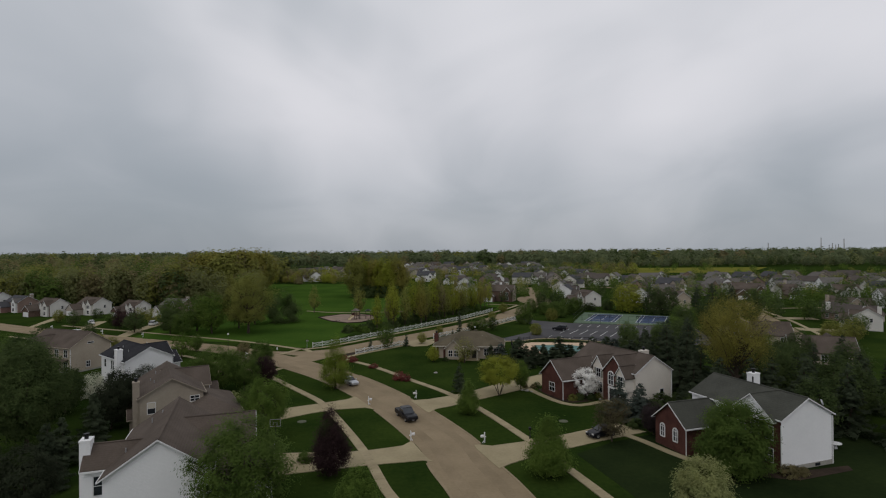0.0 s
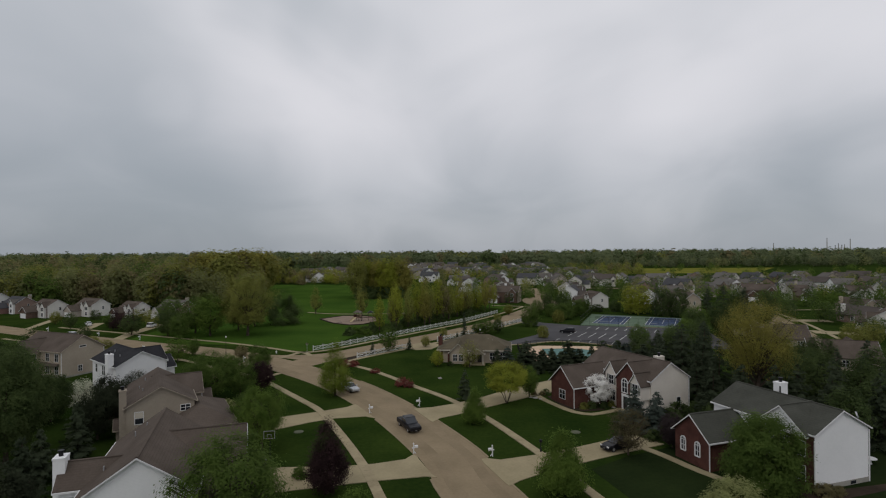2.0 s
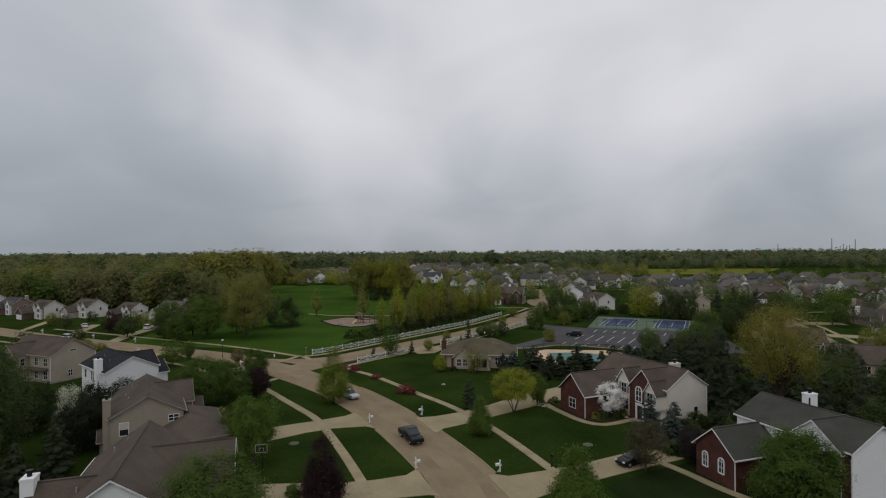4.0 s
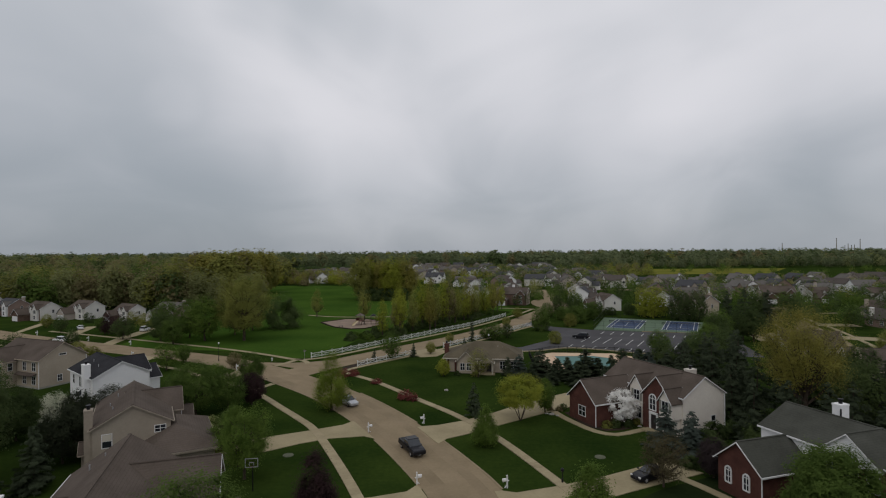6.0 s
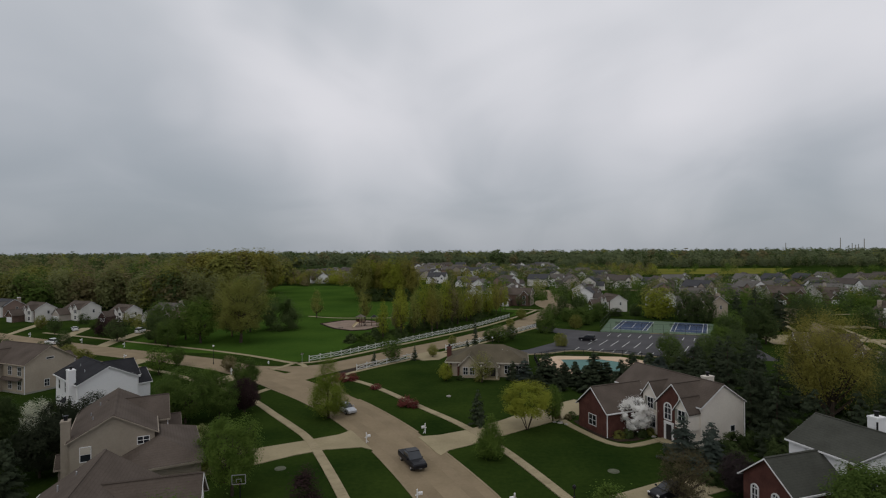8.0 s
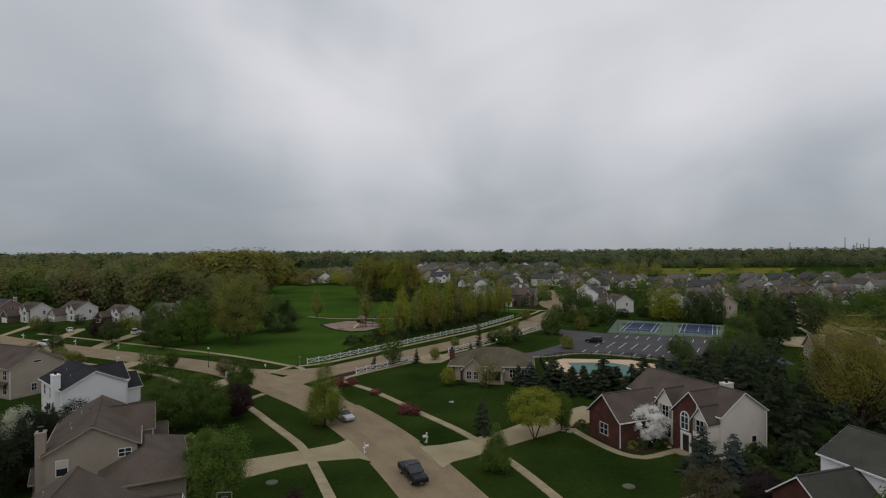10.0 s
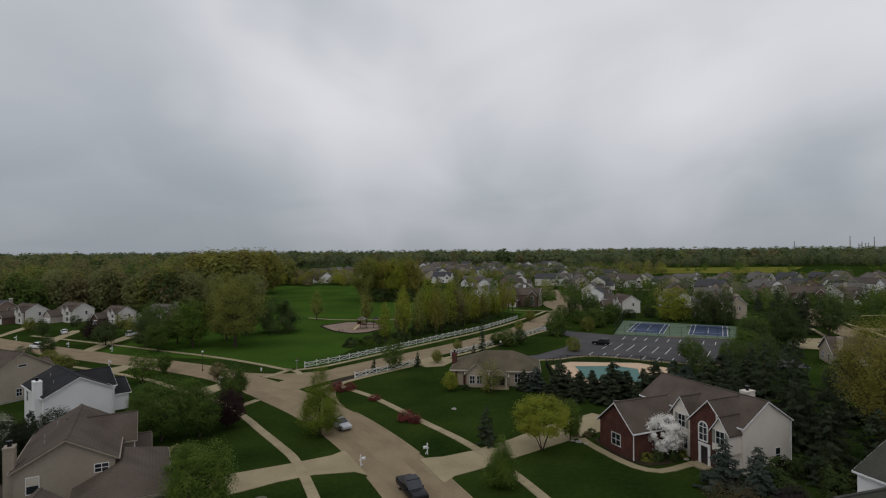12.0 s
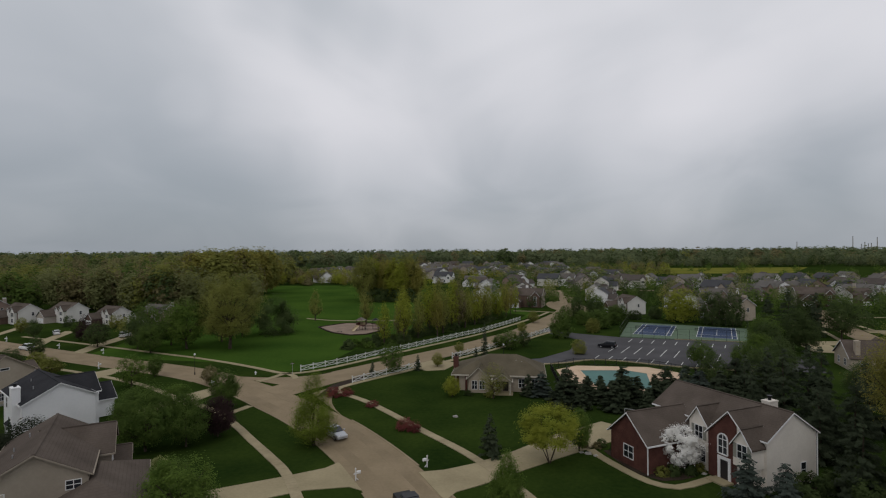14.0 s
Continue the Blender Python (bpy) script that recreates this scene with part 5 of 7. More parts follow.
def tree_meshes(kind, leaf, n, size, seed, h, r, trunk=0.2):
    key = (kind, leaf, n, round(size, 2), seed)
    if key in MESHES:
        return MESHES[key]
    rs = np.random.default_rng(seed * 7 + len(kind) * 131 + n)
    p, nr, lobes = crown_points(kind, n, rs)
    p = p * np.array([r, r, h])
    crown = cards("crown", p, nr, rs.uniform(0.6, 1.3, n) * size, LEAF[leaf], rs)
    g = Geo()
    top = 0.9 if kind == "conifer" else 0.62
    wob = [Vector((rs.uniform(-0.03, 0.03) * h, rs.uniform(-0.03, 0.03) * h, 0)) for _ in range(3)]
    if kind == "vase":
        for k in range(4):
            a = k * 1.57 + rs.uniform(0, 1)
            g.tube([(0.1 * math.cos(a), 0.1 * math.sin(a), 0), (0.35 * r * math.cos(a), 0.35 * r * math.sin(a), 0.35 * h), (0.6 * r * math.cos(a), 0.6 * r * math.sin(a), 0.7 * h)], [trunk * 0.6, trunk * 0.42, 0.04], 6)
    elif kind != "shrub":
        line = [Vector((0, 0, -0.05)), Vector((0, 0, 0.16 * h)) + wob[0] * 0.3, Vector((0, 0, 0.38 * h)) + wob[1], Vector((0, 0, top * h)) + wob[2]]
        g.tube(line, [trunk * 1.35, trunk, trunk * 0.75, trunk * 0.25], 8)
    if kind not in ("conifer", "shrub", "vase"):
        for c in lobes[:60 if kind in ("airy", "high") else 18]:
            e = Vector((c[0] * r, c[1] * r, c[2] * h))
            s = Vector((0, 0, max(0.16, c[2] - 0.28) * h))
            mid = (s + e) / 2 + Vector((0, 0, -0.03 * h))
            g.tube([s, mid, e], [trunk * 0.42, trunk * 0.28, 0.03], 5)
    if kind == "shrub":
        for k in range(5):
            a = k * 1.26
            g.tube([(0, 0, 0), (0.4 * r * math.cos(a), 0.4 * r * math.sin(a), 0.5 * h)], [0.05, 0.02], 5)
    MESHES[key] = (crown, g.mesh("trunk", BARK, False))
    return MESHES[key]


LABELS = {
    "green": "leafy green deciduous tree standing on a lawn", "fresh": "fresh green spring tree standing on a lawn", "yellow": "yellow-green spring tree in young leaf",
    "olive": "sparse olive spring tree in bud", "dark": "dark green dense leafy tree", "spruce": "dark green conical spruce", "blue": "blue-grey spruce tree with drooping branches", "maroon": "dark maroon-leaved ornamental tree",
    "gold": "golden-olive spring tree in young leaf", "yew": "blackish dense evergreen tree", "bud": "budding spring tree in the wood",
    "red": "low red-leaved barberry shrub", "white": "white flowering dogwood tree before a house", "cream": "cream blossoming ornamental tree", "brown": "bare brown twiggy tree",
}
turn = random.Random(3)


def tree(x, y, h, r, leaf="green", kind="round", n=2600, size=0.28, seed=1, label="", name="tree", ref=None, trunk=None):
    """ref: the height and radius that the shared mesh is made at."""
    H, R = ref or (h, r)
    n, size = (int(n * 4.0), size * 0.40) if ref is None else (int(n * 1.5), size * 0.63)
    crown, stem = tree_meshes(kind, leaf, n, size, seed, H, R, trunk or max(0.09, H * 0.017))
    if kind == "shrub" and name == "tree":
        name = "shrub"
    lab = label or LABELS[leaf]
    if name == "shrub" and not label:
        lab = lab.replace("tree", "shrub").replace("standing on a lawn", "beside the house")
    t = thing(name, pose(x, y, 0, 0, 0, turn.uniform(0, 360)) @ Matrix.Diagonal((r / R, r / R, h / H, 1)), lab, name)
    part("crown", crown, None, t)
    part("trunk" if kind != "shrub" else "stem", stem, None, t)
    return t


# street and garden trees, nearest first
tree(-19.5, 52.5, 11.0, 5.4, "green", "round", 9000, 0.26, 1, "large leafy green maple before a white house")
tree(-13.4, 64.3, 8.3, 2.9, "maroon", "column", 6500, 0.20, 2, "dark maroon plum tree on the front lawn")
tree(-7.8, 50.3, 6.6, 2.4, "fresh", "round", 4500, 0.19, 3)
tree(-21.2, 105.6, 10.4, 3.7, "lime", "column", 7000, 0.19, 4, "yellow-green conical street tree on the verge")
tree(-36.1, 108.8, 5.8, 2.9, "maroon", "round", 3000, 0.24, 5, "dark maroon round tree beside the footpath")
tree(-41.2, 122.6, 7.0, 2.9, "green", "round", 3200, 0.25, 6)
tree(-25.2, 77.4, 9.0, 3.6, "fresh", "airy", 6500, 0.22, 7, "leafy green tree before a taupe house")
tree(-43.2, 102.8, 9.0, 4.6, "green", "round", 5200, 0.27, 9)
tree(-38.6, 104.6, 7.4, 3.4, "green", "round", 3800, 0.25, 10)
tree(-48.4, 108.2, 7.0, 3.2, "green", "round", 2600, 0.24, 11, "thin green tree beside a footpath")
tree(-44.6, 113.6, 6.4, 3.0, "fresh", "round", 2600, 0.25, 12)
tree(4.0, 88.6, 5.6, 2.2, "fresh", "column", 3600, 0.20, 13, "small conical green street tree")
tree(12.6, 64.1, 7.0, 3.2, "fresh", "column", 7500, 0.22, 14, "fresh green rounded street tree on the verge")
tree(10.1, 100.0, 7.3, 4.3, "yellow", "vase", 4600, 0.23, 15, "yellow-green multi-stemmed tree beside a driveway")
tree(14.6, 104.0, 5.9, 1.9, "fresh", "round", 2200, 0.2, 16)
tree(30.2, 78.2, 4.8, 2.0, "plum", "round", 3600, 0.2, 17, "dark purple-leaved plum tree beside a driveway")
tree(23.4, 75.6, 6.4, 3.0, "twig", "airy", 1500, 0.20, 18, "thin olive-brown tree over a driveway")
tree(34.6, 64.0, 8.8, 4.4, "green", "dome", 12500, 0.27, 19, "dense round dark green tree before a brick house", "tree")
tree(25.6, 52.8, 6.3, 3.0, "cream", "dome", 6500, 0.22, 20, "round tree with cream blossom and fresh leaves")
tree(25.4, 98.0, 5.4, 2.7, "white", "airy", 3400, 0.24, 21)
tree(48.4, 90.6, 18.4, 6.6, "gold", "high", 11000, 0.23, 22, "large yellow-green spring tree between houses")
tree(-56.5, 73.0, 14.8, 6.0, "dark", "round", 9000, 0.33, 23, "large dark green tree behind houses")
tree(-66.0, 84.6, 14.0, 5.4, "dark", "round", 6500, 0.34, 24)
tree(-64.5, 60.0, 12.0, 5.0, "yew", "round", 5500, 0.34, 25)
tree(-63.4, 90.4, 7.6, 3.7, "dark", "round", 4200, 0.32, 27)
tree(-75.0, 96.0, 12.0, 5.0, "green", "round", 5000, 0.34, 26)
for i, (x, y, h, r, leaf) in enumerate(((-48, 74, 7.6, 2.8, "spruce"), (-50.5, 82, 7.5, 3.4, "yew"), (-53, 89, 7.8, 3.6, "yew"), (-55, 93, 5.2, 3.0, "yew"), (-51, 93.0, 5.4, 2.8, "yew"), (-47.5, 67, 6.5, 2.6, "spruce"), (-45, 61, 5.4, 2.4, "spruce"), (-42, 54, 5.0, 2.8, "yew"), (-51, 57, 7, 3.6, "yew"), (-56, 64, 7, 3.4, "yew"))):
    tree(x, y, h, r, leaf, "conifer" if leaf == "spruce" else "round", 3000, 0.30, 30 + i % 3, "dark dense evergreen tree in a back garden")
tree(-29.8, 85.0, 6.0, 2.8, "green", "airy", 2600, 0.2, 44, "small green tree before a taupe house")
tree(-64.8, 99.8, 4.8, 2.7, "blossom", "shrub", 2400, 0.22, 41, "white flowering shrub beside a white house", "shrub")
tree(-60.5, 101.0, 4.8, 0.9, "spruce", "conifer", 1500, 0.2, 42)
for x, y in ((-57.0, 102.0), (-58.5, 100.5)):
    tree(x, y, 2.6, 1.0, "dark", "shrub", 900, 0.2, 43)

# evergreens and trees round the brick houses and the pool
for i, (x, y, h, r, leaf) in enumerate((
    (41.3, 90.6, 9.0, 3.2, "spruce"), (28.2, 87.8, 5.9, 2.9, "blue"), (31.2, 86.4, 5.6, 2.8, "blue"), (29.8, 83.8, 5.2, 2.7, "blue"), (2.8, 102.0, 5.6, 1.9, "spruce"), (4.2, 161.9, 9.1, 1.5, "spruce"),
    (46.5, 99.0, 11, 3.6, "spruce"), (44.2, 87.2, 9.6, 3.9, "spruce"), (47.2, 84.0, 9.8, 4.0, "spruce"), (51.0, 84.6, 9.8, 4.2, "spruce"), (55, 83, 11, 4.4, "spruce"), (48, 108, 13, 4.2, "spruce"), (46.5, 113.5, 12, 4.0, "spruce"), (52, 117, 12, 4.2, "spruce"), (57, 112, 11, 4.0, "spruce"), (41, 112, 9, 3.2, "spruce"), (44, 120, 10, 3.4, "spruce"), (50, 125, 10, 3.6, "spruce"), (60, 93, 9, 3.6, "spruce"), (100, 206, 14, 4.6, "spruce"), (104, 199, 13, 4.4, "spruce"), (96, 210, 12, 4.2, "spruce"), (108, 208, 12, 4.0, "spruce"), (58, 78, 10, 3.8, "spruce"),
    (63, 84, 9, 3.8, "dark"), (66, 76, 9.5, 4.0, "spruce"), (69, 91, 9.5, 4.0, "spruce"), (61, 70, 9, 3.6, "spruce"), (72, 82, 11, 4.2, "dark"), (70, 68, 9.5, 3.8, "spruce"), (43.5, 101, 9.5, 3.0, "spruce"),
    (44, 84.5, 8, 2.6, "spruce"), (52, 76, 9, 3.2, "dark"))):
    k = "conifer" if leaf in ("spruce", "blue") else "round"
    tree(x, y, h, r, leaf, k, 3600 if h > 6 else 2400, 0.27 if h > 6 else 0.2, 50 + i % 3, "", ref=(10, 3.4) if h > 6 else (5, 1.9))
for i, (x, y) in enumerate(((24.4, 131.9), (27.4, 130.0), (29.8, 128.3), (32.2, 126.5), (21.8, 132.0), (19.4, 130.4), (34.6, 128.0), (36.6, 125.4), (39, 126.8), (41, 123.8), (43.2, 125.6), (17.2, 127.4), (45, 121.6), (47, 124), (13.4, 131.2), (11.0, 131.4),
                           (22.8, 126.6), (20.5, 127.6), (25.0, 127.4), (28.4, 125.0), (33.2, 123.6), (37.6, 121.4), (42.5, 119.0), (16.2, 124.8), (24.2, 122.4), (28.6, 119.6), (26.2, 124.6), (30.6, 122.4), (35.0, 120.6), (39.5, 118.0), (18.8, 122.8), (38.0, 128.4), (40.4, 127.6), (43.6, 127.8), (45.6, 126.4), (47.6, 128.2), (48.4, 132.0), (35.8, 123.0), (41.2, 121.4))):
    hh = (4.6, 6.4, 5.2, 7.2, 5.8)[i * 3 % 5] * (1.0 if i < 14 else 0.98)
    hh *= 0.7 if y > 125.5 and 20 < x < 33 else 0.9 if y > 125.5 and x < 42 else 1.0
    tree(x, y, hh, hh * (0.44, 0.54, 0.40, 0.50, 0.58)[i % 5], "spruce" if i % 7 else "blue", "conifer", 2500, 0.22, 55 + i % 3, "dark green spruce in a row beside the pool", ref=(5.5, 1.4))
for i, (x, y, h, r, leaf) in enumerate(((52, 131, 9, 3.6, "dark"), (58, 137, 9, 3.8, "dark"), (64, 146, 8.5, 3.8, "dark"), (68, 128, 7, 3.6, "dark"), (75, 120, 7, 3.4, "dark"),
                                       (52.2, 155.6, 6.4, 3.4, "green"), (60, 153, 6.5, 3.0, "green"), (66, 158, 7.5, 3.8, "fresh"), (72, 166, 9, 4.2, "dark"), (45, 133, 8, 3.2, "dark"), (77, 104, 9, 4, "dark"), (84, 98, 9, 4.4, "green"), (80, 90, 10, 4.6, "dark"),
                                       (92, 98, 11, 4.6, "cream"), (74, 172, 9, 4.0, "green"), (86, 174, 9, 4.2, "dark"), (101, 143, 8, 3.6, "olive"), (76, 174, 10, 4.4, "fresh"), (84, 176, 11, 4.6, "dark"), (104, 205, 11, 4.4, "dark"), (108, 194, 12, 5, "dark"))):
    tree(x, y, h, r, leaf, "round", 4200, 0.33, 60 + i % 4, ref=(12, 4.8))

# the dark plantation east of the brick houses
grove = random.Random(21)
for i in range(22):
    x, y = grove.uniform(56, 86), grove.uniform(70, 120)
    if y < 60 + x * 0.12 or (x > 78 and y > 112):
        continue
    h = grove.uniform(7, 11)
    tree(x, y, h, h * grove.uniform(0.34, 0.44), "spruce" if i % 4 else "dark", "conifer" if i % 4 else "round", 3600, 0.27, 50 + i % 3, "dark dense evergreen tree in a plantation", ref=(10, 3.4))

# hedge trees behind the courts
for x, y, h, r, leaf in ((77.5, 233, 12.0, 7.2, "yellow"), (85.0, 224.5, 11.6, 5.0, "dark"), (90, 220.5, 11.4, 4.2, "dark"), (63, 240, 3.4, 3, "dark"), (71, 241, 5, 3, "dark"), (56, 236, 6, 4.2, "green"), (50, 226, 6.4, 4.6, "green"), (44, 216, 6.4, 4.4, "green"),
                         (46.5, 234, 8.6, 3.4, "dark"), (51, 248, 8.5, 3.4, "green"), (41, 225, 5.2, 3.4, "green"), (40, 207, 4.6, 2.6, "olive"), (28.2, 196.8, 7.9, 3.7, "green"), (28.3, 171.1, 3.8, 2.1, "olive"), (43, 246, 8, 3, "dark"), (36, 232, 6, 3, "green")):
    tree(x, y, h, r, leaf, "dome", 3400, 0.34, 70, ref=(9, 4.2))

# park trees
tree(-64.6, 178.5, 21.0, 9.6, "olive", "airy", 8500, 0.40, 80, "tall sparse spring tree at the park edge")
tree(-61.5, 205.0, 12.5, 7.4, "dark", "shrub", 4200, 0.46, 81, "dark rounded clump of bushes in the park", "shrub")
for i, (x, y, h, r, leaf) in enumerate(((-76.4, 178, 14, 6.2, "fresh"), (-84, 184, 12.5, 5.5, "green"), (-72, 190, 13, 5, "green"), (-90, 178, 9, 4.6, "dark"), (-83, 172, 8, 4.2, "green"), (-70, 200, 12, 5, "dark"), (-95, 190, 12, 5, "green"))):
    tree(x, y, h, r, leaf, "round", 4000, 0.36, 82 + i % 2, ref=(13, 5.4))
for i, (x, y, h, r, leaf) in enumerate(((-57.1, 236.7, 12, 3.0, "olive"), (-35.7, 225.6, 14, 3.2, "olive"), (-23.2, 185.1, 12.7, 3.0, "yellow"), (-18.2, 189.8, 14.8, 3.4, "yellow"), (-14.6, 196, 13, 3.2, "olive"), (-11.7, 203.5, 16.3, 4.0, "yellow"),
                                       (-7.5, 206, 15, 3.6, "olive"), (-4.8, 211.8, 17.4, 4.2, "yellow"), (-0.5, 218, 14.5, 4, "olive"), (2.9, 225.2, 14, 4, "yellow"), (7.5, 232, 12.5, 3.6, "olive"), (11.7, 240.8, 11.8, 3.6, "yellow"), (-20, 205, 13, 3.8, "yellow"),
                                       (-13, 216, 15, 4.2, "fresh"), (-6, 226, 15, 4.4, "fresh"), (0, 236, 13, 4, "yellow"), (6, 246, 12, 4, "olive"), (14, 252, 11, 3.6, "yellow"), (-16, 228, 14, 4, "olive"))):
    tree(x, y, h * (1.0, 1.0, 0.95, 1.15, 1.0, 1.22, 1.05)[i % 7], r * (0.95 if i < 2 else 0.84), leaf, "pole", 1500, 0.36, 84 + i % 5, "yellow-green young tree in a row along the park fence", ref=(14, 3.6))
for i, (x, y, h, r, leaf) in enumerate(((-9.0, 200.5, 15.5, 3.2, "gold"), (-2.5, 214.5, 18.0, 3.6, "brown"), (4.5, 229.5, 16.0, 3.4, "gold"), (8.0, 238.0, 15.0, 3.2, "yellow"), (15.5, 246.0, 14.0, 2.6, "gold"), (18.0, 255.0, 14.0, 2.4, "gold"), (20.5, 262.0, 13.0, 2.4, "yellow"),
                                       (11.0, 246.5, 14.5, 3.0, "fresh"), (-20.0, 193.0, 11.0, 2.6, "brown"), (1.0, 244.0, 16.0, 3.8, "dark"), (-10.0, 222.0, 17.0, 4.0, "olive"))):
    tree(x, y, h, r * 0.85, leaf, "pole", 1500, 0.36, 84 + i % 5, "young spring tree in the second rank along the park", ref=(14, 3.6))
for i in range(96):
    a = rnd.uniform(0, 1)
    tree(-26 + 40 * a + rnd.uniform(-7, 3), 177 + 68 * a + rnd.uniform(-1, 6), rnd.uniform(1.2, 3.4), rnd.uniform(1.2, 2.6), rnd.choice(("green", "dark", "fresh", "dark", "green")), "shrub", 700, 0.3, 87, "low wild bush along the park fence", "shrub", ref=(2.4, 1.9))
for i, (dx, dy) in enumerate(((0, 0), (-9, 3), (9, 5), (-3, 12), (5, -6), (-12, -5), (13, -3))):
    tree(-40.5 + dx, 318 + dy, 21.5 + (i % 3) * 1.4, 7.0, ("gold", "yellow", "olive")[i % 3], "wood", 4200, 0.62, 88, "tall spring tree in a clump beyond the meadow", ref=(22, 7))
for i in range(7):
    tree(-50 + i * 3.6, 309 + (i % 2) * 2, 7.5, 3.8, "dark", "shrub", 900, 0.55, 89, "dark undergrowth below tall trees", "shrub", ref=(7, 3.6))

# small trees along the side street, west gardens
for i, (x, y, h, r, leaf, kd) in enumerate(((-16.2, 149.2, 7.0, 3.1, "green", "round"), (-20.0, 146.4, 3.2, 1.1, "spruce", "conifer"), (-10.9, 152.2, 3.6, 1.2, "spruce", "conifer"), (-6.7, 156.0, 3.3, 1.6, "olive", "round"), (-1.9, 171.2, 3.2, 1.5, "olive", "round"),
                                           (-2.8, 130.6, 3.8, 1.8, "yellow", "round"), (2.2, 168.0, 2.6, 0.8, "spruce", "conifer"), (11.5, 177.5, 5.2, 3.0, "green", "round"), (15.5, 181.5, 4.6, 2.2, "dark", "round"), (9.0, 181.0, 3.6, 2.4, "green", "round"), (17.5, 206.0, 3.6, 1.8, "olive", "round"), (24, 230, 4.4, 2.4, "olive", "round"),
                                           (-66.3, 136.9, 6.5, 3.3, "fresh", "round"), (-66.6, 145.6, 4.8, 2.0, "green", "round"), (-103.5, 181.0, 7.0, 4.2, "dark", "round"), (-107.9, 164.6, 5.8, 2.2, "dark", "round"), (-115.2, 192.0, 8.0, 3.0, "maroon", "column"), (-110, 190, 7.0, 3.4, "maroon", "round"),
                                           (-99, 196, 7.0, 3.6, "dark", "round"), (-122, 199, 5, 2.4, "green", "round"), (-134, 196, 6, 2.6, "dark", "round"), (-148, 208, 5, 2.4, "olive", "round"), (-96, 150, 4.5, 2.6, "olive", "round"), (-90, 146.5, 4, 2.6, "olive", "round"), (-51.5, 139.0, 3.8, 2.0, "brown", "round"),
                                           (-104, 152, 5.0, 3.0, "dark", "round"), (-97, 131, 9.5, 4.4, "dark", "round"), (121, 163, 7, 3.4, "dark", "round"), (127, 168, 6.5, 3.0, "green", "round"), (113, 152, 7.5, 3.4, "olive", "round"), (-104, 122, 10, 4.6, "green", "round"), (-92, 112, 10, 4.6, "green", "round"), (-84, 103, 9.5, 4.4, "dark", "round"), (70, 111, 7, 3.2, "dark", "round"), (75, 120, 7, 3.4, "dark", "round"), (67, 118, 7.5, 3.4, "dark", "round"), (75, 127, 7, 3.2, "green", "round"), (62, 106, 8, 3.2, "dark", "round"), (-110, 205, 6, 3.4, "olive", "shrub"), (-142, 222, 4, 2.4, "dark", "shrub"), (-122, 218, 5, 3, "olive", "shrub"))):
    tree(x, y, h, r, leaf, kd, 1900, 0.22 if h < 6 else 0.3, 90 + i % 2, ref=(5, 2.2) if h < 6 else (8, 3.8))
tree(4.6, 129.6, 6.4, 3.0, "olive", "round", 900, 0.2, 99, "thin bare spring tree before the club house")
# low shrubs: barberries by the footpath, planting at the house fronts
for x, y, h, r in ((-24.4, 130.2, 2.0, 1.7), (-22.2, 131.4, 1.5, 1.4), (-16.3, 124.2, 1.1, 1.3), (-9.4, 112.2, 2.0, 1.5), (-8.0, 111.7, 1.6, 1.2)):
    tree(x, y, h, r, "red", "shrub", 1500, 0.13, 95, "", "shrub", ref=(2.0, 1.4))
for i, (x, y, h, r, leaf) in enumerate(((39.2, 92.6, 2.3, 1.5, "dark"), (37.3, 91.8, 2.0, 1.2, "dark"), (34.6, 90.6, 1.8, 1.1, "dark"), (19.3, 104.0, 3.6, 0.85, "spruce"), (20.6, 100.0, 1.2, 0.9, "dark"), (21.6, 97.9, 1.4, 1.0, "dark"), (22.7, 96.4, 1.1, 0.9, "olive"), (24.0, 96.6, 1.3, 1.0, "dark"),
                                       (26.0, 96.9, 1.2, 1.0, "dark"), (27.6, 97.8, 1.0, 0.8, "olive"), (28.6, 99.4, 1.2, 0.9, "dark"), (30.3, 94.6, 0.9, 0.6, "yellow"), (18.0, 106.0, 1.0, 0.8, "dark"), (40.6, 63.6, 1.4, 1.2, "brown"), (42.3, 63.9, 1.0, 0.9, "brown"),
                                       (36.8, 68.0, 1.4, 1.1, "dark"), (32.2, 73.0, 1.3, 1.0, "dark"), (28.6, 81.0, 1.6, 1.2, "dark"), (0.2, 131.6, 1.0, 0.9, "dark"), (4.0, 130.6, 1.0, 1.0, "olive"), (12.6, 133.0, 1.2, 1.1, "dark"), (-32.0, 84.5, 1.6, 1.2, "olive"), (-17.5, 68.5, 1.4, 1.1, "green"),
                                       (17.2, 105.2, 0.9, 0.7, "brown"), (15.6, 105.4, 0.8, 0.7, "brown"), (-34.5, 92.0, 1.8, 1.4, "green"), (-37.0, 95.0, 2.2, 1.5, "cream"), (40.5, 88.0, 3.2, 1.9, "dark"), (43.4, 91.6, 3.0, 1.8, "dark"), (45.2, 95.0, 3.4, 2.0, "dark"), (38.6, 85.4, 2.2, 1.6, "dark"), (46.0, 88.0, 3.4, 2.2, "dark"), (32.7, 88.4, 2.4, 1.7, "dark"), (33.6, 86.4, 2.8, 1.9, "dark"), (33.2, 82.8, 2.2, 1.6, "dark"), (31.0, 82.8, 1.8, 1.5, "dark"), (36.4, 91.3, 2.6, 1.9, "dark"))):
    tree(x, y, h, r, leaf, "conifer" if leaf == "spruce" else "shrub", 1300, 0.14, 96 + i % 2, "", "shrub", ref=(1.5, 1.1))


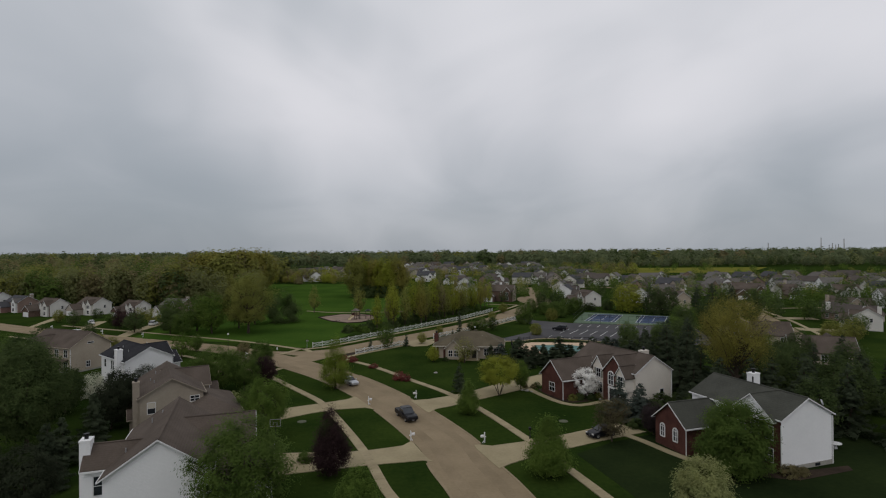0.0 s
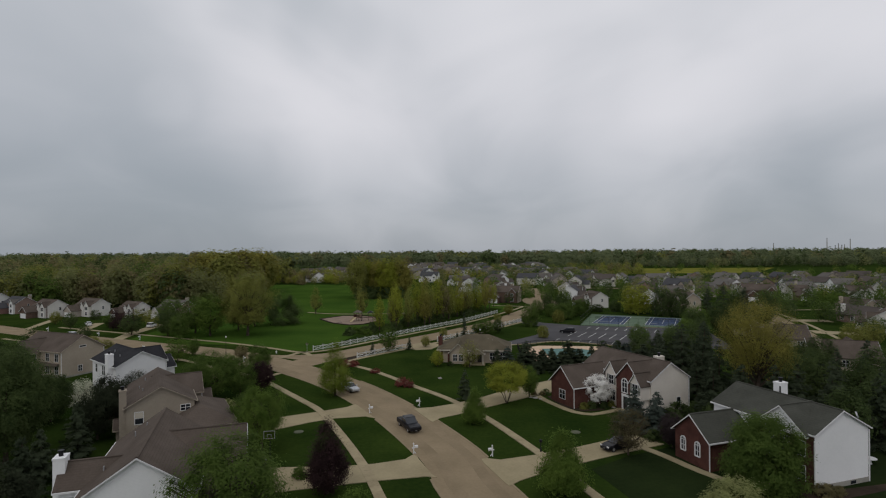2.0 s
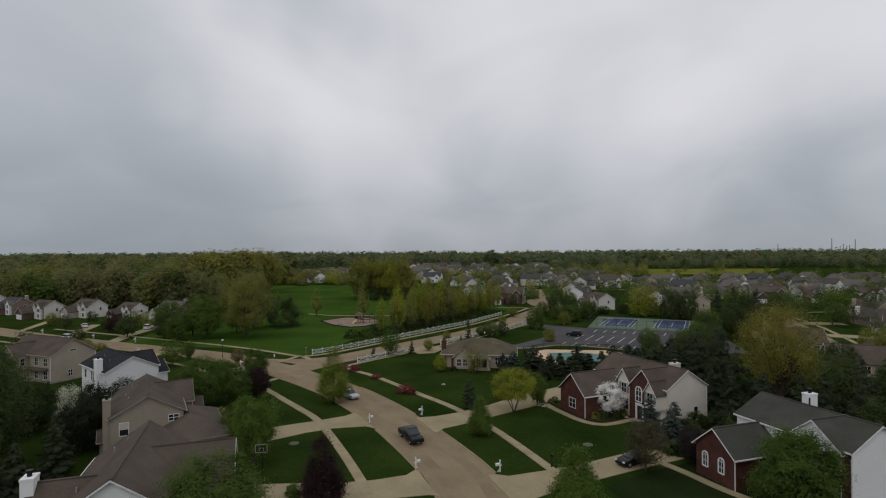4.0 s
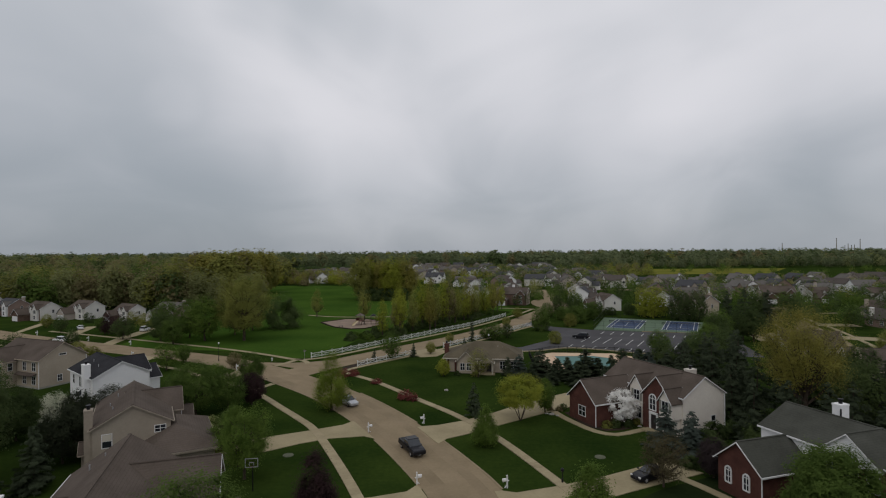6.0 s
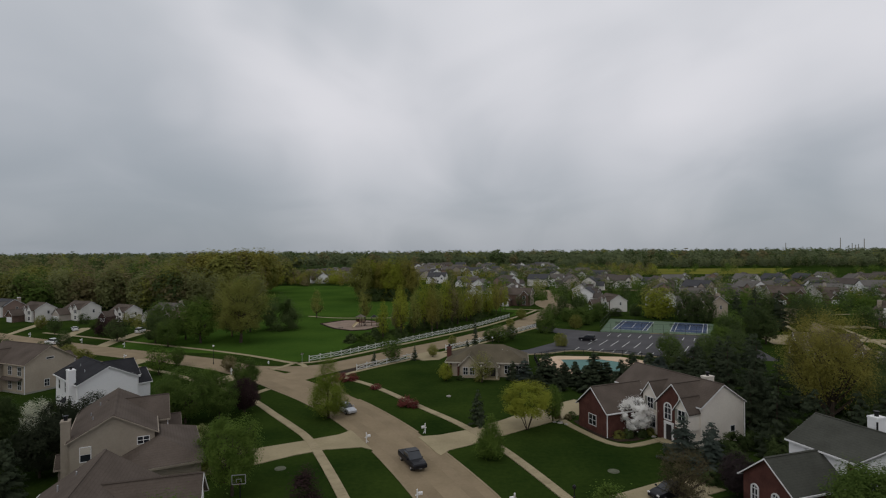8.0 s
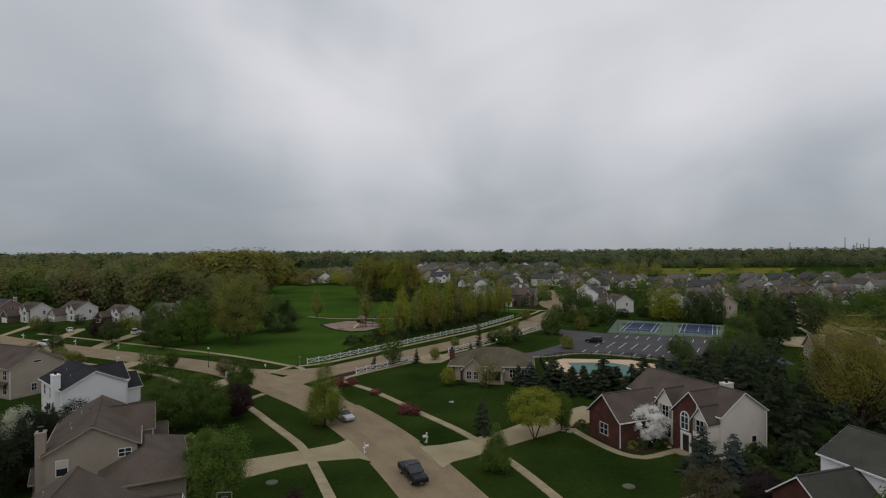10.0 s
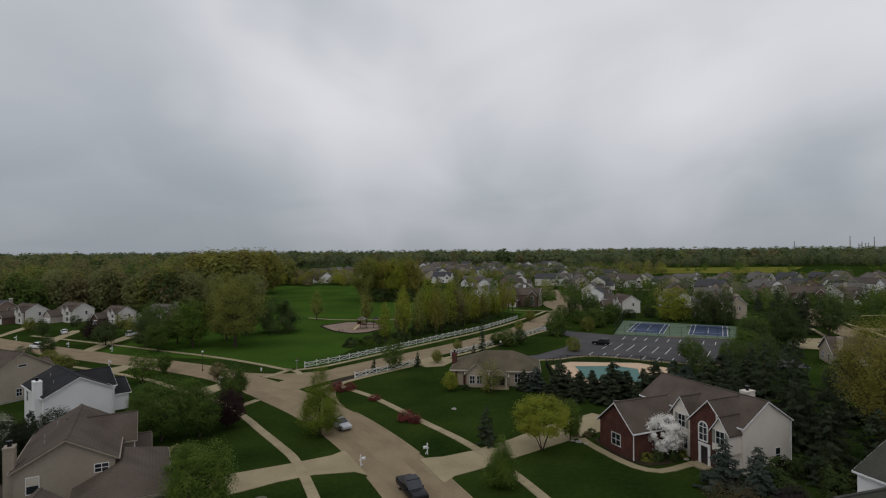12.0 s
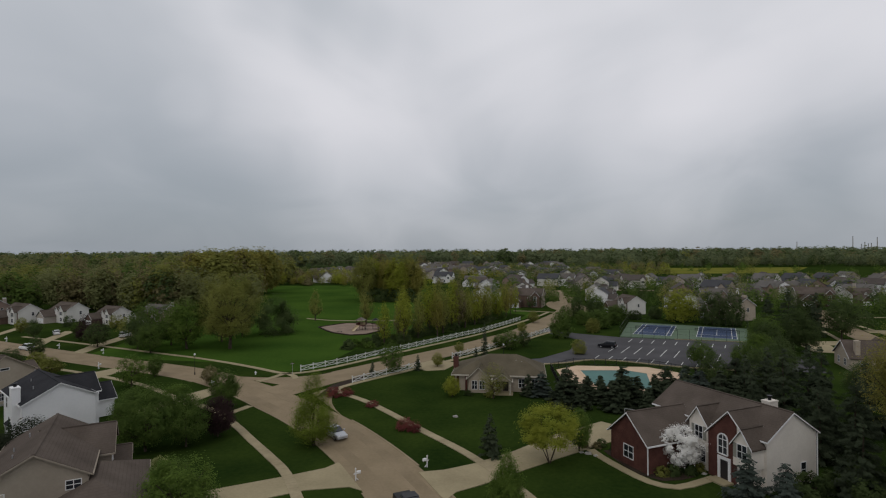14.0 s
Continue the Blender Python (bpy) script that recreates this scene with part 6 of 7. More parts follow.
# ---- woods ----
def woods(name, spots, leaf, n, size, label, seed):
    """A mass of crowns as one mesh."""
    rs = np.random.default_rng(seed)
    P, Nn, S = [], [], []
    for x, y, h, r in spots:
        p, nr, _ = crown_points("wood", n, rs)
        P.append(p * np.array([r, r, h]) + np.array([x, y, 0]))
        Nn.append(nr)
        S.append(rs.uniform(0.6, 1.3, n) * size * (r / 5))
    ob = new(name, cards(name, np.concatenate(P), np.concatenate(Nn), np.concatenate(S), LEAF[leaf], rs))
    return tagged(ob, label, "woods", kind="stuff")


def spots(n, fx, fy, h, r, seed):
    q = random.Random(seed)
    out = []
    for _ in range(n):
        y = fy(q)
        out.append((fx(q, y), y, q.uniform(*h), q.uniform(*r)))
    return out


for k, (leaf, seed) in enumerate((("olive", 1), ("green", 2), ("dark", 3), ("brown", 4), ("bud", 5))):
    # the wood behind the row of houses
    woods("woods_west", spots((70, 44, 24, 70, 54)[k], lambda q, y: q.uniform(-1.05 * y - 30, -0.36 * y + 4), lambda q: 262 + 150 * q.random() ** 1.4, (15, 22), (5.0, 8.0), 20 + seed), leaf, 900, 0.46, "mixed spring woodland behind the houses", seed)
    woods("woods_west_rear", spots((70, 40, 60, 90, 150)[k], lambda q, y: q.uniform(-1.1 * y - 30, -0.30 * y), lambda q: q.uniform(400, 900), (15, 24), (5.5, 9.0), 40 + seed), leaf, 330, 0.84, "mixed woodland reaching into the distance", seed + 10)
    # the tree line along the horizon, mostly in the haze-tinted leaf colour
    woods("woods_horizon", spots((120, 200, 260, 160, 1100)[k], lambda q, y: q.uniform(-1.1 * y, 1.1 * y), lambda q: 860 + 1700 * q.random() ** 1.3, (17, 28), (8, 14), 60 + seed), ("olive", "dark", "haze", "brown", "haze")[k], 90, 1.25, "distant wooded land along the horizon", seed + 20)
    # garden trees among the far houses
    woods("garden_trees", spots((130, 230, 220, 70, 90)[k], lambda q, y: q.uniform(0.0 * y, 0.95 * y if y < 430 else 0.24 * y) + 20, lambda q: q.uniform(285, 720), (6, 11), (2.6, 4.8), 80 + seed), leaf, 180, 0.62, "garden trees among the far houses", seed + 30)
for k, leaf in enumerate(("olive", "bud", "yellow", "gold", "brown")):
    woods("woods_meadow_edge", spots(24, lambda q, y: q.uniform(-165, -50), lambda q: q.uniform(428, 560), (5, 12), (3, 5.5), 130 + k), leaf, 520, 0.5, "young woodland at the meadow's far edge", 140 + k)
    woods("woods_tall_west", spots(9, lambda q, y: q.uniform(-150, -112) - 0.1 * (y - 300), lambda q: q.uniform(290, 380), (24.5, 28.2), (7, 9.5), 150 + k), ("olive", "gold", "olive", "gold", "brown")[k], 1400, 0.5, "tall spring trees rising over the wood", 160 + k)
    woods("woods_centre", spots(18, lambda q, y: q.uniform(-0.16 * y, 0.10 * y), lambda q: q.uniform(400, 830), (6, 11), (3.0, 5.0), 170 + k), leaf, 300, 0.62, "trees between far houses", 180 + k)
    woods("woods_field_edge", spots(14, lambda q, y: q.uniform(0.20 * y, 0.345 * y), lambda q: q.uniform(500, 760), (6, 12), (3.5, 5.5), 210 + k), leaf, 180, 0.8, "trees along the edge of the crop field", 220 + k)
    # three of the five hedgerow masses take the leaf colour with haze in it
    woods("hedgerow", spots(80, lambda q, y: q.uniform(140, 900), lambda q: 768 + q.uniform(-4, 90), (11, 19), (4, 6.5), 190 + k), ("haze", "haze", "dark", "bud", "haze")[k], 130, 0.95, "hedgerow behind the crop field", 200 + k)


woods("garden_trees_east", spots(52, lambda q, y: q.uniform(112, 250), lambda q: q.uniform(160, 292), (6, 11), (2.4, 4.0), 301), "dark", 380, 0.46, "dark garden trees among houses", 302)
woods("garden_trees_east", spots(46, lambda q, y: q.uniform(112, 250), lambda q: q.uniform(160, 292), (5, 10), (2.2, 3.6), 303), "green", 380, 0.46, "green garden trees among houses", 304)
woods("garden_trees_east_far", spots(44, lambda q, y: q.uniform(0.42 * y, 0.95 * y), lambda q: q.uniform(252, 330), (5, 10), (2.4, 4.2), 311), "fresh", 380, 0.46, "fresh green garden trees between houses", 312)
woods("garden_trees_east_far", spots(40, lambda q, y: q.uniform(0.30 * y, 0.95 * y), lambda q: q.uniform(300, 560), (6, 12), (2.6, 4.6), 313), "olive", 300, 0.52, "olive spring trees between houses", 314)
woods("garden_trees_east_far", spots(60, lambda q, y: q.uniform(0.05 * y, 0.80 * y), lambda q: q.uniform(330, 700), (6, 12), (2.8, 4.8), 315), "fresh", 220, 0.62, "fresh green trees between far houses", 316)
woods("garden_trees_north", spots(26, lambda q, y: q.uniform(-4, 92), lambda q: q.uniform(262, 345), (4, 8), (2.0, 3.4), 305), "green", 380, 0.46, "green garden trees beside the far street", 306)
woods("garden_trees_north", spots(20, lambda q, y: q.uniform(-4, 92), lambda q: q.uniform(262, 345), (5, 9), (2.0, 3.2), 307), "dark", 380, 0.46, "dark garden trees beside the far street", 308)


# ---- fences, mail boxes, lamps and other small things ----
def white_fence(pts, name):
    """Crossbuck paddock fence: posts, three rails and a diagonal cross in each bay."""
    f = thing(name, pose(0, 0, 0), "white crossbuck paddock fence along the street", "fence")
    line = smooth_line(pts, 1.0)
    P, acc = [line[0]], 0.0
    for a, b in zip(line, line[1:]):
        acc += math.dist(a, b)
        if acc >= 2.75:
            P.append(b)
            acc = 0.0
    for i, p in enumerate(P):
        part("post", Geo().box(p[0] - 0.09, p[0] + 0.09, p[1] - 0.09, p[1] + 0.09, 0, 1.45).box(p[0] - 0.12, p[0] + 0.12, p[1] - 0.12, p[1] + 0.12, 1.42, 1.5), WHITE_FENCE, f)
        if i:
            a = P[i - 1]
            for nm, z0, z1, w in (("top_rail", 1.2, 1.2, 0.065), ("bottom_rail", 0.3, 0.3, 0.06), ("brace", 0.35, 1.15, 0.05), ("brace", 1.15, 0.35, 0.05)):
                d = Vector((p[0] - a[0], p[1] - a[1], z1 - z0))
                m = Matrix.Translation((a[0], a[1], z0)) @ d.to_track_quat("X", "Z").to_matrix().to_4x4()
                part(nm, Geo().box(0, d.length, -0.03, 0.03, -w, w, m), WHITE_FENCE, f)
    return f


white_fence([(-36.6, 150.6), (-29.6, 158.9), (-22.4, 169.4), (-12.6, 183.2), (-4.3, 195.4), (4.6, 208.0), (11.0, 219.5), (20.0, 237.0)], "white_fence")
white_fence([(-23.0, 140.2), (-18.6, 145.8), (-13.8, 151.6), (-10.8, 155.2)], "white_fence")
white_fence([(-3.6, 165.2), (3.6, 174.4), (12.0, 186.6), (19.6, 198.4), (26.4, 208.4)], "white_fence")


def pool_fence():
    f = thing("metal_fence", pose(0, 0, 0), "black metal fence round the pool", "fence")
    ring = [(18.4, 153.0), (24.4, 158.2), (41.0, 156.8), (48.0, 149.0), (42.5, 128.0), (17.6, 135.0)]
    rail = Geo()
    for a, b in zip(ring, ring[1:] + ring[:1]):
        n = int(math.dist(a, b) / 2.2)
        for k in range(n):
            p = [a[j] + (b[j] - a[j]) * k / n for j in (0, 1)]
            part("post", Geo().box(p[0] - 0.05, p[0] + 0.05, p[1] - 0.05, p[1] + 0.05, 0, 1.6), METAL, f)
        ribbon([a, b], 0.05, 1.38, 1.46, rail)
        ribbon([a, b], 0.05, 0.16, 0.24, rail)
        m = int(math.dist(a, b) / 0.16)
        for k in range(m):
            p = [a[j] + (b[j] - a[j]) * k / m for j in (0, 1)]
            rail.box(p[0] - 0.012, p[0] + 0.012, p[1] - 0.012, p[1] + 0.012, 0.2, 1.5)
    part("rail", rail, METAL, f)


pool_fence()


def mail_box(x, y, rz):
    b = thing("mail_box", pose(x, y, 0, 0, 0, rz) @ Matrix.Scale(0.8, 4), "white wooden mail box post with cross arm", "mail box", "mail boxes along the street")
    part("post", Geo().box(-0.075, 0.075, -0.075, 0.075, 0, 1.75).add([(-0.1, -0.1, 1.75), (0.1, -0.1, 1.75), (0.1, 0.1, 1.75), (-0.1, 0.1, 1.75), (0, 0, 1.92)], [(0, 1, 4), (1, 2, 4), (2, 3, 4), (3, 0, 4), (3, 2, 1, 0)]), TRIM, b)
    part("arm", Geo().box(-0.7, 0.28, -0.06, 0.06, 0.98, 1.1), TRIM, b)
    part("brace", Geo().box(0, 0.62, -0.05, 0.05, -0.05, 0.05, pose(0.03, 0, 0.55, 0, -48, 0) @ Matrix.Scale(-1, 4, (1, 0, 0))), TRIM, b)
    g = Geo()
    ring = [(-0.15, 0)] + [(-0.15 * math.cos(math.pi * i / 8), 0.2 + 0.15 * math.sin(math.pi * i / 8)) for i in range(9)] + [(0.15, 0)]
    n = len(ring)
    g.add([(-0.72, a, 1.1 + z) for a, z in ring] + [(-0.15, a, 1.1 + z) for a, z in ring], [tuple(range(n)), tuple(range(2 * n - 1, n - 1, -1))] + [(i, (i + 1) % n, n + (i + 1) % n, n + i) for i in range(n)])
    part("box", g, TRIM, b)


for x, y, rz in ((-4.6, 76.0, 200), (5.7, 75.2, 20), (-13.1, 94.1, 205), (-5.1, 98.3, 25), (-50.0, 136.6, 245), (-112.5, 178.4, 65), (-137.5, 190.0, 65), (-95.0, 171.0, 65), (-84, 153.0, 245)):
    mail_box(x, y, rz)


def street_lamp(x, y, h=4.2):
    b = thing("street_lamp", pose(x, y, 0), "dark post-top street lamp with white globe", "street lamp", "street lamps")
    part("pole", Geo().tube([(0, 0, 0), (0, 0, 0.5), (0, 0, 0.55), (0, 0, h)], [0.13, 0.11, 0.06, 0.045], 8), METAL, b)
    part("globe" if h > 2 else "lantern", Geo().tube([(0, 0, h - 0.02), (0, 0, h + 0.12), (0, 0, h + 0.34), (0, 0, h + 0.44)], [0.10, 0.22, 0.2, 0.06], 10), TRIM if h > 2 else METAL, b, "white lamp globe" if h > 2 else "dark lantern head")


for x, y in ((-58.8, 147.4), (12.2, 76.6), (9.0, 166.5)):
    street_lamp(x, y, 4.2 if x < 0 else 1.3 if x > 12 else 3.0)


def street_sign(x, y):
    b = thing("street_sign", pose(x, y, 0, 0, 0, 35), "green street name sign on a post", "street sign")
    part("pole", Geo().tube([(0, 0, 0), (0, 0, 2.7)], [0.035, 0.035], 6), PALE_METAL, b)
    g = Geo().box(-0.45, 0.45, -0.012, 0.012, 2.5, 2.68)
    plate = part("plate", g, PLAY_GREEN, b)
    part("lettering", Geo().box(-0.34, 0.34, -0.016, 0.016, 2.56, 2.62), TRIM, plate)
    part("cross_plate", Geo().box(-0.012, 0.012, -0.45, 0.45, 2.7, 2.88), PLAY_GREEN, b)


street_sign(-37.2, 146.6)


def hydrant(x, y):
    b = thing("fire_hydrant", pose(x, y, 0), "pale fire hydrant on the grass verge", "fire hydrant")
    part("barrel", Geo().tube([(0, 0, 0), (0, 0, 0.55), (0, 0, 0.6), (0, 0, 0.75)], [0.14, 0.13, 0.17, 0.06], 10), TRIM, b)
    part("outlet", Geo().tube([(-0.24, 0, 0.42), (0.24, 0, 0.42)], [0.07, 0.07], 8), TRIM, b)


hydrant(-45.6, 147.7)


def hoop(x, y, rz):
    b = thing("basketball_hoop", pose(x, y, 0, 0, 0, rz), "basketball hoop with pale backboard beside a driveway", "basketball hoop", "basketball hoops")
    part("pole", Geo().tube([(0, 0, 0), (0, 0, 2.9), (0, -0.5, 3.2)], [0.07, 0.06, 0.05], 7), METAL, b)
    board = part("backboard", Geo().box(-0.66, 0.66, -0.61, -0.59, 2.95, 3.85), CLEAR, b, "clear backboard with pale frame")
    for a in ((-0.7, 0.7, 2.9, 2.96), (-0.7, 0.7, 3.84, 3.9), (-0.7, -0.64, 2.96, 3.84), (0.64, 0.7, 2.96, 3.84), (-0.26, 0.26, 3.42, 3.46), (-0.26, -0.22, 3.1, 3.42), (0.22, 0.26, 3.1, 3.42)):
        part("frame_bar", Geo().box(a[0], a[1], -0.63, -0.58, a[2], a[3]), PALE_METAL, board)
    ring = [(0.22 * math.cos(i * math.pi / 6), -0.86 + 0.22 * math.sin(i * math.pi / 6), 3.05) for i in range(13)]
    part("rim", Geo().tube(ring, [0.015] * 13, 5), PLAY_RED, b)


hoop(-23.0, 74.2, 10)
hoop(22.6, 109.4, 150)


def play_set():
    b = thing("play_set", pose(-36.6, 212.5, 0, 0, 0, -20), "playground climbing frame with slide and brown roof", "play set")
    for x in (0, 2.2):
        for y in (0, 2.2):
            part("post", Geo().tube([(x, y, 0), (x, y, 3.4)], [0.09, 0.09], 7), BARK, b)
    part("platform", Geo().box(-0.1, 2.3, -0.1, 2.3, 1.45, 1.6), PLAY_RED, b)
    part("roof", Geo().add([(-0.3, -0.3, 3.3), (2.5, -0.3, 3.3), (2.5, 2.5, 3.3), (-0.3, 2.5, 3.3), (1.1, 1.1, 4.3)], [(0, 1, 4), (1, 2, 4), (2, 3, 4), (3, 0, 4), (3, 2, 1, 0)]), PLAY_GREEN, b)
    part("slide", Geo().add([(0.3, -0.1, 1.6), (1.2, -0.1, 1.6), (1.2, -3.4, 0.25), (0.3, -3.4, 0.25), (0.3, -0.1, 1.5), (1.2, -0.1, 1.5), (1.2, -3.4, 0.15), (0.3, -3.4, 0.15)], [(0, 1, 2, 3), (4, 5, 6, 7), (0, 1, 5, 4), (1, 2, 6, 5), (2, 3, 7, 6), (3, 0, 4, 7)])
         .box(0.22, 0.3, -3.4, -0.1, 0.0, 0.35, pose(0, 0, 1.55, 22, 0, 0)), PLAY_TAN, b, "tan plastic slide")
    part("side_panel", Geo().box(-0.05, 0.05, 0, 2.2, 1.6, 2.5), PLAY_RED, b)
    part("back_panel", Geo().box(0, 2.2, 2.15, 2.25, 1.6, 2.5), PLAY_TAN, b)
    part("ladder", Geo().tube([(2.3, 0.5, 1.6), (3.3, 0.5, 0)], [0.05, 0.05], 6).tube([(2.3, 1.5, 1.6), (3.3, 1.5, 0)], [0.05, 0.05], 6).tube([(2.8, 0.5, 0.8), (2.8, 1.5, 0.8)], [0.04, 0.04], 6).tube([(3.05, 0.5, 0.4), (3.05, 1.5, 0.4)], [0.04, 0.04], 6), METAL, b)
    c = thing("play_tower", pose(-31.2, 213.2, 0, 0, 0, 10), "second playground tower with dark roof", "play tower")
    for x in (0, 1.8):
        for y in (0, 1.8):
            part("post", Geo().tube([(x, y, 0), (x, y, 3.2)], [0.08, 0.08], 7), BARK, c)
    part("platform", Geo().box(-0.1, 1.9, -0.1, 1.9, 1.2, 1.35), PLAY_RED, c)
    part("roof", Geo().add([(-0.3, -0.3, 3.1), (2.1, -0.3, 3.1), (2.1, 2.1, 3.1), (-0.3, 2.1, 3.1), (0.9, 0.9, 3.9)], [(0, 1, 4), (1, 2, 4), (2, 3, 4), (3, 0, 4), (3, 2, 1, 0)]), METAL, c)
    part("bridge", Geo().box(-3.2, -0.1, 0.4, 1.4, 1.15, 1.3), BARK, c)
    d = thing("bench", pose(-41.0, 207.2, 0, 0, 0, 30), "low dark bench on wood chips", "bench")
    part("seat", Geo().box(-0.8, 0.8, -0.2, 0.2, 0.42, 0.48), METAL, d)
    for x in (-0.6, 0.6):
        part("leg", Geo().box(x - 0.05, x + 0.05, -0.18, 0.18, 0, 0.42), METAL, d)


play_set()


def rounded_body(sections):
    """A body from cross sections along y: (y, half width, z low, z high, inset of the top edge)."""
    g = Geo()
    k = 8
    vs, fs = [], []
    for y, w, z0, z1, ins in sections:
        vs += [(-w * 0.94, y, z0), (w * 0.94, y, z0), (w, y, z0 + 0.25 * (z1 - z0)), (w * 0.99, y, z0 + 0.72 * (z1 - z0)), (w - ins, y, z1), (-(w - ins), y, z1), (-w * 0.99, y, z0 + 0.72 * (z1 - z0)), (-w, y, z0 + 0.25 * (z1 - z0))]
    for i in range(len(sections) - 1):
        for j in range(k):
            fs.append((i * k + j, i * k + (j + 1) % k, (i + 1) * k + (j + 1) % k, (i + 1) * k + j))
    n = len(sections) - 1
    fs += [tuple(range(k - 1, -1, -1)), tuple(n * k + j for j in range(k))]
    return g.add(vs, fs)


def car(x, y, rz, paint, kind, label):
    """y is the way it faces."""
    c = thing("car" if kind != "pickup" else "pickup_truck", pose(x, y, 0.06, 0, 0, rz), label, "car" if kind != "pickup" else "pickup truck")
    if kind == "sedan":
        body = [(-2.3, 0.78, 0.32, 0.80, 0.1), (-2.2, 0.86, 0.25, 0.95, 0.1), (-1.0, 0.9, 0.22, 0.97, 0.08), (0.6, 0.9, 0.22, 0.96, 0.08), (1.6, 0.88, 0.22, 0.86, 0.1), (2.2, 0.82, 0.26, 0.74, 0.12), (2.32, 0.7, 0.32, 0.62, 0.12)]
        cab = [(-1.75, 0.74, 0.93, 0.97, 0.04), (-1.05, 0.76, 0.93, 1.40, 0.2), (0.1, 0.77, 0.93, 1.44, 0.2), (0.95, 0.76, 0.93, 0.98, 0.04)]
        wb, L = 1.42, 2.3
    elif kind == "suv":
        body = [(-2.35, 0.85, 0.36, 1.05, 0.08), (-2.25, 0.93, 0.3, 1.12, 0.08), (0.7, 0.94, 0.28, 1.12, 0.08), (1.7, 0.92, 0.28, 1.02, 0.1), (2.3, 0.86, 0.32, 0.92, 0.12), (2.4, 0.76, 0.38, 0.78, 0.12)]
        cab = [(-2.2, 0.80, 1.08, 1.14, 0.04), (-1.95, 0.82, 1.08, 1.76, 0.16), (0.0, 0.82, 1.08, 1.78, 0.16), (0.95, 0.82, 1.08, 1.14, 0.04)]
        wb, L = 1.45, 2.38
    else:
        body = [(-2.8, 0.92, 0.45, 1.08, 0.06), (-2.7, 0.96, 0.4, 1.12, 0.06), (-0.75, 0.97, 0.38, 1.12, 0.06), (0.8, 0.97, 0.38, 1.12, 0.08), (2.2, 0.95, 0.38, 1.08, 0.1), (2.75, 0.9, 0.42, 1.0, 0.12), (2.85, 0.8, 0.5, 0.85, 0.12)]
        cab = [(-0.85, 0.84, 1.08, 1.14, 0.03), (-0.7, 0.86, 1.08, 1.82, 0.14), (0.5, 0.86, 1.08, 1.84, 0.14), (1.35, 0.85, 1.08, 1.14, 0.04)]
        wb, L = 1.75, 2.82
    part("body", rounded_body(body), paint, c)
    gl = part("window", rounded_body(cab), GLASS, c, "dark glazing")
    # painted roof over the glazing
    (y0, w0, _, z0, i0), (y1, w1, _, z1, i1) = cab[1], cab[2]
    part("roof", rounded_body([(y0 - 0.05, w0 - i0 + 0.06, z0 - 0.05, z0 + 0.03, 0.1), (y1 + 0.05, w1 - i1 + 0.06, z1 - 0.05, z1 + 0.03, 0.1)]), paint, c)
    for s in (-1, 1):
        for e in (-1, 1):
            w = part("wheel", Geo().tube([(s * 0.66, e * wb, 0.33), (s * 0.9, e * wb, 0.33)], [0.34, 0.34], 16), TYRE, c)
            part("rim", Geo().tube([(s * 0.89, e * wb, 0.33), (s * 0.93, e * wb, 0.33)], [0.2, 0.17], 12), PALE_METAL, w)
        part("headlight", Geo().box(s * 0.62 - 0.16, s * 0.62 + 0.16, L - 0.12, L - 0.02, 0.62, 0.78), TRIM, c)
        part("tail_light", Geo().box(s * 0.68 - 0.13, s * 0.68 + 0.13, -L - 0.02, -L + 0.12, 0.7, 0.9), PLAY_RED, c)
        part("mirror", Geo().box(s * 0.98 - 0.1, s * 0.98 + 0.1, 0.72, 0.86, 0.95, 1.12), paint, c)
    if kind == "pickup":
        part("cargo_bed", Geo().box(-0.78, 0.78, -2.6, -0.95, 1.10, 1.135), TYRE, c, "dark open cargo bed")
    part("number_plate", Geo().box(-0.16, 0.16, L - 0.03, L + 0.02, 0.42, 0.54), PALE_METAL, c)


car(-6.0, 86.4, 206, CAR_DARK, "pickup", "dark pickup truck driving along the street")
car(-19.0, 108.9, 220, CAR_SILVER, "sedan", "silver sedan driving along the street")
car(22.6, 77.8, 118, CAR_DARK, "sedan", "dark car parked on a driveway under a tree")
car(37.6, 180.0, 62, CAR_DARK, "suv", "dark car parked in a painted bay")
car(-106.6, 198.6, 8, CAR_WHITE, "suv", "white sport utility car parked on a driveway")
car(-132.5, 203.5, 40, CAR_WHITE, "sedan", "white car parked on a driveway")
car(-120.0, 176.2, 65, CAR_WHITE, "suv", "white van driving along the street")
car(131, 243.5, 95, CAR_DARK, "sedan", "dark car standing at a street corner")

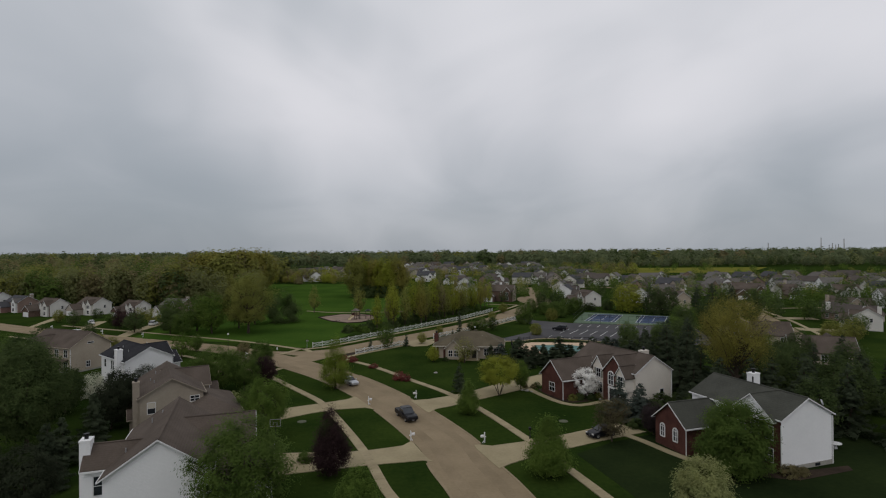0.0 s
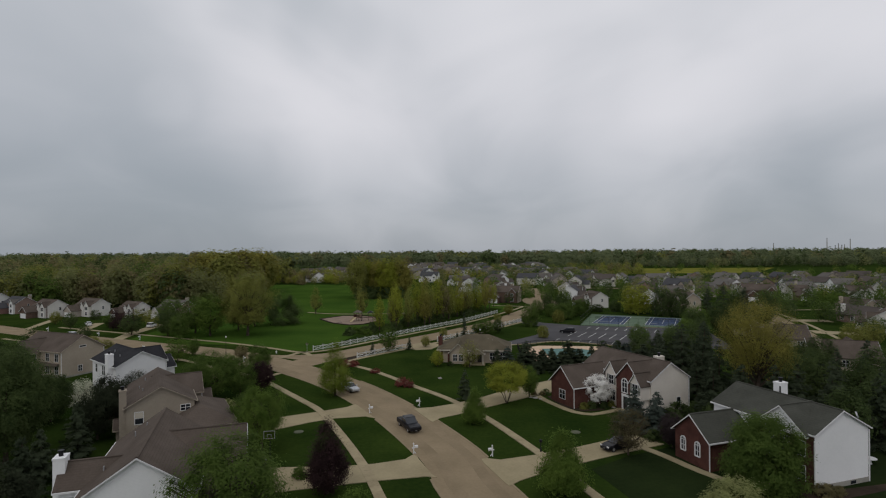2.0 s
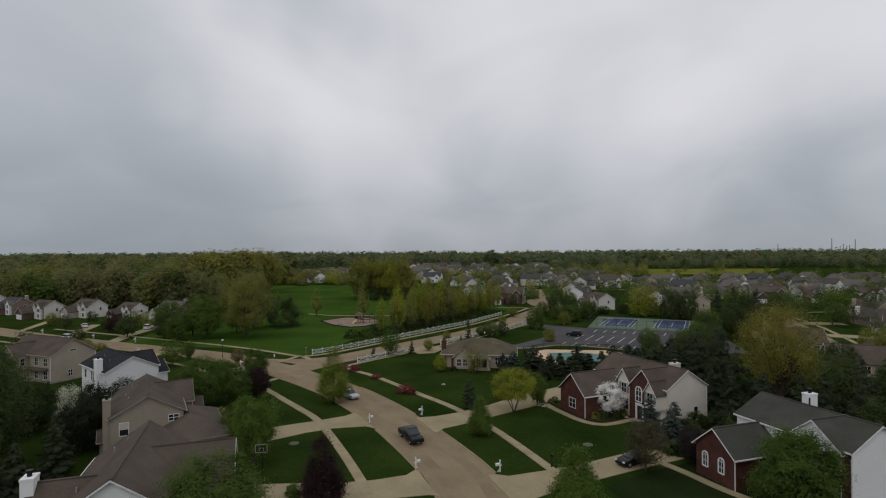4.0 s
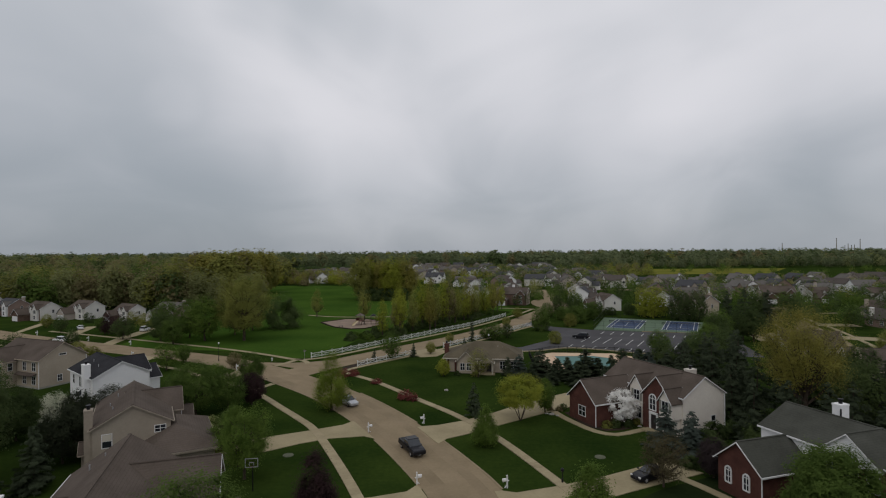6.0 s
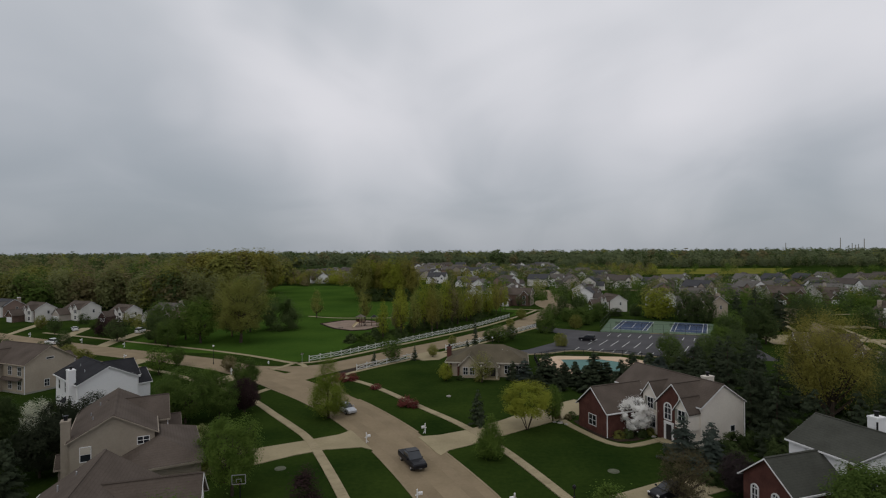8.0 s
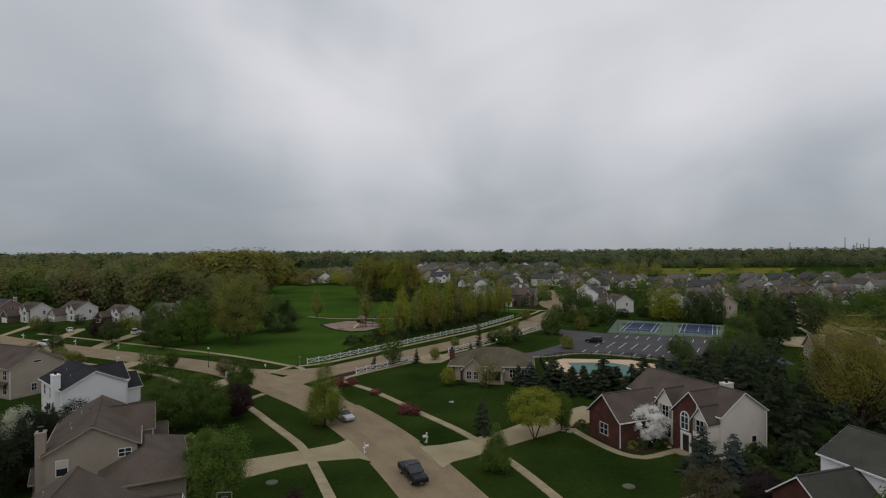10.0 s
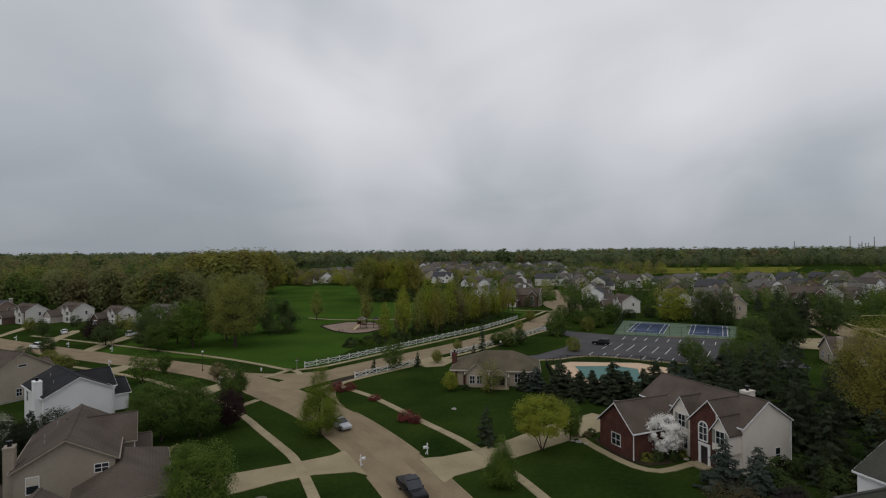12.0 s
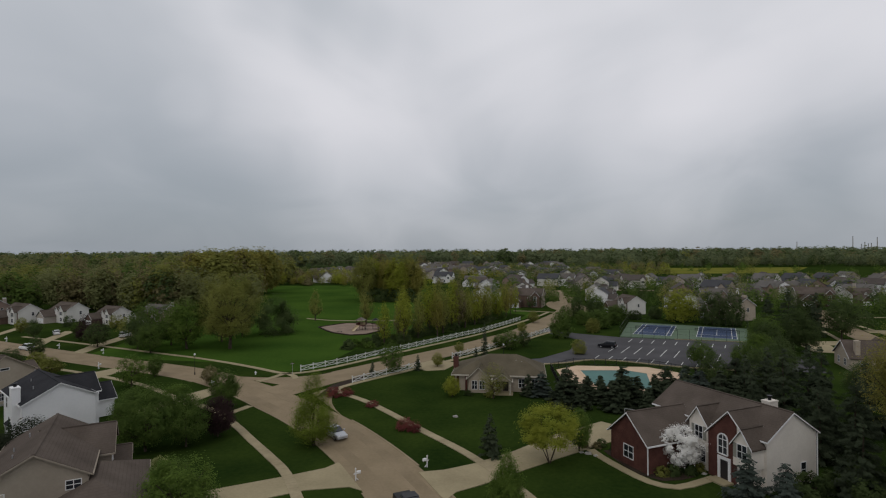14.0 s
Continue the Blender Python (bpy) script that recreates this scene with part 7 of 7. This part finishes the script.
# garden table behind the white house, stones, ground boxes
def garden_table(x, y):
    b = thing("garden_table", pose(x, y, 0), "pale round garden table on the back lawn", "table")
    part("top", Geo().tube([(0, 0, 0.68), (0, 0, 0.74)], [0.75, 0.75], 18), TRIM, b)
    part("pedestal", Geo().tube([(0, 0, 0), (0, 0, 0.68)], [0.25, 0.06], 8), TRIM, b)


garden_table(52.2, 72.5)


def rock(x, y, s, seed):
    rs = np.random.default_rng(seed)
    bm = bmesh.new()
    bmesh.ops.create_icosphere(bm, subdivisions=2, radius=1)
    for v in bm.verts:
        v.co = Vector((v.co.x * s, v.co.y * s * 0.8, max(-0.05, v.co.z * s * 0.55))) * (1 + 0.35 * (noise.noise(v.co * 1.7 + Vector((seed, 0, 0)))))
    me = bpy.data.meshes.new("rock")
    bm.to_mesh(me)
    bm.free()
    me.materials.append(ROCK)
    ob = new("rock", me)
    ob.location = (x, y, 0)
    tagged(ob, "pale garden rock beside the lawn", "rock", "garden rocks")


for i, (x, y, s) in enumerate(((15.6, 103.2, 0.5), (16.4, 102.4, 0.35), (14.8, 103.6, 0.3), (-2.0, 118.6, 0.5), (27.8, 97.0, 0.35), (52.0, 63.0, 0.4))):
    rock(x, y, s, i)


def utility_box(x, y):
    b = thing("utility_box", pose(x, y, 0, 0, 0, 20), "pale flush utility cover set in the lawn", "utility box")
    part("casing", Geo().tube([(0, 0, 0.0), (0, 0, 0.06)], [0.72, 0.7], 16), COVER, b)
    part("lid", Geo().tube([(0, 0, 0.06), (0, 0, 0.09)], [0.55, 0.53], 16), COVER, b)


utility_box(-22.3, 85.0)
utility_box(18.6, 84.6)


def mast(x, y, h, name, label):
    b = thing(name, pose(x, y, 0), label, "chimney stack" if h > 40 else "tower")
    part("shaft", Geo().tube([(0, 0, 0), (0, 0, h)], [2.6, 1.7], 10), PALE_METAL if h < 40 else STONE, b)
    part("top_ring", Geo().tube([(0, 0, h - 3), (0, 0, h)], [2.0, 2.0], 10), METAL, b)


for x, h in ((2031, 78), (2155, 72), (2092, 48), (2110, 40), (2125, 42), (2075, 38), (1745, 52)):
    mast(x, 3000, h, "smoke_stack", "tall distant industrial stack on the horizon")
